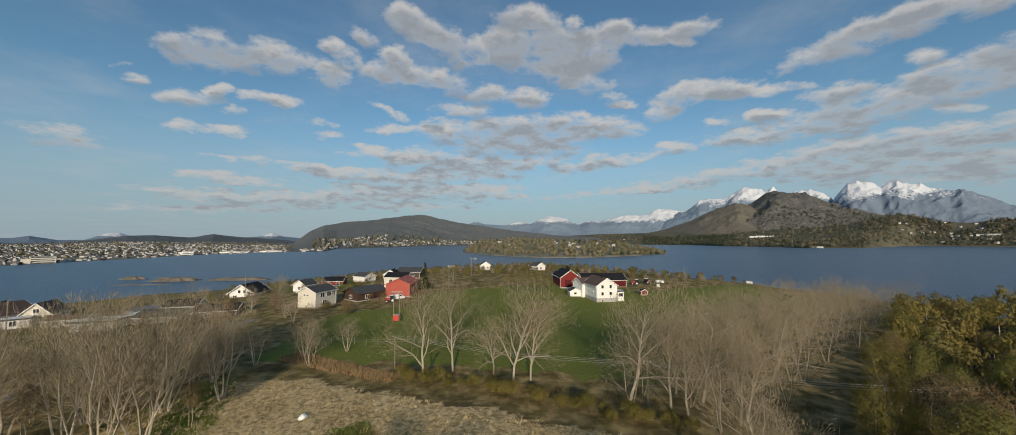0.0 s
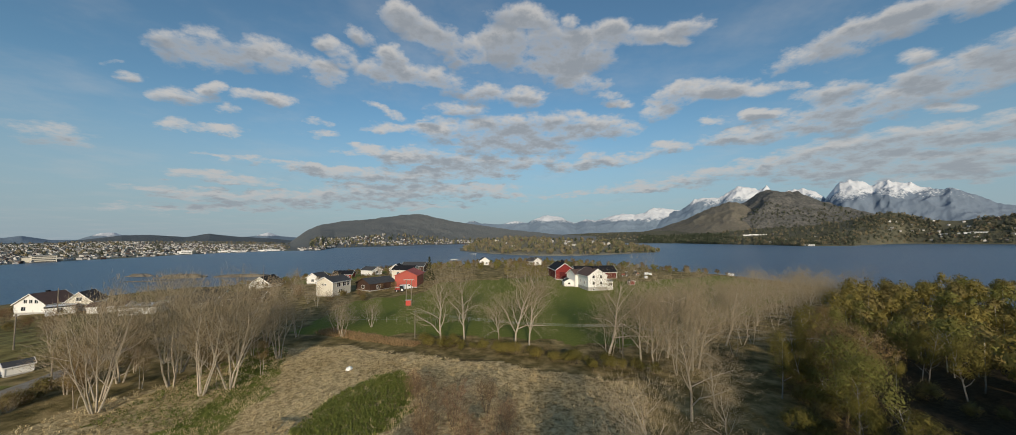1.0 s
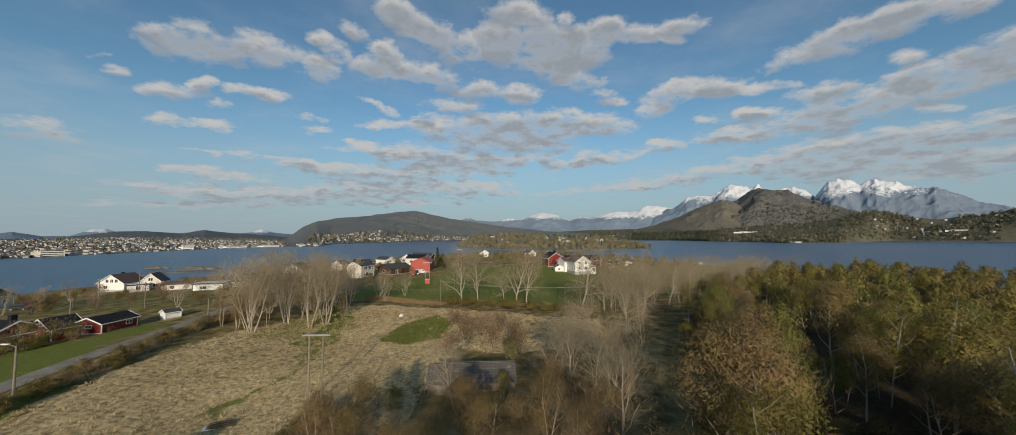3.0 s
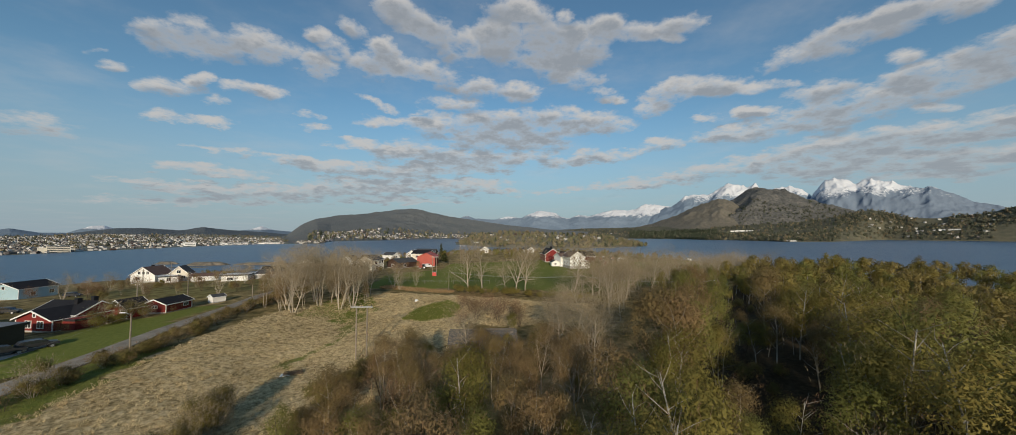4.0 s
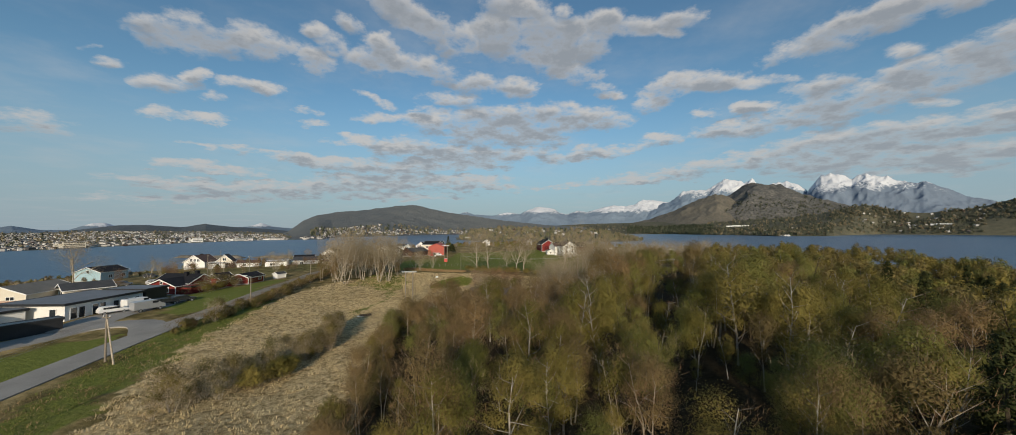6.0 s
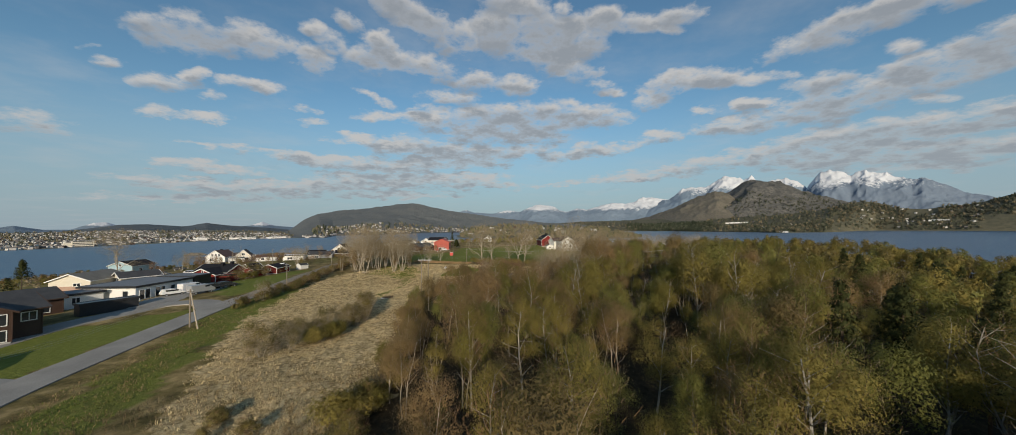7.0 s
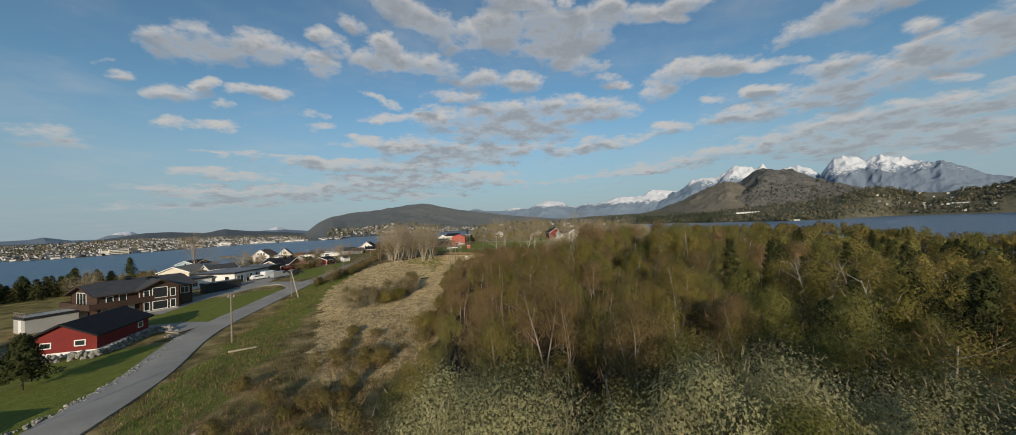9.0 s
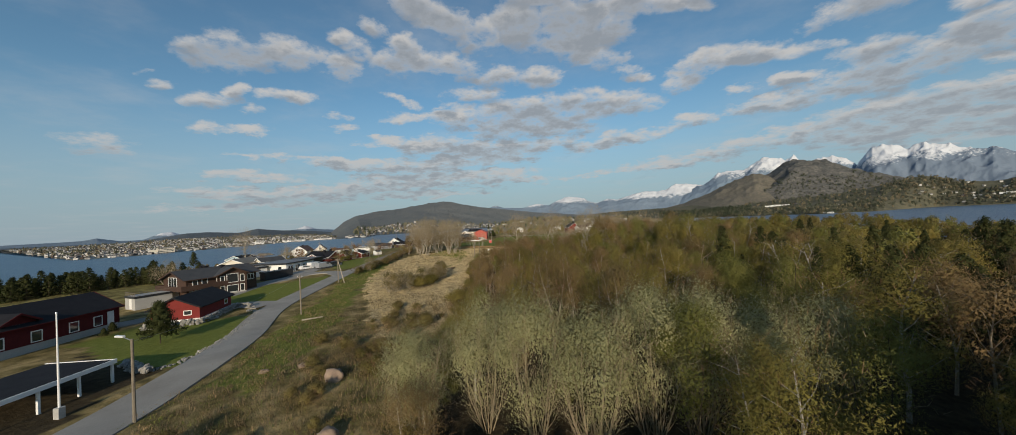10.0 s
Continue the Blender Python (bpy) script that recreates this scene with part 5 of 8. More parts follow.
house("house", -16, 255, 10, 7, 9, 3.4, 2.4, WHITE, ROOF_GREY, "white house by the far shore", [("F", -1.4, 1.0, 1.2, 1.2, 2), ("F", 1.4, 1.0, 1.2, 1.2, 2)])
house("house", 22, 240, 30, 7, 9, 3.0, 2.2, WHITE, ROOF_GREY, "white house with a grey roof by the far shore", [("F", 0, 1.0, 1.2, 1.2, 2)])

# the farm
house("farmhouse", 35.8, 129.8, 12, 8.0, 11, 6.4, 2.6, WHITE, ROOF_BROWN, "white two-storey farmhouse with a brown-grey roof", [("F", -1.7, 2.9, 0.9, 1.1, 1), ("F", 1.5, 2.9, 0.9, 1.1, 1), ("F", -1.7, 5.4, 0.9, 1.1, 1), ("F", 1.5, 5.4, 0.9, 1.1, 1), ("F", -1.7, 0.7, 0.9, 0.5, 1), ("L", 3, 3.0, 1.0, 1.2, 2), ("L", 7, 3.0, 1.0, 1.2, 2), ("R", 4, 3.0, 1.0, 1.2, 2)], z=-23.4, foot=1.9, chimneys=[(0, 3.2, 0.9)], category="farmhouse")
house("annexe", 27.5, 141.5, -68, 6.5, 8, 5.6, 1.8, WHITE, ROOF_BROWN, "white rear wing of the farmhouse", [("R", 2, 3, 1.0, 1.2, 2)], z=-23.0, category="house wing")
flat_house("conservatory", 41.4, 131.5, 12, 2.4, 3.6, 4.0, WHITE, "white glazed porch on the farmhouse", [("F", 0, 2.2, 1.6, 1.2, 2)], z=-23.4, over=0.15, roof=TRIM)
house("barn", 27.6, 158, 4, 8.8, 18, 4.6, 3.0, RED, ROOF_BLACK, "red farm barn with white bargeboards", (), z=-21.8, chimneys=[(0, 3, 1.2), (0.5, 8, 1.6)], category="barn")
part("barn_door", boxes((-2.6, 2.6, -0.08, 0.0, 0.4, 3.6)), DARK_RED, bpy.data.objects["barn.001"])
house("barn", 33, 164, -84, 9, 20, 3.4, 2.6, DARK_RED, ROOF_BLACK, "long dark barn with a black roof", (), z=-22.0, category="barn")
house("shed", 26.4, 139.5, 0, 4.4, 5.5, 2.1, 1.1, WHITE, ROOF_GREY, "small white farm shed with a dark window", [("F", -0.2, 1.0, 1.0, 0.7, 1)], category="shed", over=0.3)
house("shed", 54, 142, 0, 2.4, 2.4, 1.6, 0.6, RED, ROOF_BLACK, "small red wooden playhouse on the lawn", (), category="shed", over=0.2)

# the dark red house by the lane and its carport, the cabin in the wood
house("house", -79.6, -80.5, 4, 9.0, 19.5, 3.6, 2.3, DARK_RED, ROOF_BLACK, "dark red wooden house with a black roof", [("R", 1.0, 1.3, 1.0, 1.3, 1), ("R", 3.0, 1.3, 1.9, 1.3, 2), ("R", 5.2, 1.3, 1.5, 1.3, 2), ("R", 9.2, 1.3, 1.0, 1.3, 1), ("R", 13.4, 1.3, 1.0, 1.3, 1), ("R", 16.5, 1.3, 1.0, 1.3, 1)], [("R", 18.3)], foot=1.0, trim=DARK_RED)
house("annexe", -76.0, -72.6, 94, 3.4, 3.6, 4.3, 1.0, DARK_RED, ROOF_BLACK, "dark red gabled bay on the house's long side", [("F", 0, 3.0, 1.3, 0.9, 2), ("F", 0, 1.2, 1.3, 1.2, 2)], trim=DARK_RED, category="bay")
cp = thing("carport", pose(-53.4, -91.5, gz(-53, -88) - 0.7, 0, 0, 6), "open carport with a white fascia and black roof", "carport")
part("roof", boxes((-3.4, 3.2, 0, 9.5, 2.75, 2.95), bevel=0.02), ROOF_BLACK, cp)
part("fascia", boxes((3.2, 3.32, -0.1, 9.6, 2.6, 3.0), (-3.5, 3.2, 9.5, 9.62, 2.6, 3.0)), TRIM, cp)
for px_, py_ in ((3.1, 0.4), (3.1, 3.4), (3.1, 6.4), (3.1, 9.3), (-3.2, 0.4), (-3.2, 9.3)):
    part("post", boxes((px_ - 0.09, px_ + 0.09, py_ - 0.09, py_ + 0.09, -0.6, 2.75)), TRIM, cp)
part("back_wall", boxes((-3.4, -3.3, 0.1, 9.4, -0.6, 2.74)), DARK_METAL, cp)
house("cabin", 68, -52, -60, 6, 8, 2.7, 1.2, BROWN, ROOF_GREY, "cabin with a white fascia half hidden in the wood", [("F", 0, 0.9, 1.4, 1.0, 2), ("L", 4, 0.9, 1.4, 1.0, 2)], category="cabin", over=0.8)
house("shed", 76, -57, -50, 3.5, 4, 2.0, 0.9, WHITE, ROOF_GREY, "small white shed standing among the trees", (), category="shed")

# the old stone-roofed hut in the thicket: each slate is a piece
hut = thing("old_hut", pose(-7.0, 6.4, gz(-7, 10) - 0.1, 0, 0, 3), "old leaning hut with a patched grey slate roof", "hut")
part("wall", gable_body(5.0, 10.6, -0.4, 1.5, 1.2), POLE_WOOD, hut).matrix_local = pose(5.3, 2.6, 0, 0, 0, 90)
slab = boxes((-0.29, 0.29, -0.26, 0.26, 0, 0.035), bevel=0.008)
slate_me = bpy.data.meshes.new("slate")
slab.to_mesh(slate_me), slab.free()
slate_me.materials.append(ROOF_SLATE)
rng = random.Random(4)
for row in range(7):
    for k in range(20):
        if rng.random() < 0.05 or (k in (6, 7) and row < 5 and rng.random() < 0.6):
            continue
        s = new("slate", slate_me)
        s.parent = hut
        yy = -0.35 + row * 0.42
        s.matrix_local = pose(-5.2 + k * 0.55 + rng.uniform(-0.03, 0.03), yy, 1.42 + (yy + 0.3) * 0.46 + 0.02 * (row % 2), 25 + rng.uniform(-3, 3), rng.uniform(-2, 2), rng.uniform(-4, 4)) @ Matrix.Diagonal((1, 1, 1, 1))
back = part("far_roof", boxes((-5.4, 5.4, -0.05, 2.9, 0.0, 0.08)), ROOF_SLATE, hut)
back.matrix_local = pose(0, 2.6, 2.78, -25)

# ---- poles, wires, cars and small things ----
def pole(name, x, y, h, label, arm=None, lean=0.0, r=0.13, group="poles", mat=None, turn=0):
    ob = thing(name, pose(x, y, gz(x, y), lean, 0, turn), label, "pole", group)
    part("shaft", tubes(((0, 0, -0.8), (0, 0, h), r, r * 0.72)), mat or POLE_WOOD, ob)
    if arm == "cross":
        part("crossarm", boxes((-0.5, 0.5, -0.05, 0.05, h - 0.5, h - 0.4)), POLE_WOOD, ob)
        for k in (-0.42, 0.0, 0.42):
            part("insulator", tubes(((k, 0, h - 0.38), (k, 0, h - 0.14), 0.05, 0.035), sides=6), TRIM, ob)
    if arm == "lamp":
        part("bracket", tubes(((0, 0, h - 0.15), (-0.9, 0, h + 0.12), 0.035, 0.03), sides=6), METAL, ob)
        part("lamp_head", boxes((-1.75, -0.85, -0.14, 0.14, h + 0.08, h + 0.24), bevel=0.05), WHITE_METAL, ob)
    return ob


def h_frame(x, y, h, gap, turn, label):
    ob = thing("twin_pole", pose(x, y, gz(x, y), 0, 0, turn), label, "pole", "twin poles of the power line")
    for s in (-1, 1):
        part("shaft", tubes(((s * gap / 2, 0, -0.8), (s * gap / 2, 0, h), 0.14, 0.11)), POLE_WOOD, ob)
    part("crossarm", boxes((-gap / 2 - 0.9, gap / 2 + 0.9, -0.16, -0.02, h - 0.3, h - 0.12)), METAL, ob)
    for k in (-1, 0, 1):
        part("insulator", tubes(((k * (gap / 2 + 0.7), -0.1, h - 0.12), (k * (gap / 2 + 0.7), -0.1, h + 0.22), 0.07, 0.05), sides=6), DARK_METAL, ob)
    return ob


h_frame(-26.6, 8.1, 8.6, 1.7, 0, "twin grey wooden power poles with a crossarm")
h_frame(-31.5, 101.4, 8.2, 1.6, 0, "twin wooden power poles by the barn")
h_frame(-26.0, 163, 9.5, 1.9, 0, "twin power poles by the far lane")
h_frame(-20.0, 205, 10, 1.9, 0, "twin power poles near the far shore")
tf = thing("transformer", pose(-31.5, 101.4, gz(-31.5, 101.4)), "red-painted transformer cabinet under the poles", "cabinet")
part("cabinet", boxes((-0.8, 0.8, -0.5, 0.5, 0.0, 1.6), bevel=0.03), RED_PAINT, tf)
part("lid", boxes((-0.9, 0.9, -0.6, 0.6, 1.6, 1.72), bevel=0.02), METAL, tf)
sp = pole("strutted_pole", -58.6, -25.3, 6.3, "weathered pole with a pale slanting strut", "cross")
part("strut", tubes(((2.2, -1.0, -0.4), (0.12, -0.05, 5.7), 0.11, 0.09)), BARK_PALE, sp)
pole("power_pole", -48.9, -55.5, 6.9, "weathered wooden pole beside the lane", "cross")
pole("power_pole", -61.6, 7.0, 5.9, "slim pale pole on the road bank", "lamp")
pole("power_pole", -40.4, -89.2, 6.6, "wooden lamp pole with a white lamp head", "lamp", turn=-10)
pole("power_pole", -89.3, 36.0, 7.0, "pale wooden pole behind the red shed", "cross")
pole("power_pole", -65.3, 39.8, 5.2, "slim wooden pole beside the gravel lane")
pole("power_pole", -121, 70, 7.5, "wooden pole in the rough meadow", "cross")
pole("power_pole", -98, 60, 7.0, "wooden pole in the meadow", "cross")
pole("power_pole", -138, 99, 9.0, "tall pole before the white house")
pole("power_pole", -106.5, 145, 10.0, "tall pole beside the white house")
pole("power_pole", 19.0, 49.5, 6.4, "wooden pole under the bare trees", "cross")
pole("power_pole", -20.5, 65.5, 5.8, "wooden pole in the hedgerow")
pole("power_pole", -96, 152, 8.5, "pole between the houses")
pole("power_pole", 87, 176, 7.5, "pole at the field's end", "cross")
pole("power_pole", 52, 41, 6.2, "wooden pole at the edge of the wood", "cross")
fl = thing("flagpole", pose(-47.9, -88.4, gz(-47.9, -88.4), 0, 0, 0), "white flagpole on a concrete foot", "flagpole")
part("shaft", tubes(((0, 0, 0.2), (0, 0, 8.6), 0.09, 0.045)), WHITE_METAL, fl)
part("ball", tubes(((0, 0, 8.6), (0, 0, 8.72), 0.08, 0.05)), METAL, fl)
part("foot", boxes((-0.25, 0.25, -0.25, 0.25, -0.5, 0.9), bevel=0.03), CONCRETE, fl)


def wire(a, b, sag, label, r=0.013):
    bm = bmesh.new()
    a, b = Vector(a), Vector(b)
    n = 14
    pts = [a.lerp(b, k / n) - Vector((0, 0, 4 * sag * (k / n) * (1 - k / n))) for k in range(n + 1)]
    for p, q in zip(pts, pts[1:]):
        tube(bm, p, q, r, r, 4)
    return tagged(part("power_line", bm, WIRE), label, "power line", "power lines")


def top(x, y, h):
    return (x, y, gz(x, y) + h)


for k in (-0.7, 0.0, 0.7):
    a, b_, c = top(-20.5, 65.5, 5.7), top(19.0, 49.5, 6.0), top(52, 41, 5.8)
    wire((a[0] + k * 0.4, a[1] + k, a[2]), (b_[0] + k * 0.4, b_[1] + k, b_[2]), 0.9, "thin bright power line over the hedgerow")
    wire((b_[0] + k * 0.4, b_[1] + k, b_[2]), (c[0] + k * 0.4, c[1] + k, c[2]), 0.8, "thin bright power line over the hedgerow")
    p, q, s_ = top(-48.9, -55.5, 6.5), top(-58.6, -25.3, 5.9), top(-61.6, 7.0, 5.7)
    wire((p[0] + k, p[1], p[2]), (q[0] + k, q[1], q[2]), 0.7, "thin power line along the lane", 0.008)
wire(top(-48.9, -55.5, 6.6), top(-40.4, -89.2, 6.4), 0.8, "thin power line along the lane", 0.008)
wire(top(-58.6, -25.3, 6.0), top(-61.6, 7.0, 5.7), 0.8, "thin power line along the lane", 0.008)


def vehicle(name, x, y, turn, length, width, height, paint, label, van=False, category="car"):
    ob = thing(name, pose(x, y, gz(x, y) + 0.16, 0, 0, turn), label, category, "parked cars")
    hw, hl = width / 2, length / 2
    hood = height * (0.62 if not van else 0.66)
    body = bmesh.new()
    if van:
        prof = [(-hl, 0.35), (-hl, height * 0.97), (-hl + 0.2, height), (hl * 0.42, height), (hl * 0.72, hood), (hl * 0.97, hood * 0.78), (hl, 0.35)]
    else:
        prof = [(-hl, 0.35), (-hl + 0.05, hood), (-hl * 0.78, height * 0.97), (-hl * 0.1, height), (hl * 0.22, height * 0.93), (hl * 0.5, hood), (hl * 0.96, hood * 0.82), (hl, 0.35)]
    a, c = [body.verts.new((px_, -hw, pz)) for px_, pz in prof], [body.verts.new((px_, hw, pz)) for px_, pz in prof]
    body.faces.new(a), body.faces.new(c[::-1])
    for i in range(len(prof)):
        j = (i + 1) % len(prof)
        body.faces.new((a[i], c[i], c[j], a[j]))
    bmesh.ops.recalc_face_normals(body, faces=body.faces)
    bmesh.ops.bevel(body, geom=body.edges[:], offset=0.06, segments=2, affect="EDGES")
    shell = part("body", body, paint, ob)
    x0, x1 = (hl * 0.12, hl * 0.5) if van else (-hl * 0.7, hl * 0.36)
    for s in (-1, 1):
        part("side_window", boxes((x0, x1, s * hw - 0.012, s * hw + 0.012, hood + 0.06, height - 0.14)), GLASS, shell)
        part("headlight", boxes((hl * 0.93, hl * 0.99, s * hw * 0.72 - 0.16, s * hw * 0.72 + 0.16, hood * 0.62, hood * 0.74)), TRIM, shell)
    ws = bmesh.new()
    wx0, wz0, wx1, wz1 = (hl * 0.72, hood, hl * 0.42, height) if van else (hl * 0.5, hood, hl * 0.22, height * 0.93)
    nrm = Vector((wz1 - wz0, 0, wx0 - wx1)).normalized() * 0.012
    q = [(wx0 - 0.03, -hw + 0.14, wz0 + 0.06), (wx0 - 0.03, hw - 0.14, wz0 + 0.06), (wx1 + 0.05, hw - 0.18, wz1 - 0.08), (wx1 + 0.05, -hw + 0.18, wz1 - 0.08)]
    lo, hi = [ws.verts.new(Vector(v)) for v in q], [ws.verts.new(Vector(v) + nrm) for v in q]
    ws.faces.new(lo[::-1]), ws.faces.new(hi)
    for i in range(4):
        ws.faces.new((lo[i], lo[(i + 1) % 4], hi[(i + 1) % 4], hi[i]))
    part("windscreen", ws, GLASS, shell)
    for px_, s in product((-hl * 0.62, hl * 0.62), (-1, 1)):
        w = part("wheel", tubes(((px_, s * hw - s * 0.2, 0.16), (px_, s * hw + s * 0.01, 0.16), 0.32, 0.32), sides=14), TYRE, ob)
        part("rim", tubes(((px_, s * hw, 0.16), (px_, s * hw + s * 0.025, 0.16), 0.2, 0.18), sides=10), METAL, w)
    return ob


vehicle("van", -77.6, 0.4, 68, 5.0, 1.9, 1.95, SILVER, "silver delivery van parked by the white building", True, "van")
vehicle("van", -82.6, 3.6, 75, 5.0, 1.9, 2.0, WHITE_METAL, "white delivery van parked by the white building", True, "van")
vehicle("car", -82.4, -1.6, 60, 4.3, 1.75, 1.45, WHITE_METAL, "white estate car parked by the building")
vehicle("car", -79.4, 6.2, 62, 4.3, 1.75, 1.45, DARK_METAL, "dark car parked on the asphalt yard")
vehicle("car", -78.4, 9.4, 62, 4.4, 1.75, 1.45, DARK_METAL, "dark car parked on the asphalt yard")
vehicle("car", -121, 38, 20, 4.3, 1.75, 1.45, DARK_METAL, "dark car parked behind the red house")
vehicle("car", -113, 40, 20, 4.3, 1.75, 1.45, SILVER, "grey car parked behind the red house")
vehicle("car", -143, 70, 15, 4.3, 1.75, 1.45, DARK_METAL, "dark car parked in the meadow yard")
vehicle("car", -48.5, 146.5, 10, 4.4, 1.8, 1.5, RED_PAINT, "red car parked beside the red barn")
vehicle("car", -57, 143, 30, 4.4, 1.8, 1.5, DARK_METAL, "dark car parked in the farmyard")
vehicle("van", -41.0, 133.5, 40, 4.8, 1.85, 1.95, WHITE_METAL, "white van parked before the red barn", True, "van")


def tractor(x, y, turn, label):
    ob = thing("tractor", pose(x, y, gz(x, y), 0, 0, turn), label, "tractor", "tractors")
    part("bonnet", boxes((0.1, 1.9, -0.35, 0.35, 0.8, 1.5), bevel=0.08), RED_PAINT, ob)
    part("cab", boxes((-1.0, 0.1, -0.7, 0.7, 1.0, 2.4), bevel=0.06), GLASS, ob)
    part("cab_roof", boxes((-1.1, 0.2, -0.8, 0.8, 2.4, 2.55), bevel=0.04), TRIM, ob)
    part("chassis", boxes((-1.0, 1.7, -0.3, 0.3, 0.5, 0.85)), DARK_METAL, ob)
    for px_, r, w in ((-0.7, 0.8, 0.45), (1.3, 0.5, 0.3)):
        for s in (-1, 1):
            wh = part("wheel", tubes(((px_, s * 0.65, r), (px_, s * (0.65 + w), r), r, r), sides=16), TYRE, ob)
            part("rim", tubes(((px_, s * (0.66 + w), r), (px_, s * (0.69 + w), r), r * 0.5, r * 0.45), sides=10), TRIM, wh)


tractor(-42.5, 129.5, 200, "red tractor with white wheel rims on the grass")
tractor(-52, 141, 140, "red tractor parked in the yard")
tractor(60, 168, 150, "red tractor by the farm field")
tractor(66, 170, 30, "red tractor with farm gear by the field")


def round_bale(x, y):
    bm = tubes(((-0.65, 0, 0.66), (0.65, 0, 0.66), 0.66, 0.66), sides=18)
    bmesh.ops.bevel(bm, geom=bm.edges[:], offset=0.06, segments=1, affect="EDGES")
    ob = tagged(part("round_bale", bm, PLASTIC), "white wrapped round bale on the field", "bale", "round bales")
    ob.matrix_world = pose(x, y, gz(x, y) - 0.05, 0, 0, (x * 37) % 180)


for x, y in ((73, 175), (74.6, 176), (75, 173.6), (118, 176), (120, 177), (68, 162)):
    round_bale(x, y)


def rock(name, x, y, rx, ry, rz, seed, mat, label, category="boulder", group="", kind=""):
    bm = bmesh.new()
    bmesh.ops.create_icosphere(bm, subdivisions=3 if rx > 0.6 else 2, radius=1)
    for v in bm.verts:
        n = noise.noise(v.co * 1.3 + Vector((seed, seed * 2, 0))) * 0.38 + noise.noise(v.co * 3.1 + Vector((seed, 0, 5))) * 0.14
        v.co *= 1 + n
        v.co.x, v.co.y, v.co.z = v.co.x * rx, v.co.y * ry, v.co.z * rz
    ob = tagged(part(name, bm, mat), label, category, group, kind)
    ob.matrix_world = pose(x, y, gz(x, y) + rz * 0.35, 0, 0, seed * 47)
    for p in ob.data.polygons:
        p.use_smooth = rx > 0.6
    return ob


rock("boulder", -27.8, -82.6, 1.05, 0.8, 0.75, 3, BOULDER, "pale lichened boulder in the rough grass")
rock("boulder", -23.0, -92.0, 0.9, 0.7, 0.6, 7, BOULDER, "pale boulder below the willows")
rock("boulder", -36.5, -80.5, 0.5, 0.4, 0.3, 9, BOULDER, "small pale stone on the slope")
rock("boulder", -33.0, -79.5, 0.4, 0.5, 0.3, 12, BOULDER, "small pale stone on the slope")
rock("white_stone", -26.8, 47.8, 0.55, 0.45, 0.5, 5, PLASTIC, "white wrapped bundle lying in the straw", "bundle")

# stone edging of the lane and the yard wall: every stone is a piece
edge = thing("stone_edging", pose(0, 0, 0), "rough grey stone edging along the lane", "stone edging")
stone_shapes = []
for seed in range(6):
    bm = bmesh.new()
    bmesh.ops.create_icosphere(bm, subdivisions=1, radius=1)
    for v in bm.verts:
        v.co *= 1 + 0.45 * noise.noise(v.co * 1.7 + Vector((seed * 3.1, 0, 0)))
    me = bpy.data.meshes.new("stone")
    bm.to_mesh(me), bm.free()
    me.materials.append(STONE)
    stone_shapes.append(me)
rng = random.Random(11)


def lay_stones(parent, line, count, spread, size, levels=1):
    p = curve_points(line, 0.05)
    for k in range(count):
        q = p[int(rng.random() * (len(p) - 1))]
        x, y = q[0] + rng.uniform(-spread, spread), q[1] + rng.uniform(-spread, spread)
        s = new("stone", stone_shapes[k % 6])
        s.parent = parent
        r = size * rng.uniform(0.6, 1.25)
        s.matrix_local = pose(x, y, gz(x, y) + 0.06 + rng.randrange(levels) * size * 1.1, rng.uniform(0, 360), rng.uniform(0, 360), rng.uniform(0, 360)) @ Matrix.Diagonal((r * 1.2, r, r * 0.75, 1))


lay_stones(edge, [(-62.0, -51.5), (-58.4, -53.6), (-52.6, -65.0), (-49.2, -75.5), (-49.5, -79.5)], 290, 0.55, 0.15)
yard = thing("yard_wall", pose(0, 0, 0), "low stone wall round the garage yard", "stone wall")
lay_stones(yard, [(-70.0, -62.6), (-64.5, -60.6), (-63.2, -58.6), (-66.2, -49.6), (-62.5, -49.2)], 210, 0.22, 0.30, 3)
rubble = thing("rubble_bank", pose(0, 0, 0), "bank of loose stones beside the lawn", "stone bank")
lay_stones(rubble, [(-49.6, -79.8), (-52.0, -79.0), (-55.5, -77.2)], 90, 0.5, 0.3, 2)

# scrap in the meadow
junk = thing("scrap_heap", pose(-35.8, 4.0, gz(-35.8, 4.0), 0, 0, 20), "heap of dark boards and pale sheeting in the straw", "scrap heap")
part("sheet", boxes((-0.9, 0.4, -0.5, 0.5, 0.12, 0.2), bevel=0.02), PLASTIC, junk)
for k in range(6):
    part("board", boxes((-0.5, 2.0, -0.5 + k * 0.2, -0.36 + k * 0.2, 0.2 + 0.08 * (k % 3), 0.28 + 0.08 * (k % 3))), BARK_DARK, junk)
log = tagged(part("fallen_log", tubes(((0, 0, 0.2), (2.8, 1.2, 0.35), 0.14, 0.08)), BARK_PALE), "pale fallen log in the grass", "log")
log.matrix_world = pose(-45.5, -60.5, gz(-45.5, -60.5))

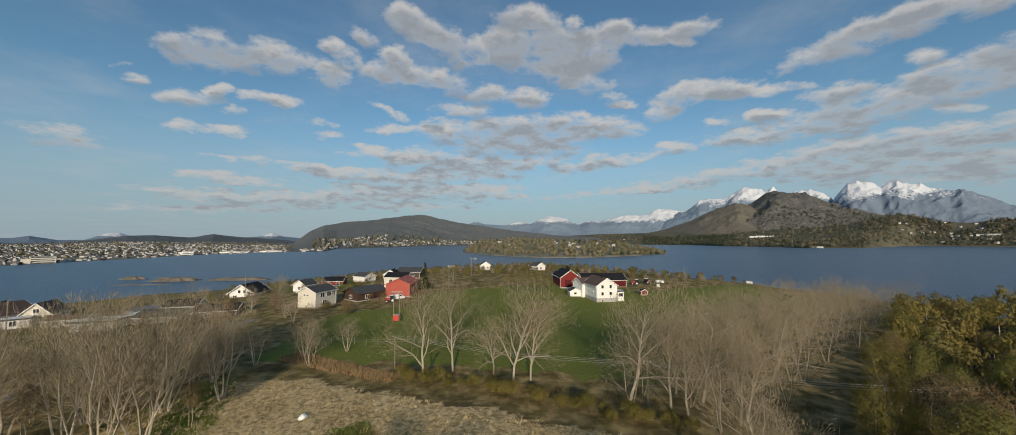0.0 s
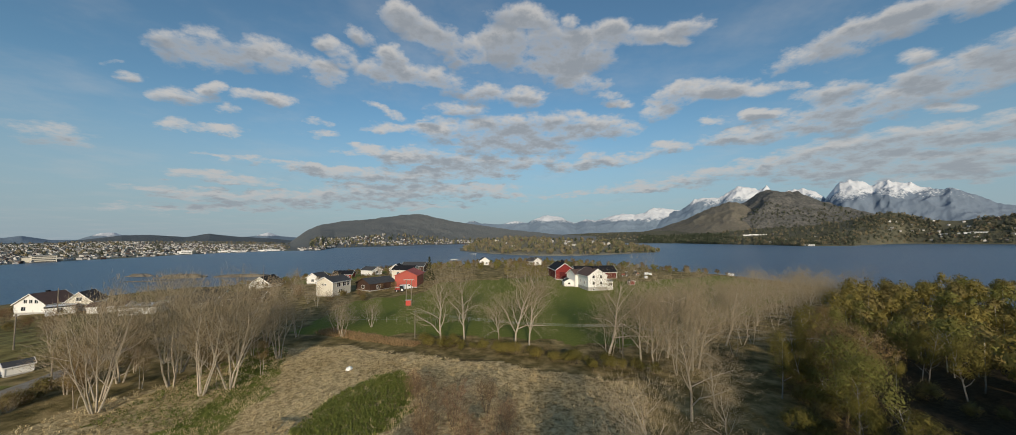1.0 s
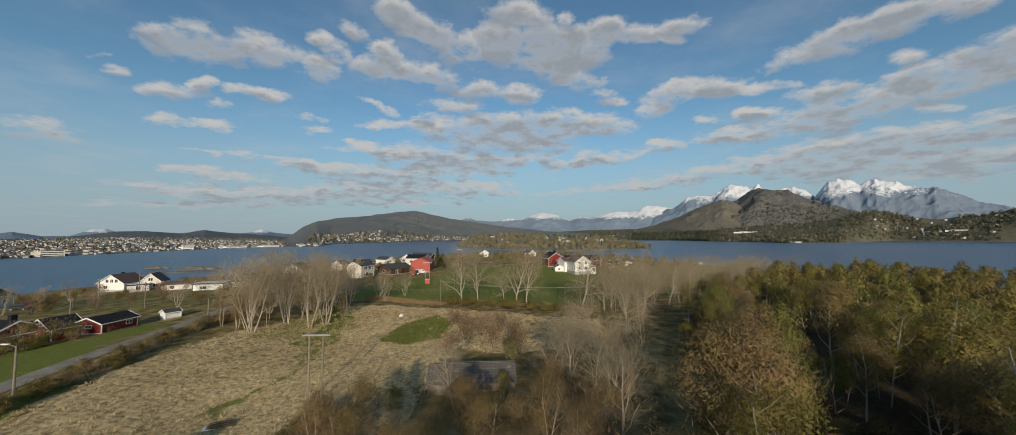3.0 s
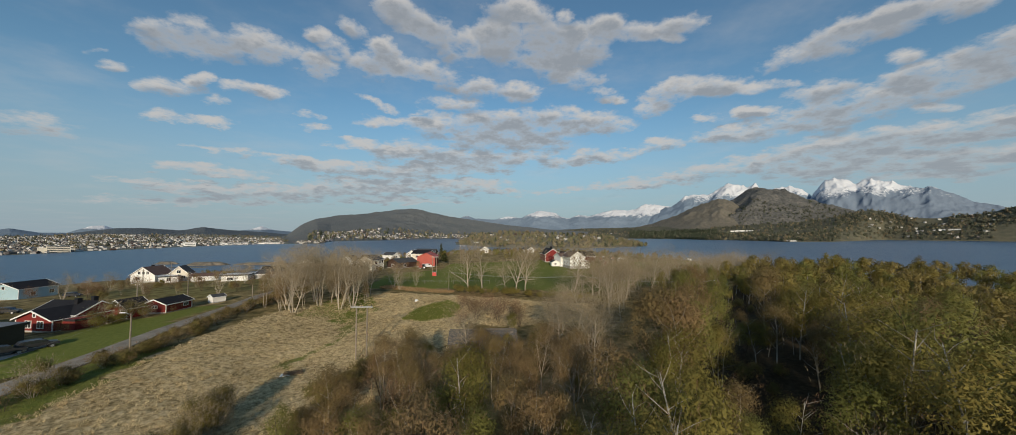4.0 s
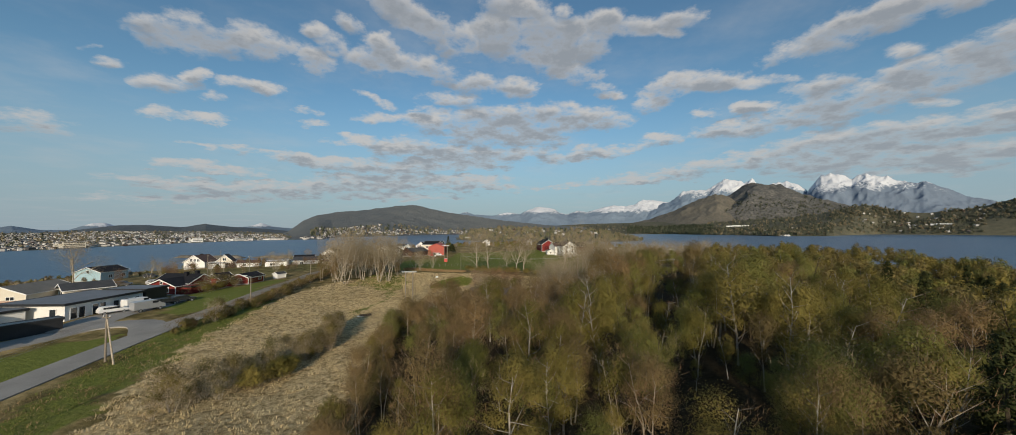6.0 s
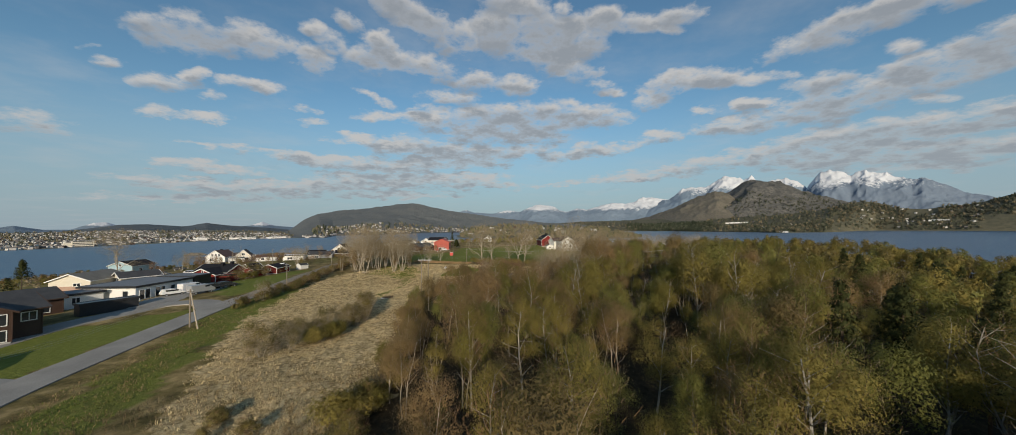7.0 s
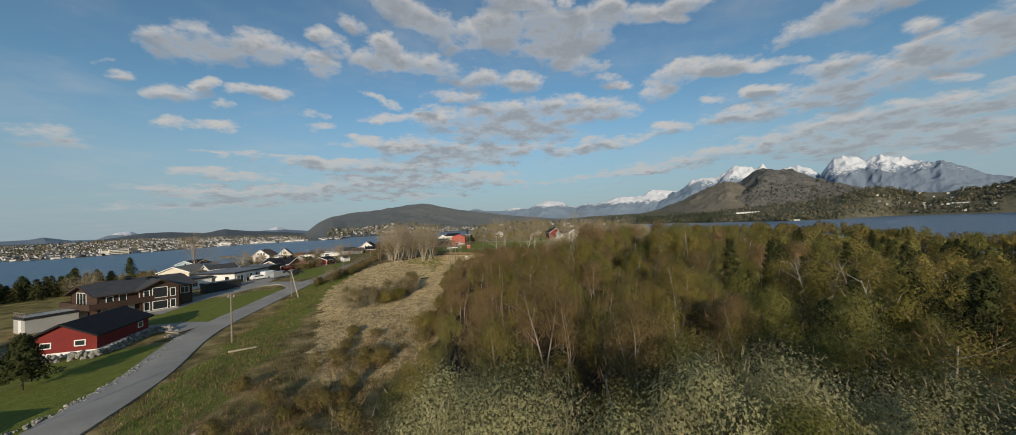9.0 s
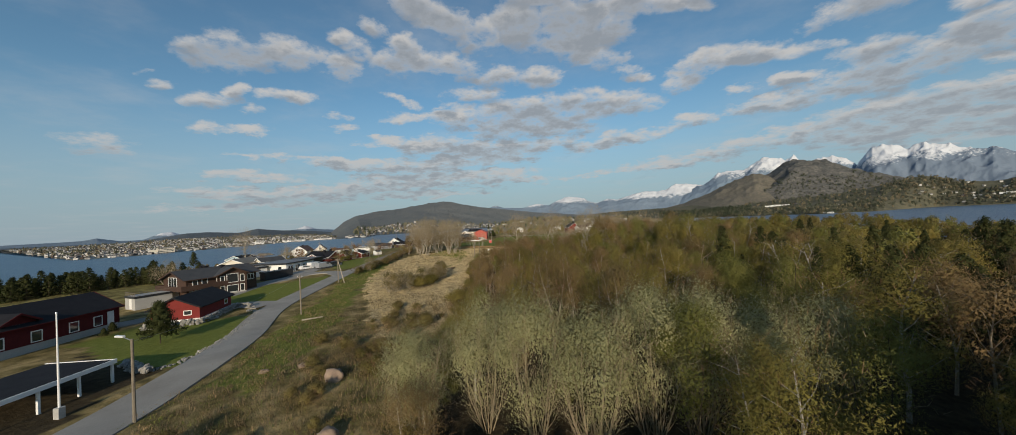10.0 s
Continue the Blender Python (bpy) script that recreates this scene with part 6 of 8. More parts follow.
# field fence by the hedgerow
fence = thing("field_fence", pose(0, 0, 0), "row of short grey fence posts with wire", "fence")
for k in range(15):
    x, y = -44 + k * 2.6, 79.5 - 0.12 * k
    part("post", tubes(((x, y, gz(x, y) - 0.3), (x, y, gz(x, y) + 1.15), 0.06, 0.05), sides=6), POLE_WOOD, fence)
for h in (0.5, 0.95):
    part("fence_wire", tubes(((-44, 79.5, gz(-44, 79.5) + h), (-7.6, 77.8, gz(-7.6, 77.8) + h), 0.012, 0.012), sides=4), WIRE, fence)

# ---- trees and shrubs ----
def unit(v):
    return v / (np.linalg.norm(v) + 1e-9)


def grow(seed, h, stems, plan, lean=0.12, up=0.25, trunk_r=0.012, jitter=0.16, segs=(5, 3, 2, 2), round_top=0.55):
    """Branches as rows (x0 y0 z0 x1 y1 z1 r0 r1 level) and the points where leaves sit. plan: for each level (children per branch,
    length against the parent's, angle, where along the parent they begin)."""
    rng = np.random.RandomState(seed)
    rows, tips = [], []

    def branch(p, d, length, r, level):
        n = segs[min(level, 3)]
        pts, dirs = [p], [d]
        for k in range(n):
            d = unit(d + rng.normal(0, jitter, 3) * (0.6 if level == 0 else 1.0) + np.array([0, 0, up * (0.5 if level == 0 else 0.35)]))
            p = p + d * length / n
            pts.append(p), dirs.append(d)
        for k in range(n):
            a, b = 1 - 0.8 * k / n, 1 - 0.8 * (k + 1) / n
            rows.append((*pts[k], *pts[k + 1], r * a, r * b, level))
        if level >= len(plan):
            tips.extend(pts[1:])
            return
        kids, ratio, angle, start = plan[level]
        kids = max(2, int(round(kids * rng.uniform(0.8, 1.2))))
        spin = rng.uniform(0, math.tau)
        for k in range(kids):
            s = start + (1 - start) * (k + rng.uniform(0, 0.9)) / kids
            i = min(int(s * n), n - 1)
            q = pts[i] + (pts[i + 1] - pts[i]) * (s * n - i)
            dd = dirs[i + 1]
            side = unit(np.cross(dd, [0.3, 0.2, 1.0]) + 1e-3)
            other = np.cross(dd, side)
            a = spin + k * 2.4
            tilt = radians(angle) * rng.uniform(0.7, 1.25)
            nd = unit(dd * math.cos(tilt) + (side * math.cos(a) + other * math.sin(a)) * math.sin(tilt))
            shape = 1.0 - round_top * max(0.0, (s - start) / (1 - start + 1e-6)) if level == 0 else 1.0
            branch(q, nd, length * ratio * shape * rng.uniform(0.75, 1.2), r * (1 - 0.8 * s) * 0.6, level + 1)

    for k in range(stems):
        a = math.tau * k / max(stems, 1) + rng.uniform(0, 1)
        spread = lean * (1.0 if stems > 1 else 0.4)
        d = unit(np.array([math.cos(a) * spread, math.sin(a) * spread, 1.0]))
        off = 0.0 if stems == 1 else 0.25 * h * 0.1
        branch(np.array([math.cos(a) * off, math.sin(a) * off, -0.25]), d, h * (1 if k == 0 else rng.uniform(0.72, 1.0)), h * trunk_r * (1 if stems == 1 else 0.75), 0)
    return np.array(rows), np.array(tips)


def tube_arrays(rows, sides):
    p0, p1, r0, r1 = rows[:, 0:3], rows[:, 3:6], rows[:, 6], rows[:, 7]
    d = p1 - p0
    d /= np.linalg.norm(d, axis=1)[:, None] + 1e-9
    side = np.cross(d, np.array([0.31, 0.23, 0.92]))
    side /= np.linalg.norm(side, axis=1)[:, None] + 1e-9
    other = np.cross(d, side)
    a = np.arange(sides) * math.tau / sides
    ring = side[:, None] * np.cos(a)[None, :, None] + other[:, None] * np.sin(a)[None, :, None]
    v = np.concatenate([p0[:, None] + ring * r0[:, None, None], p1[:, None] + ring * r1[:, None, None]], 1)
    base = np.arange(len(rows))[:, None] * 2 * sides
    i = np.arange(sides)
    q = np.stack([base + i, base + (i + 1) % sides, base + sides + (i + 1) % sides, base + sides + i], -1)
    return v.reshape(-1, 3), q.reshape(-1, 4)


def stem_arrays(rows, sides):
    """Stems as unbroken tapered tubes: each stretch goes on from the ring where the last one ended."""
    v, f = [], []
    a = np.arange(sides) * math.tau / sides
    last, base = None, 0
    for r in rows:
        d = unit(r[3:6] - r[0:3])
        side = unit(np.cross(d, [0.31, 0.23, 0.92]))
        ring = side * np.cos(a)[:, None] + np.cross(d, side) * np.sin(a)[:, None]
        if last is None or np.abs(last - r[0:3]).max() > 1e-6:
            base = sum(len(p) for p in v)
            v.append(r[0:3] + ring * r[6])
        v.append(r[3:6] + ring * r[7])
        i = np.arange(sides)
        f.append(np.stack([base + i, base + (i + 1) % sides, base + sides + (i + 1) % sides, base + sides + i], 1))
        base, last = base + sides, r[3:6]
    return np.concatenate(v), np.concatenate(f)


def leaf_arrays(rng, tips, count, size, spread, stretch=1.0, upright=0.0):
    """Leaf sprays as small triangles that lie about in the crown's surface, and for each corner the way that this surface faces."""
    t = tips[rng.randint(0, len(tips), count)]
    c = t + rng.normal(0, spread, (count, 3))
    mid, wide = tips.mean(0), tips.std(0) + 0.3
    n = (c - mid) / wide * [0.7, 0.7, 0.55] + (c - t) / (spread + 1e-6) * 0.3 + rng.normal(0, 0.13, (count, 3)) + [0, 0, 0.15]
    n /= np.linalg.norm(n, axis=1)[:, None] + 1e-9
    g = n + rng.normal(0, 0.33, (count, 3))
    g /= np.linalg.norm(g, axis=1)[:, None] + 1e-9
    a = np.cross(g, rng.normal(0, 1, (count, 3)) + np.array([upright, upright * 0.3, 0]))
    a = a + np.array([0, 0, upright * 0.6])
    a /= np.linalg.norm(a, axis=1)[:, None] + 1e-9
    b = np.cross(g, a)
    b /= np.linalg.norm(b, axis=1)[:, None] + 1e-9
    s = size * rng.uniform(0.6, 1.35, count)[:, None]
    a, b = a * s * stretch, b * s * 0.75
    v = np.stack([c + a, c - a * 0.6 + b, c - a * 0.6 - b], 1).reshape(-1, 3)
    return v, np.arange(count * 3).reshape(-1, 3), np.repeat(n, 3, axis=0)


def crown_arrays(rng, rows, count, length, width, wide, inner_count=0, first=0.2, lobes=26, inner=2.2):
    """A rounded crown of budding twigs: sprays that reach up and out from lobes spread over an egg-shaped crown, with a darker
    filling of broader sprays within. wide: the crown's half-width; first: where it begins, against the tree's height."""
    h = rows[:, 5].max()
    low, high = h * first, h * 1.02
    mid = np.array([0, 0, low + (high - low) * 0.52])
    half = np.array([wide, wide, (high - low) * 0.5])
    d = rng.normal(0, 1, (lobes, 3)) + [0, 0, 0.3]
    d /= np.linalg.norm(d, axis=1)[:, None]
    taper = np.where(d[:, 2] < 0, 1 - 0.25 * d[:, 2] ** 2, 1.0)[:, None]
    at = mid + d * half * 0.70 * rng.uniform(0.8, 1.15, lobes)[:, None] * taper
    at = np.concatenate([at, [mid + [0, 0, half[2] * 0.72], mid + [0, 0, half[2] * 0.3]]])
    big = wide * rng.uniform(0.30, 0.52, len(at))
    total = count + inner_count
    deep = np.arange(total) >= count
    k = rng.choice(len(at), total, p=big**2 / (big**2).sum())
    e = rng.normal(0, 1, (total, 3)) + [0, 0, 0.25]
    e /= np.linalg.norm(e, axis=1)[:, None] + 1e-9
    r = np.where(deep, 0.62, 1.0) * rng.uniform(0.12, 1.0, total) ** 0.36
    c = at[k] + e * (big[k] * r * (1 + 0.18 * np.sin(9 * e[:, 0] + 7 * e[:, 2] + k)))[:, None] * [1, 1, 1.15]
    n = e * 0.55 + (c - mid) / half * 0.7 + rng.normal(0, 0.08, (total, 3)) + [0, 0, 0.12]
    n /= np.linalg.norm(n, axis=1)[:, None] + 1e-9
    g = n + rng.normal(0, 0.20, (total, 3))
    g /= np.linalg.norm(g, axis=1)[:, None] + 1e-9
    a = e * 0.3 + rng.normal(0, 0.5, (total, 3)) + [0, 0, 0.6]
    a -= g * (a * g).sum(1)[:, None] * 0.85
    a /= np.linalg.norm(a, axis=1)[:, None] + 1e-9
    b = np.cross(g, a)
    b /= np.linalg.norm(b, axis=1)[:, None] + 1e-9
    s = rng.uniform(0.55, 1.35, total)[:, None]
    a, b = a * s * np.where(deep, length * 1.25, length)[:, None], b * s * np.where(deep, width * inner, width)[:, None] * 0.5
    v = np.stack([c + a * 0.6, c - a * 0.4 + b, c - a * 0.4 - b], 1).reshape(-1, 3)
    return v, np.arange(total * 3).reshape(-1, 3), np.repeat(n, 3, axis=0)


def twig_sprays(rng, tips, count, length, width, spread):
    """The finest twigs, as slivers that reach out from the crown's middle."""
    t = tips[rng.randint(0, len(tips), count)]
    c = t + rng.normal(0, spread, (count, 3))
    d = (c - tips.mean(0) * [1, 1, 0.55]) / (tips.std(0) + 0.5) * 0.6 + rng.normal(0, 0.55, (count, 3)) + [0, 0, 0.35]
    d /= np.linalg.norm(d, axis=1)[:, None] + 1e-9
    b = np.cross(d, rng.normal(0, 1, (count, 3)))
    b /= np.linalg.norm(b, axis=1)[:, None] + 1e-9
    s = length * rng.uniform(0.5, 1.3, count)[:, None]
    v = np.stack([c + d * s, c - d * s * 0.4 + b * width, c - d * s * 0.4 - b * width], 1).reshape(-1, 3)
    return v, np.arange(count * 3).reshape(-1, 3)


def soften(me, normals):
    """Shade sprays of leaves as the surface of their crown."""
    me.polygons.foreach_set("use_smooth", np.ones(len(me.polygons), bool))
    me.normals_split_custom_set_from_vertices([tuple(n) for n in normals.tolist()])


def joined(pieces):
    vs, fs, n = [], [], 0
    for v, f in pieces:
        vs.append(v), fs.append(f + n)
        n += len(v)
    return np.concatenate(vs), fs


def tree_model(name, rows, tips, bark, twig, leaf=None, leaves=0, size=0.12, spread=0.25, stretch=1.0, upright=0.0, seed=0, low=1, sides=5, sprays=0, crown=0.0, inner=0, width=0.045, first=0.2):
    """A tree as an Empty with its trunk and boughs, and its crown of leaves or, where it is bare, of twigs."""
    ob = new(name)
    ob.empty_display_size = 0.3
    boughs, fine = [tube_arrays(rows[rows[:, 8] == 1], 4)], rows[rows[:, 8] > 1]
    stem = rows[rows[:, 8] == 0]
    cuts = np.nonzero(np.abs(stem[1:, 0:3] - stem[:-1, 3:6]).max(1) > 1e-6)[0] + 1
    if len(cuts) and name in ("bare_thicket", "leafless_alder", "willow_bush", "alder_tree", "rowan_tree", "sallow_tree", "bare_tree", "young_willow"):
        trunks = [new("stem", raw_mesh("stem", *stem_arrays(q, sides), bark)) for q in np.split(stem, cuts)]
    else:
        trunks = [new("trunk", raw_mesh("trunk", *stem_arrays(stem, sides), bark))]
    extra = [tube_arrays(fine, 3)] if len(fine) else []
    if leaf and sprays:
        extra.append(twig_sprays(np.random.RandomState(seed + 92), tips, sprays, 0.36, 0.014, spread * 1.1))
    if not leaf and leaves:
        extra.append(twig_sprays(np.random.RandomState(seed + 91), tips, leaves, size, 0.016, spread))
    if leaf:
        v, f = joined(boughs + extra)
        idx = np.r_[np.zeros(len(boughs[0][1]), int), np.ones(sum(len(p[1]) for p in extra), int)]
        b = tagged(new("branchwork", raw_mesh("branchwork", v, f, [bark, twig], idx)), kind="stuff")
        leaf_rng = np.random.RandomState(seed + 90)
        v, f, n = crown_arrays(leaf_rng, rows, leaves, size, width, crown, inner, first) if crown else leaf_arrays(leaf_rng, tips, leaves, size, spread, stretch, upright)
        me = raw_mesh("crown", v, f, leaf)
        soften(me, n)
        c = tagged(new("crown", me), kind="stuff")
        b.parent = ob
    else:
        v, f = joined(boughs + extra)
        idx = np.r_[np.full(len(boughs[0][1]), 0 if low else 1), np.ones(sum(len(p[1]) for p in extra), int)]
        c = tagged(new("crown", raw_mesh("crown", v, f, [bark, twig], idx)), kind="stuff")
    c.parent = ob
    for t in trunks:
        t.parent = ob
    return ob


USED = set()


def plant(model, x, y, scale, turn, label, category, group, sink=0.0, wide=1.0):
    m = pose(x, y, gz(x, y) - sink, 0, 0, turn)
    if model.name in USED:
        ob = copy_thing(model, m)
    else:
        USED.add(model.name)
        ob = model
        ob.matrix_basis = m
    ob.scale = (scale * wide, scale * wide, scale)
    return tagged(ob, label, category, group)


PLAN_BARE = [(12, 0.52, 46, 0.2), (9, 0.50, 42, 0.2), (5, 0.52, 40, 0.2)]
PLAN_LEAFY = [(16, 0.225, 52, 0.22), (4, 0.5, 45, 0.25)]
SLIM = (4, 2, 1, 1)
birch_models = [tree_model("birch_tree", *grow(s, 9.0, 1, PLAN_LEAFY, up=0.34, segs=SLIM, round_top=0.30), BARK_BIRCH, TWIG_RED, LEAF_OLIVE, 12000, 0.105, 0.32, seed=s, sprays=300, crown=w, inner=2600, width=0.032, first=0.16) for s, w in ((101, 2.1), (102, 2.4), (103, 2.0), (104, 2.6))]
green_models = [tree_model("rowan_tree", *grow(s, 8.5, 2, [(10, 0.24, 52, 0.22), (4, 0.5, 45, 0.2)], lean=0.16, up=0.28, segs=SLIM, round_top=0.3), BARK_DARK, TWIG_GREY, LEAF_GREEN, 12000, 0.10, 0.34, seed=s, sprays=200, crown=w, inner=2600, width=0.034, first=0.14) for s, w in ((111, 2.2), (112, 2.5), (113, 2.1))]
brown_models = [tree_model("alder_tree", *grow(s, 8.5, 2, [(10, 0.25, 42, 0.32), (6, 0.5, 40, 0.2)], lean=0.16, up=0.3, segs=SLIM, round_top=0.3), BARK_PALE, TWIG_RED, LEAF_BROWN, 11000, 0.12, 0.34, seed=s, sprays=700, crown=w, inner=1800, width=0.027, first=0.2) for s, w in ((121, 2.1), (122, 2.4), (123, 2.0))]
sallow_models = [tree_model("sallow_tree", *grow(s, 7.5, 3, [(7, 0.36, 45, 0.2), (4, 0.5, 45, 0.2)], lean=0.28, up=0.3, segs=SLIM), BARK_PALE, TWIG_GREY, LEAF_OLIVE, 5200, 0.16, 0.32, seed=s, sprays=300, crown=2.3, inner=1700, first=0.1) for s in (131, 132)]
mid_models = {
    "birch": [tree_model("birch_tree", *grow(s, 9.0, 1, [(17, 0.23, 52, 0.22)], up=0.34, segs=(3, 2, 1, 1), round_top=0.3), BARK_BIRCH, TWIG_RED, LEAF_OLIVE, 5200, 0.165, 0.44, seed=s, sides=4, sprays=150, crown=w, inner=1100, width=0.054, first=0.16) for s, w in ((301, 2.2), (302, 2.5), (303, 2.0))],
    "rowan": [tree_model("rowan_tree", *grow(s, 8.5, 1, [(17, 0.24, 52, 0.22)], up=0.32, segs=(3, 2, 1, 1), round_top=0.3), BARK_DARK, TWIG_GREY, LEAF_GREEN, 5200, 0.165, 0.46, seed=s, sides=4, sprays=150, crown=w, inner=1100, width=0.054, first=0.14) for s, w in ((311, 2.3), (312, 2.6))],
    "alder": [tree_model("alder_tree", *grow(s, 8.5, 1, [(15, 0.31, 46, 0.30), (3, 0.5, 40, 0.2)], up=0.32, segs=(3, 2, 1, 1), round_top=0.3), BARK_PALE, TWIG_RED, LEAF_BROWN, 5000, 0.18, 0.45, seed=s, sides=4, sprays=300, crown=w, inner=1000, width=0.048, first=0.2) for s, w in ((321, 2.1), (322, 2.4))],
}
bare_models = [tree_model("bare_tree", *grow(s, 13.5, 1, PLAN_BARE, lean=0.1, up=0.16, trunk_r=0.018, jitter=0.2, segs=(5, 3, 2, 1), round_top=0.3), BARK_PALE, TWIG_GREY, None, 4200, 0.55, 0.45, seed=s) for s in (141, 142, 143)]
belt_models = [tree_model("bare_tree", *grow(s, 10.5, 2, [(8, 0.56, 58, 0.2), (7, 0.5, 48, 0.2)], lean=0.34, up=0.12, trunk_r=0.012, jitter=0.22, segs=(4, 2, 1, 1), round_top=0.2), BARK_PALE, TWIG_GREY, None, 1900, 0.6, 0.55, seed=s, low=1, sides=4) for s in (145, 146, 147)]
stem_models = [tree_model("leafless_alder", *grow(s, 12.4, 4, [(8, 0.36, 42, 0.3), (6, 0.5, 42, 0.25)], lean=0.26, up=0.26, trunk_r=0.014, segs=(5, 2, 1, 1), round_top=0.3), BARK_PALE, TWIG_GREY, None, 4200, 0.55, 0.5, seed=s, sides=5) for s in (151, 152)]
willow_models = [tree_model("willow_bush", *grow(s, 8.4, 11, [(12, 0.28, 26, 0.07), (4, 0.5, 26, 0.15)], lean=0.42, up=0.5, trunk_r=0.0065, jitter=0.1, segs=(5, 2, 1, 1)), TWIG_GREY, TWIG_GREY, LEAF_WILLOW, 19000, 0.095, 0.18, seed=s, sprays=500, crown=w, inner=3000, width=0.040, first=0.0) for s, w in ((161, 2.9), (162, 2.6), (163, 3.2))]
shrub_models = [tree_model("bare_shrub", *grow(s, 2.6, 5, [(5, 0.42, 35, 0.2), (2, 0.5, 35, 0.2)], lean=0.45, up=0.35, trunk_r=0.009, segs=(2, 1, 1, 1)), BARK_DARK, TWIG_RED, LEAF_BROWN, 460, 0.04, 0.18, 1.2, seed=s, sides=3) for s in (171, 172, 173)]
green_shrub_models = [tree_model("green_shrub", *grow(s, 2.6, 6, [(5, 0.45, 40, 0.15), (3, 0.5, 38, 0.2)], lean=0.5, up=0.35, trunk_r=0.009, segs=(2, 1, 1, 1)), BARK_DARK, TWIG_GREY, LEAF_OLIVE, 1500, 0.17, 0.19, seed=s, sides=3, crown=1.25, inner=350, width=0.05, first=0.05) for s in (181, 182)]
hedge_models = [tree_model("hedge_shrub", *grow(s, 2.1, 4, [(5, 0.45, 40, 0.15)], lean=0.5, up=0.35, trunk_r=0.009, segs=(2, 1, 1, 1)), BARK_DARK, TWIG_RED, LEAF_HEDGE, 1200, 0.17, 0.19, seed=s, sides=3, sprays=160, crown=1.1, inner=250, width=0.05, first=0.04) for s in (185, 186, 187)]
sapling_models = [tree_model("young_willow", *grow(s, 3.8, 7, [(7, 0.34, 30, 0.12), (3, 0.5, 32, 0.2)], lean=0.34, up=0.4, trunk_r=0.007, segs=(3, 2, 1, 1)), BARK_PALE, TWIG_GREY, LEAF_HEDGE, 1500, 0.15, 0.19, seed=s, sides=4, sprays=500, crown=1.15, inner=150, width=0.036, first=0.1) for s in (188, 189, 190)]
thicket_models = [tree_model("bare_thicket", *grow(s, 5.0, 8, [(7, 0.40, 38, 0.2), (5, 0.5, 40, 0.2)], lean=0.42, up=0.28, trunk_r=0.008, segs=(3, 2, 1, 1)), BARK_DARK, TWIG_RED, None, 1500, 0.4, 0.28, seed=s, sides=4) for s in (191, 192)]


def conifer_model(name, seed, h, spread, droop, mat, tufts=26, first=0.12, leaves=6000, size=0.085):
    rng = np.random.RandomState(seed)
    rows = [(0, 0, -0.3, 0, 0, h * 0.5, h * 0.016, h * 0.010, 0), (0, 0, h * 0.5, 0, 0, h, h * 0.010, 0.01, 0)]
    tips = []
    n = 44
    for k in range(n):
        s = first + (1 - first) * (k + rng.uniform(0, 1)) / n
        z, a = h * s, k * 2.399 + rng.uniform(-0.3, 0.3)
        r = spread * h * (1 - s) ** 0.75 * rng.uniform(0.7, 1.15) + 0.15
        end = np.array([math.cos(a) * r, math.sin(a) * r, z - droop * r])
        rows.append((0, 0, z, *end, 0.05 * (1 - s) + 0.012, 0.008, 1))
        t = rng.uniform(0.25, 1.0, tufts)[:, None]
        tips.append(np.array([0, 0, z]) + (end - [0, 0, z]) * t)
    rows, tips = np.array(rows), np.concatenate(tips)
    return tree_model(name, rows, tips, BARK_DARK, TWIG_RED, mat, leaves, size * 0.7, 0.15, 2.4, 0.4, seed)


pine_models = [conifer_model("pine_tree", 201, 9.5, 0.26, -0.15, NEEDLES, first=0.25), conifer_model("pine_tree", 202, 8.5, 0.34, -0.25, NEEDLES, first=0.35)]
far_pine_models = [conifer_model("pine_tree", 203, 9.5, 0.30, -0.2, NEEDLES, first=0.3, leaves=1500, size=0.17), conifer_model("pine_tree", 204, 8.5, 0.36, -0.25, NEEDLES, first=0.4, leaves=1500, size=0.17)]
hedge_pine_models = [conifer_model("pine_tree", 205, 7.5, 0.30, 0.1, NEEDLES, first=0.04, leaves=1300, size=0.16), conifer_model("pine_tree", 206, 6.5, 0.34, 0.0, NEEDLES, first=0.05, leaves=1300, size=0.16)]
spruce_models = [conifer_model("spruce_tree", 211, 10.0, 0.22, 0.15, NEEDLES)]
shade_spruce = conifer_model("spruce_tree", 212, 10.0, 0.22, 0.15, NEEDLES, leaves=1600, size=0.17)

veg = np.random.RandomState(77)


def scatter(poly, gap, seed):
    rng = np.random.RandomState(seed)
    p = np.array(poly)
    xs, ys = np.arange(p[:, 0].min(), p[:, 0].max(), gap), np.arange(p[:, 1].min(), p[:, 1].max(), gap)
    X, Y = np.meshgrid(xs, ys)
    X = X + (np.arange(len(ys))[:, None] % 2) * gap / 2 + rng.uniform(-0.42, 0.42, X.shape) * gap
    Y = Y + rng.uniform(-0.42, 0.42, Y.shape) * gap
    keep = inside(X, Y, poly)
    return np.stack([X[keep], Y[keep]], 1)


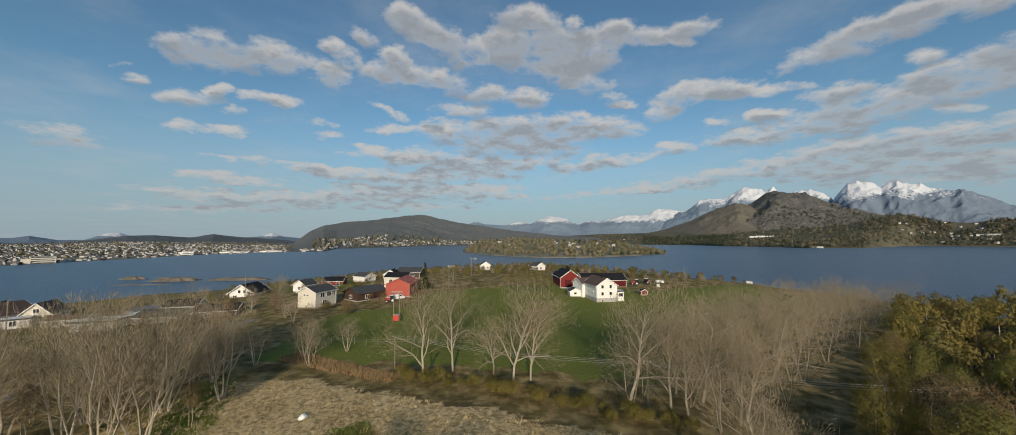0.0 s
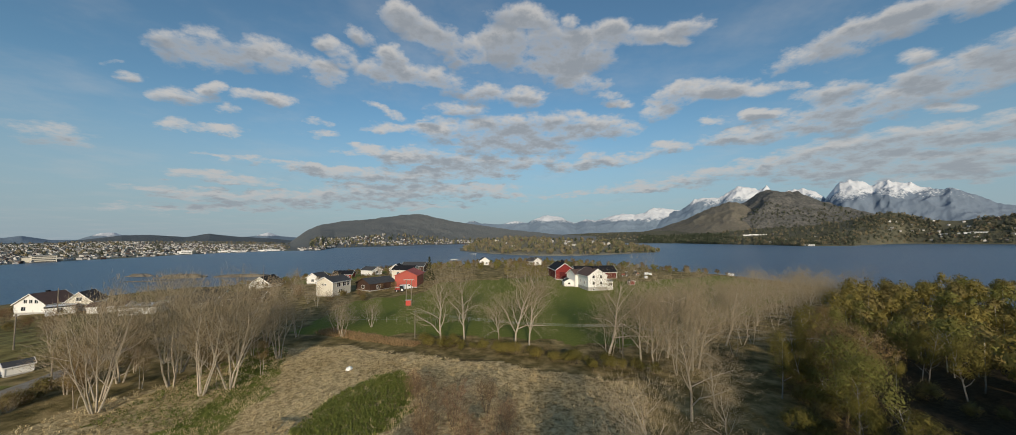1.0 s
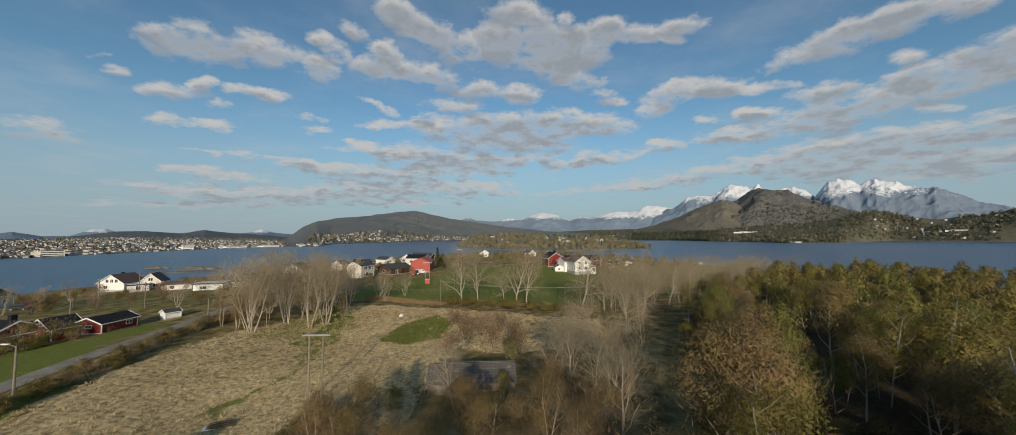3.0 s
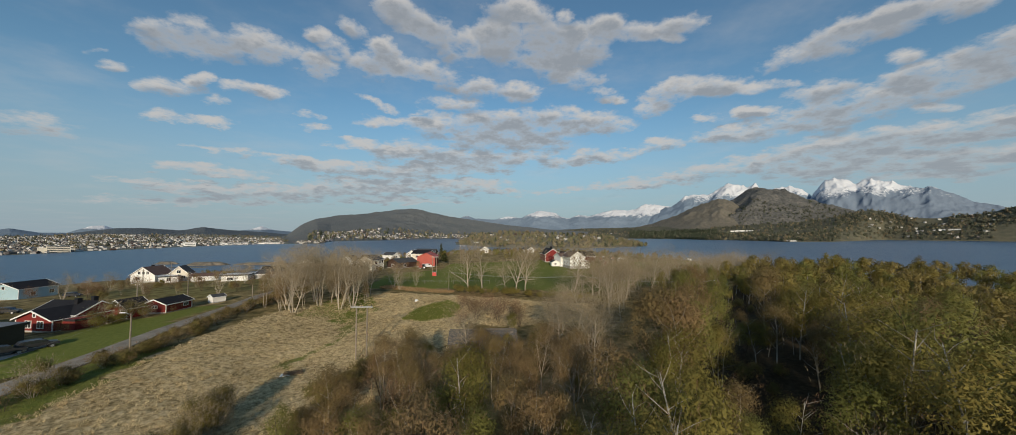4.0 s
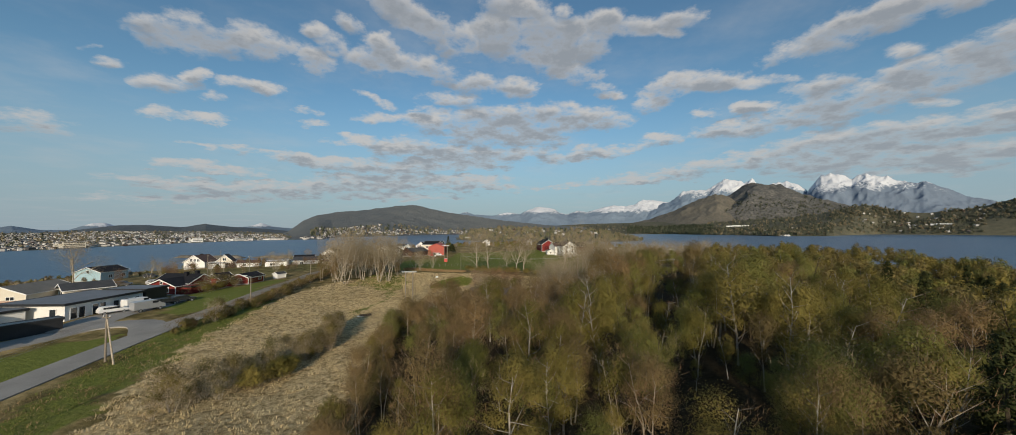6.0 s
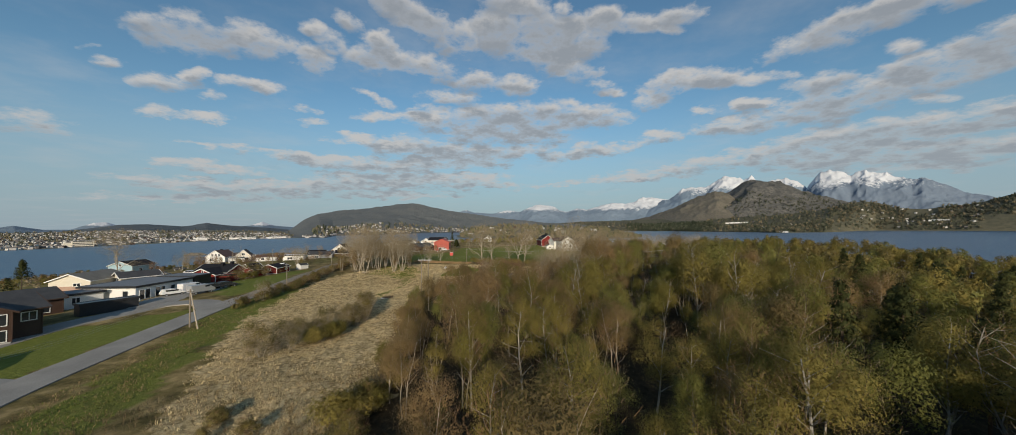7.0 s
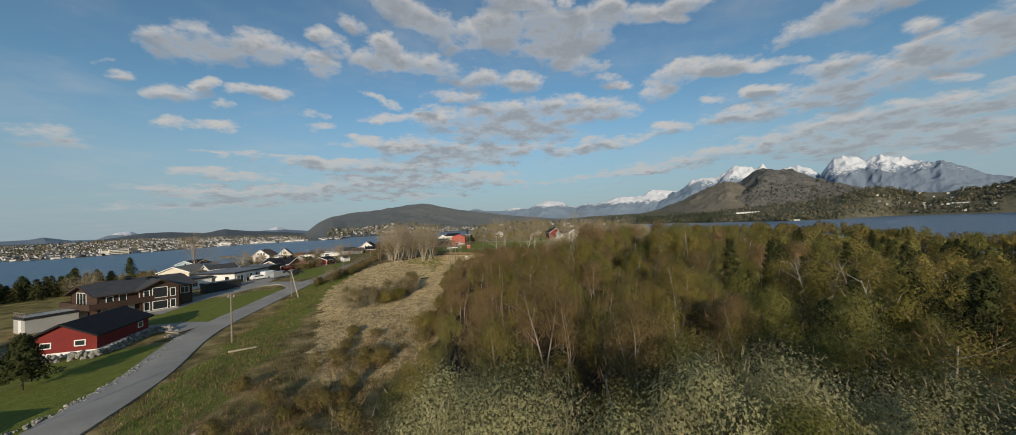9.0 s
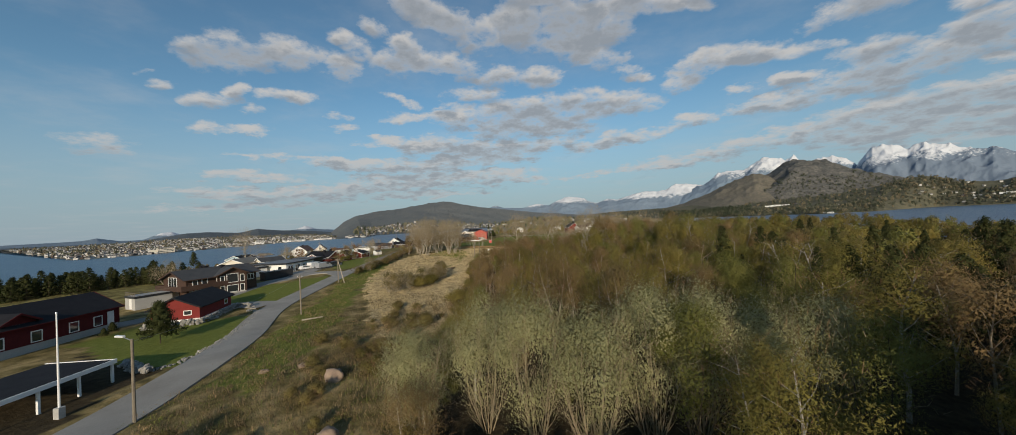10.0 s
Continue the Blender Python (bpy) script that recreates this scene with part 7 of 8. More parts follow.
# the wood: trees near the flight are things, those further off one growth
NEAR_WOOD = [(-14, -112), (-15, -104), (-18, -60), (-23, -20), (-25, -11), (-14, -18), (4, -17), (11, -12), (21, -3), (27, 9), (31, 22), (36, 32), (43, 40), (54, 54), (64, 62), (60, 10), (46, -112)]
count = {"birch": 0, "rowan": 0, "alder": 0, "sallow": 0}
WILLOWS = [(-12.0, -91.5, 0.95), (-16.2, -94.0, 0.8), (-8.6, -93.2, 0.98), (-5.4, -95.0, 0.95), (-1.6, -93.6, 1.0), (2.2, -92.0, 0.98), (5.6, -92.6, 0.9), (9.0, -93.0, 0.9)]
far_spots = []
for x, y in scatter(NEAR_WOOD, 4.15, 5):
    if -14 < x < 1 and 3 < y < 18:
        continue
    if any(math.hypot(x - a, y - b) < 2.6 for a, b, _ in WILLOWS) or (y < -98 and abs(x + 9) < 9):
        continue
    r, s, turn = veg.uniform(), veg.choice((0.6, 0.78, 0.88, 0.96, 1.04, 1.12)) * veg.uniform(0.94, 1.06), veg.uniform(0, 360)
    patchy = float(wave_noise(np.array(x), np.array(y), 24, 31))
    west = smooth((12 - x) / 30) * smooth((y + 70) / 40)
    if y < -96:
        s *= 0.85
    gap = float(wave_noise(np.array(x), np.array(y), 30, 57)) if x > 8 and y < 32 else 0.0
    hollow = math.hypot((x - 50) / 1.2, y - 26) < 8.5
    if gap < -0.5 or hollow:
        if veg.uniform() < 0.4:
            plant(hedge_models[veg.randint(3)], x, y, veg.uniform(0.8, 1.5), turn, "low bush in a shaded gap of the wood", "bush", "undergrowth of the wood")
        continue
    if patchy < -0.62:
        s *= 0.62
    if 38 < x < 64 and -8 < y < 16:
        s *= 1.2
    if x < -12:
        s *= 0.72
    if 2 < x < 34 and -34 < y < 0:
        s *= 1.28
    if x > 9 + 0.25 * (y + 100) and y < -48 and veg.uniform() < (0.42 if x > 18 else 0.1):
        plant((pine_models + spruce_models)[veg.randint(3)], x, y, s * 1.05, turn, "dark green conifer standing among the birches", "conifer", "conifers of the wood")
        continue
    if r < 0.20 + 0.32 * float(west) + 0.14 * patchy:
        kind = "alder"
    elif r < 0.62 + 0.1 * patchy:
        kind = "birch"
    elif r < 0.93:
        kind = "rowan"
    else:
        kind = "sallow"
        s *= 0.95
    if count[kind] > 285:
        far_spots.append((x, y, s))
        continue
    count[kind] += 1
    model = {"birch": birch_models, "rowan": green_models, "alder": brown_models, "sallow": sallow_models}[kind]
    label = {"birch": "young birch with olive spring leaves and pale trunk", "rowan": "leafing tree with fresh yellow-green leaves", "alder": "red-brown budding tree with pale stems", "sallow": "grey-green sallow with silvery young leaves"}[kind]
    if (x > 16 or y > -34) and kind in mid_models:
        model = mid_models[kind]
    plant(model[veg.randint(len(model))], x, y, s, turn, label, "tree", "trees of the wood", wide=veg.uniform(0.95, 1.3))
for k, (x, y, s) in enumerate(WILLOWS):
    plant(willow_models[k % 3], x, y, s * 1.12, k * 77, "tall willow bush with silvery green catkin leaves", "willow", "willows at the wood's edge")
for k, (x, y, s) in enumerate([(24, -78, 1.05), (30, -82, 1.1), (33, -76, 1.0), (27, -70, 0.95), (38, -84, 1.1), (19, -80, 0.9), (44, -74, 1.0), (36, -66, 0.9), (48, -90, 1.1), (42, -96, 1.1), (54, -80, 1.15), (82, 3, 1.15), (62, -20, 1.1), (96, -6, 1.15), (70, -34, 1.0), (104, -30, 1.2), (58, -62, 1.1), (116, 14, 1.2)]):
    plant((pine_models + spruce_models)[k % 3], x, y, s, k * 51, "dark green conifer standing among the birches", "conifer", "conifers of the wood")

for k, (x, y) in enumerate(scatter([(105, -60), (110, 10), (124, 20), (170, 10), (170, -60)], 7.0, 33)):
    plant(far_pine_models[k % 2], x, y, veg.uniform(0.8, 1.15), k * 37, "dark spreading pine near the eastern shore", "conifer", "pines near the eastern shore")
# spruces outside the view, added to throw shade northward over the wood
for k, (x, y) in enumerate(scatter([(3, -132), (4, -110), (16, -106), (60, -104), (60, -132)], 5.0, 29)):
    plant(shade_spruce, x, y, veg.uniform(1.2, 1.5), k * 43, "tall dark spruce out of view, added to shade the wood", "conifer", "tall conifers of the wood")


def low_tree_arrays(rng, fine):
    h = 8.6
    a, up = rng.uniform(0, math.tau, 9), rng.uniform(0.42, 0.86, 9)
    ends = np.stack([np.cos(a) * 1.7 * (1.15 - up), np.sin(a) * 1.7 * (1.15 - up), up * h], 1)
    rows = np.array([(0, 0, h * 0.4, *e, 0.05, 0.01, 1) for e in ends] + [(0, 0, 0, 0, 0, h * 0.88, 0.09, 0.03, 0)])
    v, f, n = crown_arrays(rng, rows, int(560 * fine), 0.5 / fine**0.5, 0.19 / fine**0.5, rng.uniform(2.1, 2.7), int(130 * fine), 0.15, 18, 2.0)
    stem = np.array([(0, 0, -0.3, 0.2, 0.1, h * 0.75, 0.09, 0.03, 0)])
    return (v, f, n), tube_arrays(stem, 3)


def grove(name, spots, leaf_mats, label, category="trees", seed=0, bark=None, size=1.0, sink=0.0, fine=0.45):
    """Many far trees as one growth."""
    rng = np.random.RandomState(seed)
    models = [low_tree_arrays(rng, fine) for k in range(7)]
    V, T, Q, NN, ti, n = [], [], [], [], [], 0
    for x, y, s in spots:
        (lv, lf, ln), (wv, wf) = models[rng.randint(7)]
        a, sc = rng.uniform(0, math.tau), s * size
        rot = np.array([[math.cos(a), -math.sin(a), 0], [math.sin(a), math.cos(a), 0], [0, 0, 1]]) * sc
        z = gz(x, y) - sink * sc
        V += [lv @ rot.T + [x, y, z], wv @ rot.T + [x, y, z]]
        NN += [ln @ (rot / sc).T, np.tile([0.0, -1.0, 0.0], (len(wv), 1))]
        T.append(lf + n), Q.append(wf + n + len(lv))
        ti.append(np.full(len(lf), rng.randint(len(leaf_mats))))
        n += len(lv) + len(wv)
    idx = np.r_[np.concatenate(ti), np.full(sum(len(q) for q in Q), len(leaf_mats))]
    me = raw_mesh(name, np.concatenate(V), [np.concatenate(T), np.concatenate(Q)], list(leaf_mats) + [bark or BARK_BIRCH], idx)
    soften(me, np.concatenate(NN))
    return tagged(new(name, me), label, category, kind="stuff")


for x, y in scatter(FOREST, 4.8, 9):
    if not inside(np.array(x), np.array(y), NEAR_WOOD) and not (58 < x < 80 and -66 < y < -46):
        if float(wave_noise(np.array(x), np.array(y), 30, 57)) > -0.5:
            far_spots.append((x, y, veg.choice((0.75, 0.95, 1.05, 1.2)) * veg.uniform(0.9, 1.1)))
far_spots = [q for q in far_spots if not (q[0] > 105 and q[1] < 20)]
grove("woodland", far_spots, [LEAF_OLIVE, LEAF_GREEN, LEAF_OLIVE, LEAF_HEDGE], "dense leafing birch wood reaching to the shore", seed=3, fine=1.0)
rim = [(x, y, veg.uniform(0.5, 1.1)) for x, y in scatter([(-150, 215), (-100, 205), (-60, 212), (20, 215), (60, 190), (130, 178), (150, 190), (110, 240), (20, 300), (-60, 320), (-150, 290), (-200, 250)], 7.6, 13)]
grove("shore_trees", rim, [LEAF_OLIVE, LEAF_BROWN, LEAF_GREEN, TWIG_GREY], "belt of budding trees along the far shore", seed=5, size=0.8, sink=3.2)
low = [(x, y, veg.uniform(0.35, 0.6)) for x, y in scatter([(-250, 40), (-185, 70), (-150, 96), (-120, 120), (-118, 150), (-160, 160), (-230, 120), (-270, 60)], 8, 17)]
low += [(x, y, veg.uniform(0.35, 0.65)) for x, y in scatter([(-240, -40), (-170, -20), (-130, 20), (-130, 50), (-190, 70), (-250, 40)], 9, 19)]
low += [(x, y, veg.uniform(0.35, 0.55)) for x, y in scatter([(-100, 120), (-70, 170), (-60, 176), (-62, 200), (-120, 205), (-130, 160)], 11, 21)]
low += [(-314 + dx, 338 + dy, 0.42) for dx, dy in ((-3, 0), (1, 1), (4, -1), (7, 1), (9, 0))] + [(-258 + dx, 345 + dy, 0.3) for dx, dy in ((-16, 0), (-12, 1), (-4, 0), (5, 1), (13, 0))] + [(-369 + dx, 352, 0.25) for dx in (-4, 1, 5)]
grove("coastal_scrub", [(x, y, s) for x, y, s in low if not any(math.hypot(x - a, y - b) < 13 for a, b in ((-177, 79), (-157, 107), (-145, 110), (-110, 102), (-170, 86)))], [TWIG_GREY, LEAF_BROWN, LEAF_OLIVE], "low brown scrub on the coastal slope", "scrub", seed=7, bark=BARK_DARK, sink=3.0)

# bare trees: the tall ones along the track, the clumps by the meadow, the belt before the farm
for k, (x, y, s, m) in enumerate([(-13.7, 58.7, 0.92, 0), (-9.6, 63.0, 0.9, 1), (0.8, 57.4, 1.0, 2), (3.6, 58.6, 0.8, 0), (16.1, 49.2, 0.98, 1), (27.5, 51.5, 0.9, 2), (34.5, 55.5, 0.86, 0), (23.5, 47.5, 0.7, 2), (42, 58, 0.8, 1), (-2.5, 62, 0.6, 2), (20.5, 30, 0.7, 0)]):
    plant(bare_models[m], x, y, s, k * 83, "tall bare tree with a pale forked trunk", "tree", "bare trees along the track")
for k, (x, y, s) in enumerate([(-54.7, 36.4, 0.95), (-51.6, 33.2, 0.9), (-49.5, 41, 0.95), (-43.7, 39.2, 0.95), (-41.4, 41.4, 0.98), (-41.5, 52.8, 0.85), (-46, 49, 0.9), (-53, 46, 1.0), (-58, 42, 0.9), (-59, 50, 0.95), (-51, 54, 0.95), (-62, 57, 0.9), (-56, 61, 0.9), (-47.5, 58.5, 0.85)]):
    plant(stem_models[k % 2], x, y, s * 1.1, k * 67, "clump of pale bare alder stems", "tree", "bare clumps by the meadow")
belt = scatter([(13, 48), (24, 43), (34, 45), (50, 58), (68, 71), (95, 92), (122, 110), (112, 128), (68, 106), (42, 86), (22, 62)], 5.6, 23)
for k, (x, y) in enumerate(belt[:200]):
    model = bare_models[k % 3] if y < 56 and k % 2 else belt_models[k % 3]
    plant(model, x, y, veg.uniform(0.6, 0.88), veg.uniform(0, 360), "bare grey-brown tree of the shelter belt", "tree", "bare shelter belt")
for k, (x, y, s) in enumerate([(8, 143.5, 0.95), (13.5, 144, 1.0), (11, 147, 0.9), (4, 150, 0.8), (17, 148, 0.8), (0, 158, 0.8)]):
    plant(birch_models[k % 4], x, y, s, k * 40, "slender birch by the farm track", "tree", "birches by the farm")
for k, (x, y, s) in enumerate([(5.1, 5.6, 0.55), (9.5, 5.0, 0.5), (3.3, 10.0, 0.5), (12.5, 9.0, 0.55), (7, 14, 0.5), (11.5, 17, 0.62), (21, 24, 0.4), (25, 33, 0.4)]):
    plant(bare_models[k % 3], x, y, s, k * 59, "small bare pale tree by the thicket", "tree", "bare trees by the hut")
for k, (x, y, s) in enumerate([(-9.0, 24.0, 0.95), (-4.5, 22.0, 0.9), (-1.5, 26.0, 0.85), (-7.0, 29.0, 0.95), (-11.0, 32.5, 0.9), (-3.5, 32.0, 0.8), (-12.0, 20.0, 0.7), (-0.5, 19.5, 0.9), (-13.5, 37, 0.7), (4.5, 1.0, 0.7), (9, 0, 0.7)]):
    plant(thicket_models[k % 2], x, y, s, k * 71, "bare many-stemmed thicket bush", "bush", "thicket bushes")
for k, (x, y, s) in enumerate([(-3.2, 4.4, 1.0), (-5.0, 1.4, 0.8), (2.5, 7.5, 0.9), (-2.0, 15.2, 1.2), (0.8, 4.8, 1.0), (-1.0, -3.0, 0.9), (4.5, -2.5, 1.3), (-14.8, 1.0, 1.2), (-17.5, -5.0, 1.2)]):
    plant(sallow_models[k % 2], x, y, s * 0.42, k * 50, "round grey-green sallow bush at the hut", "bush", "sallows at the hut", wide=1.25)

for k, (x, y, s) in enumerate([(-56, 52, 0.75), (-60, 46, 0.7), (-50, 48, 0.75), (-62, 62, 0.75), (-54, 57, 0.7), (-47, 54, 0.65), (-57, 37, 0.7), (-48, 44, 0.75), (-53, 40, 0.65), (-58, 66, 0.8), (-45, 46, 0.6), (-61, 38, 0.75), (-50, 62, 0.7), (-44, 42, 0.5), (-40, 46, 0.5), (-55, 34, 0.55)]):
    plant(brown_models[k % 3], x, y, s * 1.2, k * 61, "red-brown budding tree in the clump", "tree", "brown trees in the clump")
for k, (x, y, s) in enumerate([(35, 35, 1.0), (38.5, 36, 1.05), (31, 20, 0.9), (27.5, 11, 0.95)]):
    plant(mid_models["birch"][k % 3], x, y, s, k * 70, "slender pale-stemmed birch at the edge of the clearing", "tree", "birches at the clearing", wide=0.75)
for k, (x, y) in enumerate(scatter([(-21, -8), (-14, -16), (3, -16), (9, -9), (5, -5), (-17, -5)], 3.7, 67)):
    plant(brown_models[k % 3], x, y, veg.uniform(0.7, 0.92), k * 57, "red-brown budding tree before the hut", "tree", "brown trees before the hut", wide=1.1)
# undergrowth at the wood's southern edge, thickets and small bare trees round the hut
for k, (x, y) in enumerate(scatter([(-19, -95), (-19, -102), (-8, -105), (10, -105), (18, -98), (16, -94), (6, -96.5), (-12, -96)], 2.3, 39)):
    plant((green_shrub_models + hedge_models)[k % 5], x, y, veg.uniform(0.7, 1.3), k * 41, "low olive bush at the wood's southern edge", "bush", "undergrowth of the wood")
HUT_SCRUB = [(-23, -7), (-14, -16), (4, -15), (10, -9), (15, 2), (14, 11), (8, 14), (3, 12), (2, 3), (-14, 2)]
for k, (x, y) in enumerate(scatter(HUT_SCRUB, 5.2, 43)):
    if -17 < x < 3 and y > -12:
        continue
    model, size = ((thicket_models[k % 2], 0.9), (bare_models[k % 3], 0.5), (sapling_models[k % 3], 0.9), (bare_models[(k + 1) % 3], 0.42), (green_shrub_models[k % 2], 1.0), (bare_models[k % 3], 0.55))[k % 6]
    plant(model, x, y, size * veg.uniform(0.85, 1.2), k * 53, "bare grey-brown tree or thicket near the hut", "tree", "thickets near the hut")
plant(bare_models[1], -8.6, 2.6, 0.46, 140, "small bare pale tree leaning over the hut", "tree", "bare trees by the hut")
# shrubs: the road bank, the row in the meadow, the hedgerow, the gardens
def shrub_line(line, gap, models, lo, hi, spread, label, group, seed):
    rng = np.random.RandomState(seed)
    for q in curve_points(line, gap):
        plant(models[rng.randint(len(models))], q[0] + rng.uniform(-spread, spread), q[1] + rng.uniform(-spread, spread), rng.uniform(lo, hi), rng.uniform(0, 360), label, "shrub", group, wide=rng.uniform(1.0, 1.4))


shrub_line([(-59.5, -14), (-59.0, -2), (-59.4, 10), (-61.0, 24), (-64.0, 42), (-68, 58)], 0.8, hedge_models + shrub_models + sapling_models[:1], 0.45, 1.25, 1.7, "dull brown shrub on the road bank", "shrubs on the road bank", 41)
shrub_line([(-39.5, -37.5), (-36, -30), (-34.5, -20), (-34.3, -8)], 0.75, sapling_models + green_shrub_models[:1], 0.6, 1.25, 2.1, "olive young willow in the meadow row", "shrubs in the meadow row", 43)
shrub_line([(-18, 58.5), (-9, 57.5), (-2, 54.0), (6, 51.0), (14, 46.5), (22, 44.5)], 1.2, green_shrub_models, 0.6, 1.0, 1.2, "fresh green shrub in the hedgerow", "hedgerow shrubs", 47)
shrub_line([(-16, 60), (0, 55.5), (12, 50), (24, 47), (40, 49)], 2.0, shrub_models, 0.6, 1.0, 1.6, "brown leafless shrub in the hedgerow", "brown hedgerow shrubs", 49)
shrub_line([(-24, -62), (-25, -75), (-19, -88), (-17, -98)], 1.2, shrub_models + hedge_models, 0.7, 1.25, 2.4, "brown shrub on the slope by the wood", "shrubs by the wood", 51)
shrub_line([(-30, -50), (-26, -62), (-34, -72), (-24, -80), (-30, -90), (-22, -100)], 0.85, shrub_models + hedge_models, 0.35, 0.85, 5.0, "low brown shrub in the rough grass", "shrubs in the rough grass", 53)
shrub_line([(-87, 19), (-84, 23.5), (-82, 30), (-78.5, 41)], 1.6, shrub_models + green_shrub_models, 0.7, 1.1, 1.2, "garden shrub beside the red house", "garden shrubs", 55)
shrub_line([(11, -11), (20, -2), (26, 9), (30, 22), (35, 32), (42, 40), (52, 53)], 1.5, green_shrub_models + hedge_models, 1.0, 1.7, 1.6, "olive-brown bush at the edge of the clearing", "bushes at the clearing", 59)
shrub_line([(-24.5, 2), (-24, -14), (-21.5, -30), (-19.5, -46), (-20, -60)], 1.0, green_shrub_models + hedge_models + shrub_models[:1], 0.8, 1.5, 1.7, "olive-brown shrub at the edge of the wood", "shrubs at the wood's edge", 57)
for k, (x, y, s) in enumerate([(-85.5, 26.5, 1.25), (-83.6, 28.4, 1.1), (-86.8, 24.8, 0.8), (-81.8, 30.2, 0.9)]):
    plant(sapling_models[k % 3], x, y, s, k * 64, "large olive-brown bush before the red house", "bush", "garden bushes", wide=1.5)
round_bush = conifer_model("round_conifer", 221, 4.6, 0.55, 0.0, NEEDLES, first=0.22, leaves=6500, size=0.1)
plant(round_bush, -59.6, -69.6, 1.2, 0, "round dark evergreen on a short trunk", "evergreen", "", wide=0.95)
plant(round_bush, -34.5, 150, 1.25, 60, "round dark evergreen beside the barn", "evergreen", "")
plant(round_bush, -73.8, -63.8, 0.36, 20, "low clipped evergreen in the garden", "evergreen", "")
plant(round_bush, -72.4, -66.0, 0.3, 90, "low clipped evergreen in the garden", "evergreen", "")
plant(spruce_models[0], -40, 172, 1.0, 10, "dark spruce behind the barn", "conifer", "")
for k, (x, y) in enumerate(scatter([(-190, -34), (-150, -28), (-122, -8), (-118, 2), (-150, -8), (-190, -10)], 3.4, 61)):
    plant(hedge_pine_models[k % 2], x, y, veg.uniform(0.65, 1.0), k * 37, "dark bushy pine of the shelter row", "conifer", "pine shelter row", wide=1.25)
plant(pine_models[1], -141, 18, 1.0, 30, "spreading pine on the slope", "conifer", "")
plant(stem_models[0], -112, -20, 0.55, 30, "pale bare tree on the meadow", "tree", "")
plant(bare_models[0], -138, 40, 0.95, 200, "bare reddish tree on the slope", "tree", "")
plant(thicket_models[0], -117, 33, 0.7, 30, "bare garden tree behind the red house", "tree", "")
for k, (x, y, s) in enumerate([(-39.5, 70, 0.75), (-36.5, 66.5, 0.7), (-46, 66, 0.75), (-33, 74, 0.6)]):
    plant(stem_models[k % 2], x, y, s * 0.8, k * 80, "slim bare tree at the meadow's corner", "tree", "trees at the meadow's corner")

# bare garden trees and thickets among the houses
built = [o.matrix_world.translation.copy() for o in scene.objects if o.parent is None and o.get("category") in ("house", "barn", "garage", "building", "shed")]
for k, (x, y) in enumerate(scatter([(-150, 62), (-90, 48), (-74, 62), (-50, 78), (-40, 128), (-60, 176), (-120, 150), (-150, 110)], 9.5, 37)):
    if any(-7 < x - p.x < 7 and -6 < y - p.y < 13 for p in built) or line_distance(np.array(x), np.array(y), ROAD) < 4 or (x > -72 and 66 < y < 100 and k % 3):
        continue
    model, size = ((stem_models[k % 2], 0.5), (thicket_models[k % 2], 0.9), (hedge_models[k % 3], 1.3), (thicket_models[k % 2], 0.7), (brown_models[k % 3], 0.5))[k % 5]
    plant(model, x, y, size * veg.uniform(0.75, 1.15), k * 47, "bare brown tree or bush among the houses", "tree", "garden trees among the houses")

# ---- grass: straw tufts, fresh tufts, reeds ----
def tufts(name, spots, blades, tall, wide, bend, mat, label, category, seed, clump=0.0):
    rng = np.random.RandomState(seed)
    n = len(spots)
    c = np.repeat(np.c_[spots, ground(spots[:, 0], spots[:, 1])], blades, axis=0)
    m = n * blades
    off = rng.normal(0, clump or wide * 1.6, (m, 2))
    c[:, :2] += off
    a = np.arctan2(off[:, 1], off[:, 0]) + rng.normal(0, 0.5, m) if clump else rng.uniform(0, math.tau, m) * 0.5 + np.repeat(rng.uniform(0, math.tau, n), blades) * 0.5
    out = np.stack([np.cos(a), np.sin(a), np.zeros(m)], 1)
    side = np.stack([-np.sin(a), np.cos(a), np.zeros(m)], 1)
    hgt = tall * rng.uniform(0.5, 1.2, m)[:, None]
    w = wide * rng.uniform(0.5, 1.2, m)[:, None]
    mid = c + out * hgt * bend * 0.4 + [0, 0, 1] * hgt * 0.65
    tip = c + out * hgt * bend + [0, 0, 1] * hgt * (1.0 - 0.35 * bend)
    v = np.stack([c - side * w * 0.5, c + side * w * 0.5, mid + side * w * 0.45, tip, mid - side * w * 0.45], 1).reshape(-1, 3)
    v[:, 2] -= 0.02
    f = np.arange(m)[:, None] * 5
    return tagged(new(name, raw_mesh(name, v, [f + np.array([[0, 1, 2, 4]]), f + np.array([[4, 2, 3]])], mat)), label, category, kind="stuff")


def spots_in(poly, count, seed, clear=()):
    rng = np.random.RandomState(seed)
    p = np.array(poly)
    q = np.stack([rng.uniform(p[:, 0].min(), p[:, 0].max(), count * 3), rng.uniform(p[:, 1].min(), p[:, 1].max(), count * 3)], 1)
    return q[inside(q[:, 0], q[:, 1], poly)][:count]


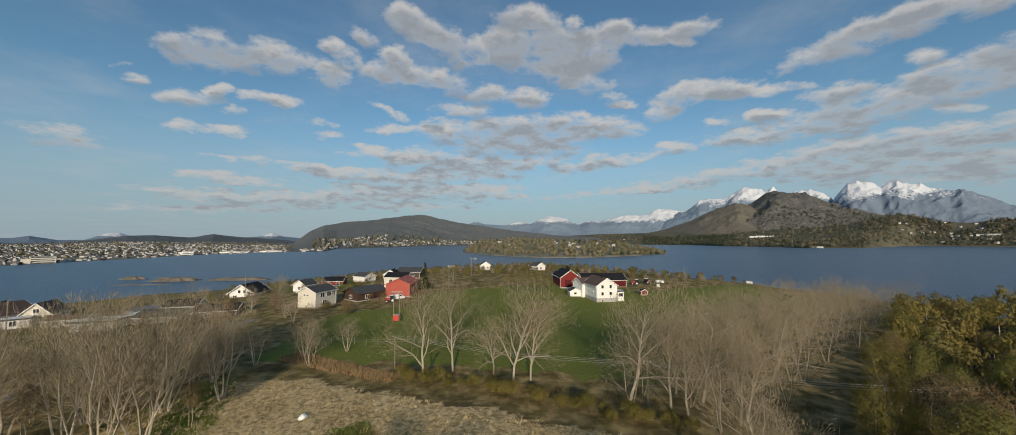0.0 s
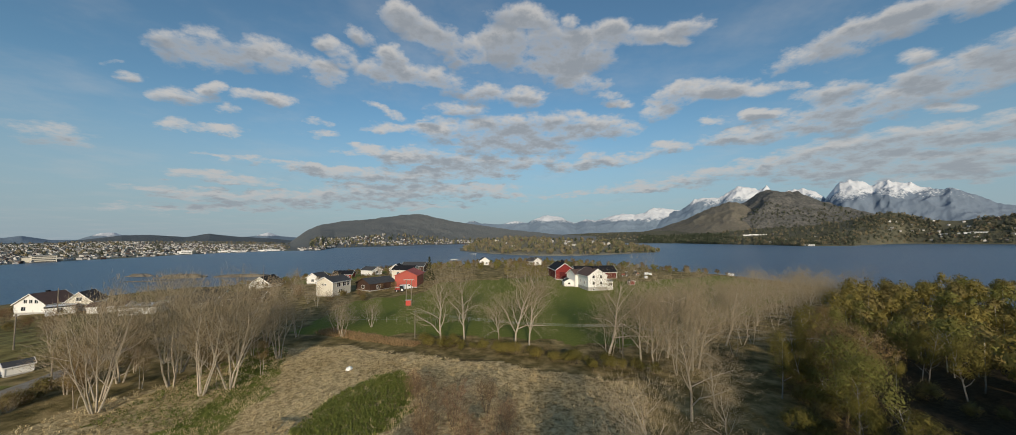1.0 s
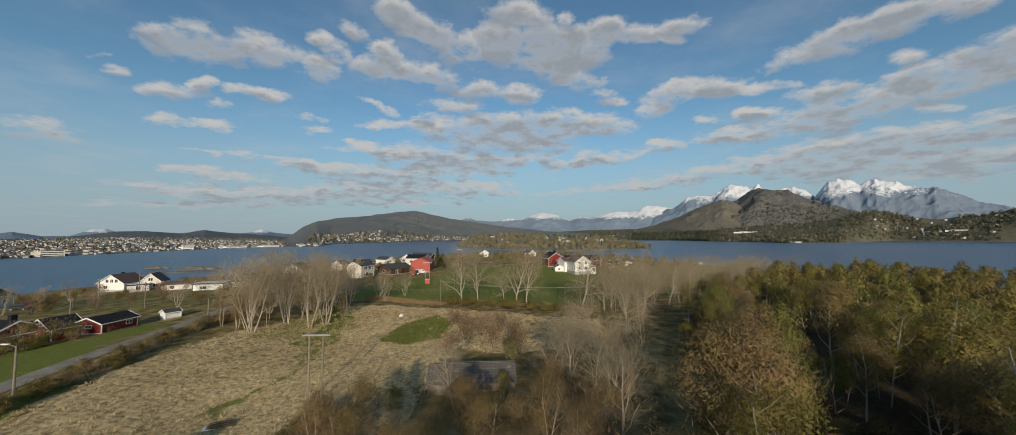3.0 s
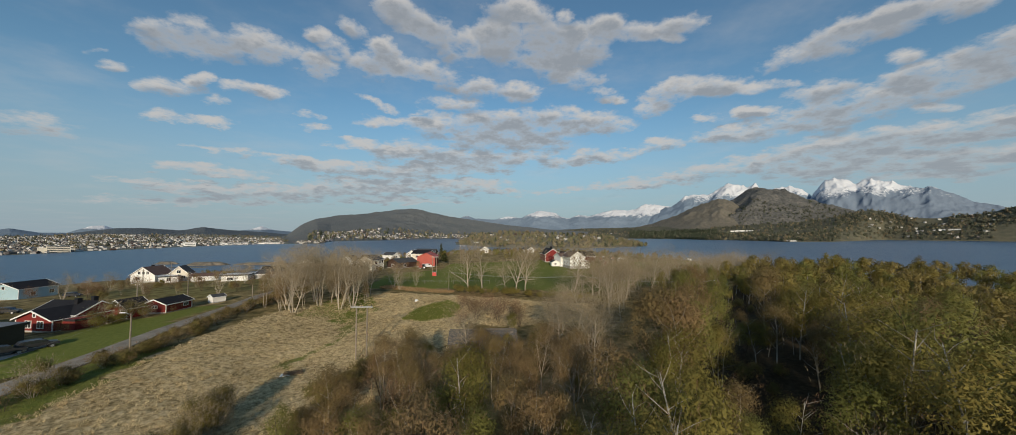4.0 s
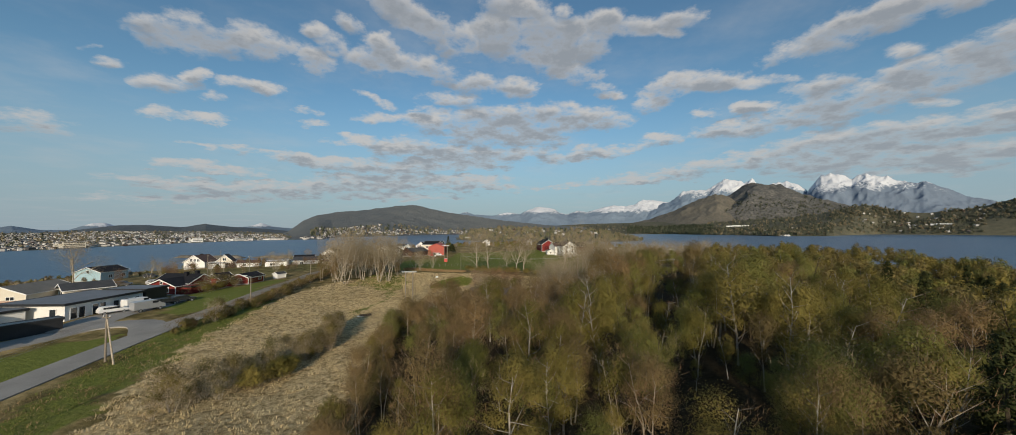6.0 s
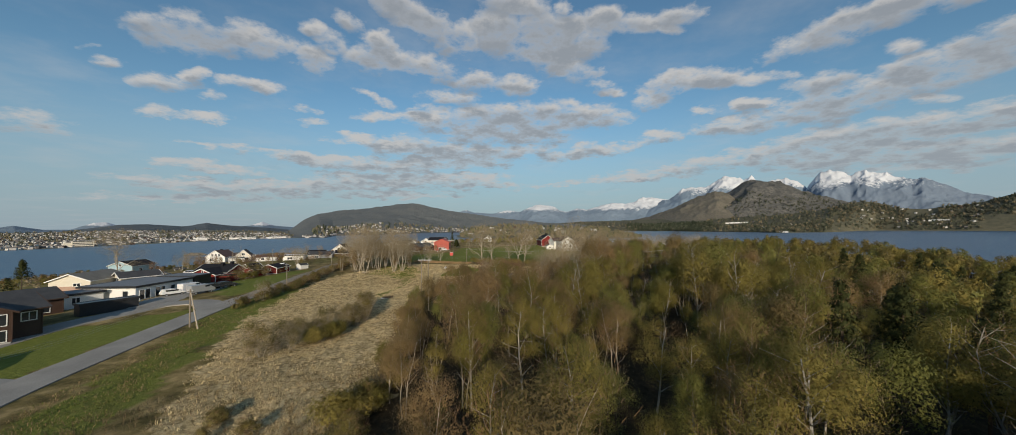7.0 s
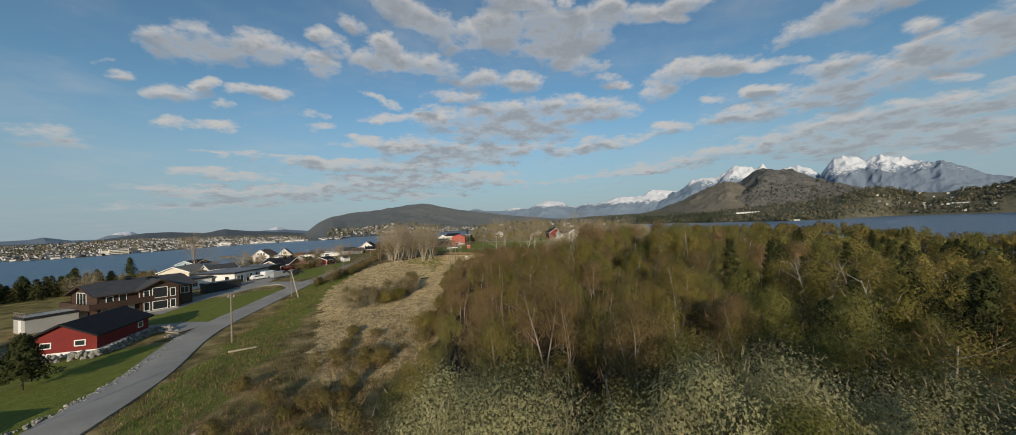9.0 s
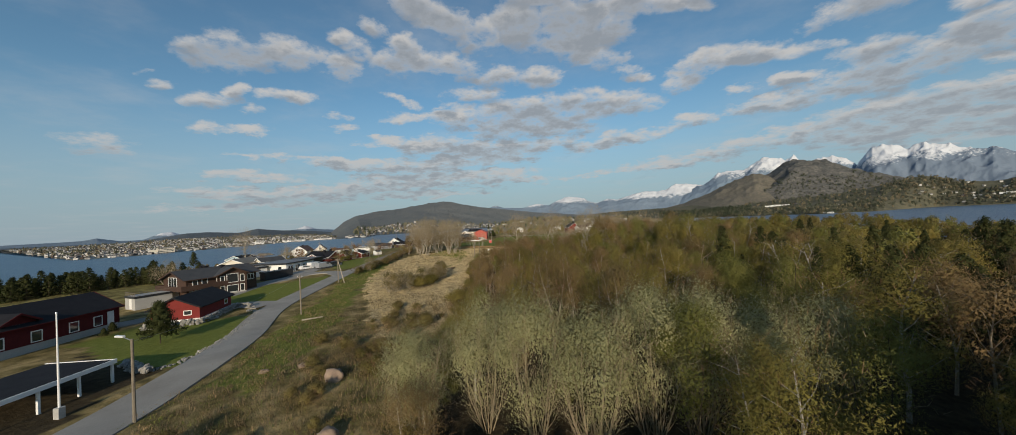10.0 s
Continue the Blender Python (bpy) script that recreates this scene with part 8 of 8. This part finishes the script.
tufts("straw_grass", spots_in(FIELD, 6000, 71), 18, 0.42, 0.05, 1.0, DRY_GRASS, "bent straw-coloured grass tussocks of the meadow", "grass", 72, clump=0.26)
SLOPE = [(-20, -112), (-36, -108), (-42, -84), (-47, -66), (-52, -52), (-56, -36), (-60, -20), (-57, -10), (-48, -40), (-40, -60), (-20, -60), (-16, -90)]
tufts("straw_grass", spots_in(SLOPE, 900, 73), 12, 0.4, 0.03, 1.0, REED, "bent straw-coloured grass on the slope", "grass", 74, clump=0.3)
tufts("fresh_grass", spots_in(SLOPE, 1600, 75), 8, 0.26, 0.04, 0.9, GREEN_GRASS, "fresh green grass tufts on the slope", "grass", 76, clump=0.3)
tufts("fresh_grass", spots_in(LAWNS[7], 1800, 77), 6, 0.24, 0.05, 0.7, GREEN_GRASS, "fresh green grass along the lane", "grass", 78)
tufts("fresh_grass", spots_in([(-26, 30), (-20, 26), (-14.5, 28), (-14, 40), (-18, 46), (-24, 40)], 2000, 79), 6, 0.6, 0.09, 0.6, GREEN_GRASS, "patch of tall fresh green growth", "grass", 80)
tufts("fresh_grass", spots_in([(-50, 46), (-47, 58), (-43, 58), (-36, 44), (-38, 32), (-50, 30)], 2000, 81), 6, 0.35, 0.07, 0.6, GREEN_GRASS, "fresh grass under the bare clumps", "grass", 82)
tufts("reeds", spots_in([(-44, 69), (-30, 63), (-19, 58), (-18, 61), (-30, 67), (-42, 73)], 1500, 83), 6, 0.8, 0.05, 0.35, REED, "tall dry reeds in the ditch", "reeds", 84)
tufts("dry_bramble", spots_in([(-18, -108), (-34, -106), (-40, -84), (-44, -66), (-46, -54), (-34, -40), (-24, -44), (-20, -70)], 2200, 85), 10, 0.7, 0.014, 0.6, REED_BROWN, "brown dry bramble stems on the slope", "brambles", 86)

# ---- towns and woods across the fjord ----
def town(name, at, count, spans, label, seed, walls, size=1.0):
    """Many far houses as one growth: each a body with a gabled roof. spans: (bearing from, to, slope from, to, share)."""
    rng = np.random.RandomState(seed)
    V, Q, T, mi, mt, n = [], [], [], [], [], 0
    share = np.array([q[4] for q in spans], float)
    pick = rng.choice(len(spans), count, p=share / share.sum())
    for k in pick:
        a, b, c, d, _ = spans[k]
        u, s = rng.uniform(a, b), rng.uniform(c, d)
        x, y, z = (float(v) for v in at(np.array(u), np.array(s)))
        w, l, h, r = rng.uniform(7, 11) * size, rng.uniform(9, 17) * size, rng.uniform(4, 7) * size, rng.uniform(2, 3.5) * size
        t = rng.uniform(0, math.pi)
        pts = np.array([(-w / 2, -l / 2, -4), (w / 2, -l / 2, -4), (w / 2, l / 2, -4), (-w / 2, l / 2, -4), (-w / 2, -l / 2, h), (w / 2, -l / 2, h), (w / 2, l / 2, h), (-w / 2, l / 2, h), (0, -l / 2, h + r), (0, l / 2, h + r)])
        rot = np.array([[math.cos(t), math.sin(t), 0], [-math.sin(t), math.cos(t), 0], [0, 0, 1]])
        V.append(pts @ rot + [x, y, z])
        Q.append(np.array([(0, 1, 5, 4), (1, 2, 6, 5), (2, 3, 7, 6), (3, 0, 4, 7), (5, 6, 9, 8), (7, 4, 8, 9)]) + n)
        T.append(np.array([(4, 5, 8), (6, 7, 9)]) + n)
        m, rf = rng.choice(len(walls), p=[0.62, 0.14, 0.12, 0.12]), len(walls) + rng.randint(2)
        mi.append([m, m, m, m, rf, rf]), mt.append([m, m])
        n += 10
    idx = np.r_[np.concatenate(mi), np.concatenate(mt)]
    me = raw_mesh(name, np.concatenate(V), [np.concatenate(Q), np.concatenate(T)], list(walls) + [FAR_ROOF, ROOF_GREY], idx)
    return tagged(new(name, me), label, "town", kind="stuff")


WALLS = [FAR_WALL, FAR_WALL, FAR_ROOF, BROWN]
town("far_town", west_at, 2300, [(-1.74, -1.0, 0.01, 0.9, 7), (-1.0, -0.62, 0.01, 0.6, 3), (-1.3, -0.85, 0.3, 0.9, 1)], "town of white and dark houses across the fjord", 5, WALLS, 0.45)
town("far_town", hill_at, 560, [(-0.52, -0.34, 0.10, 0.36, 4), (-0.34, -0.2, 0.05, 0.22, 2), (-0.2, 0.0, 0.03, 0.25, 3), (-0.58, -0.48, 0.02, 0.10, 1)], "white houses climbing the foot of the hill", 7, WALLS, 0.62)
town("far_town", low_at, 75, [(0.62, 1.0, 0.1, 0.5, 1), (1.1, 1.5, 0.3, 0.98, 5), (1.2, 1.45, 0.05, 0.4, 2), (0.2, 0.45, 0.02, 0.5, 2)], "scattered white houses on the wooded shore", 9, WALLS, 0.95)
town("far_town", island_at, 22, [(-0.03, 0.3, 0.35, 0.9, 1)], "few white farmhouses on the wooded point", 11, WALLS, 0.8)


def far_block(at, u, s, w, l, h, label, mat, storeys):
    x, y, z = (float(v) for v in at(np.array(u), np.array(s)))
    ob = thing("apartment_building", pose(x, y, z - 1, 0, 0, math.degrees(math.atan2(-x, y))), label, "building")
    part("wall", boxes((-w / 2, w / 2, 0, l, -3, h), (-w / 2 - w * 0.34, -w / 2, 2, l, -3, h * 0.75)), mat, ob)
    part("roof", boxes((-w / 2 - 0.4, w / 2 + 0.4, -0.4, l + 0.4, h, h + 0.5)), ROOF_FLAT, ob)
    for k in range(storeys):
        part("window_band", boxes((-w / 2 + 1, w / 2 - 1, -0.15, 0.0, 1.2 + k * h / storeys, 2.4 + k * h / storeys)), GLASS, ob)


far_block(west_at, -1.305, 0.012, 26, 12, 12, "pale apartment block by the far shore", CREAM, 4)
far_block(west_at, -0.90, 0.02, 20, 12, 11, "pale harbour building on the far shore", WHITE, 3)
far_block(west_at, -0.76, 0.015, 46, 14, 7, "long white harbour hall on the far shore", WHITE, 2)
far_block(west_at, -0.66, 0.015, 40, 14, 7, "long pale harbour hall on the far shore", WHITE, 2)
far_block(low_at, 0.875, 0.006, 26, 12, 8, "white boathouse on the far shore", WHITE, 2)
far_block(low_at, 0.725, 0.45, 95, 20, 10, "long white industrial hall in the woods", WHITE, 1)
far_block(low_at, 1.365, 0.35, 60, 20, 9, "white school building on the far shore", WHITE, 2)


def far_wood(name, at, count, spans, mats, label, seed, size, conifer=0.4):
    """Far woodland: small ragged clumps and cones of leaf sprays as one growth."""
    rng = np.random.RandomState(seed)
    V, F, NN, idx, n = [], [], [], [], 0
    share = np.array([q[4] for q in spans], float)
    pick = rng.choice(len(spans), count, p=share / share.sum())
    for k in pick:
        a, b, c, d, _ = spans[k]
        u, s = rng.uniform(a, b), rng.uniform(c, d)
        x, y, z = (float(v) for v in at(np.array(u), np.array(s)))
        h = size * rng.uniform(0.6, 1.25)
        m = 26
        t = rng.uniform(0, 1, m)
        cone = rng.uniform() < conifer
        r = (1 - t) * 0.26 * h if cone else 0.36 * h * np.sqrt(np.maximum(0.05, 1 - (2 * t - 1) ** 2))
        an = rng.uniform(0, math.tau, m)
        p = np.stack([np.cos(an) * r, np.sin(an) * r, (0.1 + 0.9 * t) * h], 1)
        v, f, nn = leaf_arrays(rng, p, m * 2, 0.17 * h, 0.05 * h)
        V.append(v + [x, y, z - 0.3]), F.append(f + n), NN.append(nn)
        idx.append(np.full(len(f), 0 if cone else 1 + rng.randint(len(mats) - 1)))
        n += len(v)
    me = raw_mesh(name, np.concatenate(V), np.concatenate(F), mats, np.concatenate(idx))
    soften(me, np.concatenate(NN))
    return tagged(new(name, me), label, "woods", kind="stuff")


FAR_LEAF = material("far_woods_leaf", [(0.155, 0.155, 0.082), (0.225, 0.21, 0.118)], 0.02, 0.9, island=0.12, spec=0.1)
FAR_BUD = material("far_woods_buds", [(0.195, 0.165, 0.10), (0.275, 0.23, 0.148)], 0.02, 0.9, island=0.12, spec=0.1)
# duller, paler tree colour with distance haze worked into it
FAR_HAZED = material("far_hazed_woods", [(0.10, 0.105, 0.075), (0.15, 0.15, 0.105)], 0.02, 0.9, island=0.1, spec=0.1)
FAR_DARK = material("far_woods_conifer", [(0.055, 0.07, 0.045), (0.09, 0.105, 0.068)], 0.02, 0.9, island=0.12, spec=0.1)
far_wood("far_woods", island_at, 800, [(-0.12, 0.44, 0.02, 1.1, 1)], [FAR_DARK, FAR_LEAF, FAR_BUD], "budding woods on the low point", 21, 9.0, 0.12)
far_wood("far_woods", low_at, 1100, [(0.38, 0.64, 0.005, 0.5, 1)], [FAR_DARK, FAR_DARK, FAR_HAZED], "dark conifer woods on the far shore", 23, 17.0, 0.7)
far_wood("far_woods", low_at, 2600, [(0.62, 1.02, 0.005, 0.30, 5), (0.62, 1.08, 0.3, 1.0, 4), (1.0, 1.25, 0.6, 1.0, 3), (1.0, 1.5, 0.02, 0.7, 4), (1.35, 1.75, 0.4, 1.0, 3), (0.2, 0.4, 0.02, 0.9, 1)], [FAR_DARK, FAR_HAZED, FAR_BUD, FAR_HAZED], "mixed woods along the far shore", 24, 13.0, 0.25)
far_wood("far_woods", west_at, 600, [(-1.74, -0.6, 0.05, 0.95, 1)], [FAR_HAZED, FAR_HAZED, FAR_BUD], "trees among the far town's houses", 25, 8.0, 0.2)
far_wood("far_woods", hill_at, 400, [(-0.55, 0.15, 0.02, 0.35, 1)], [FAR_DARK, FAR_LEAF, FAR_BUD], "woods on the foot of the hill", 27, 13.0, 0.4)
far_wood("far_woods", crag_at, 900, [(0.6, 0.95, 0.02, 0.55, 1), (0.9, 1.2, 0.1, 0.9, 1)], [FAR_HAZED, FAR_HAZED, FAR_DARK], "dark woods on the crag's foot", 29, 12.0, 0.3)
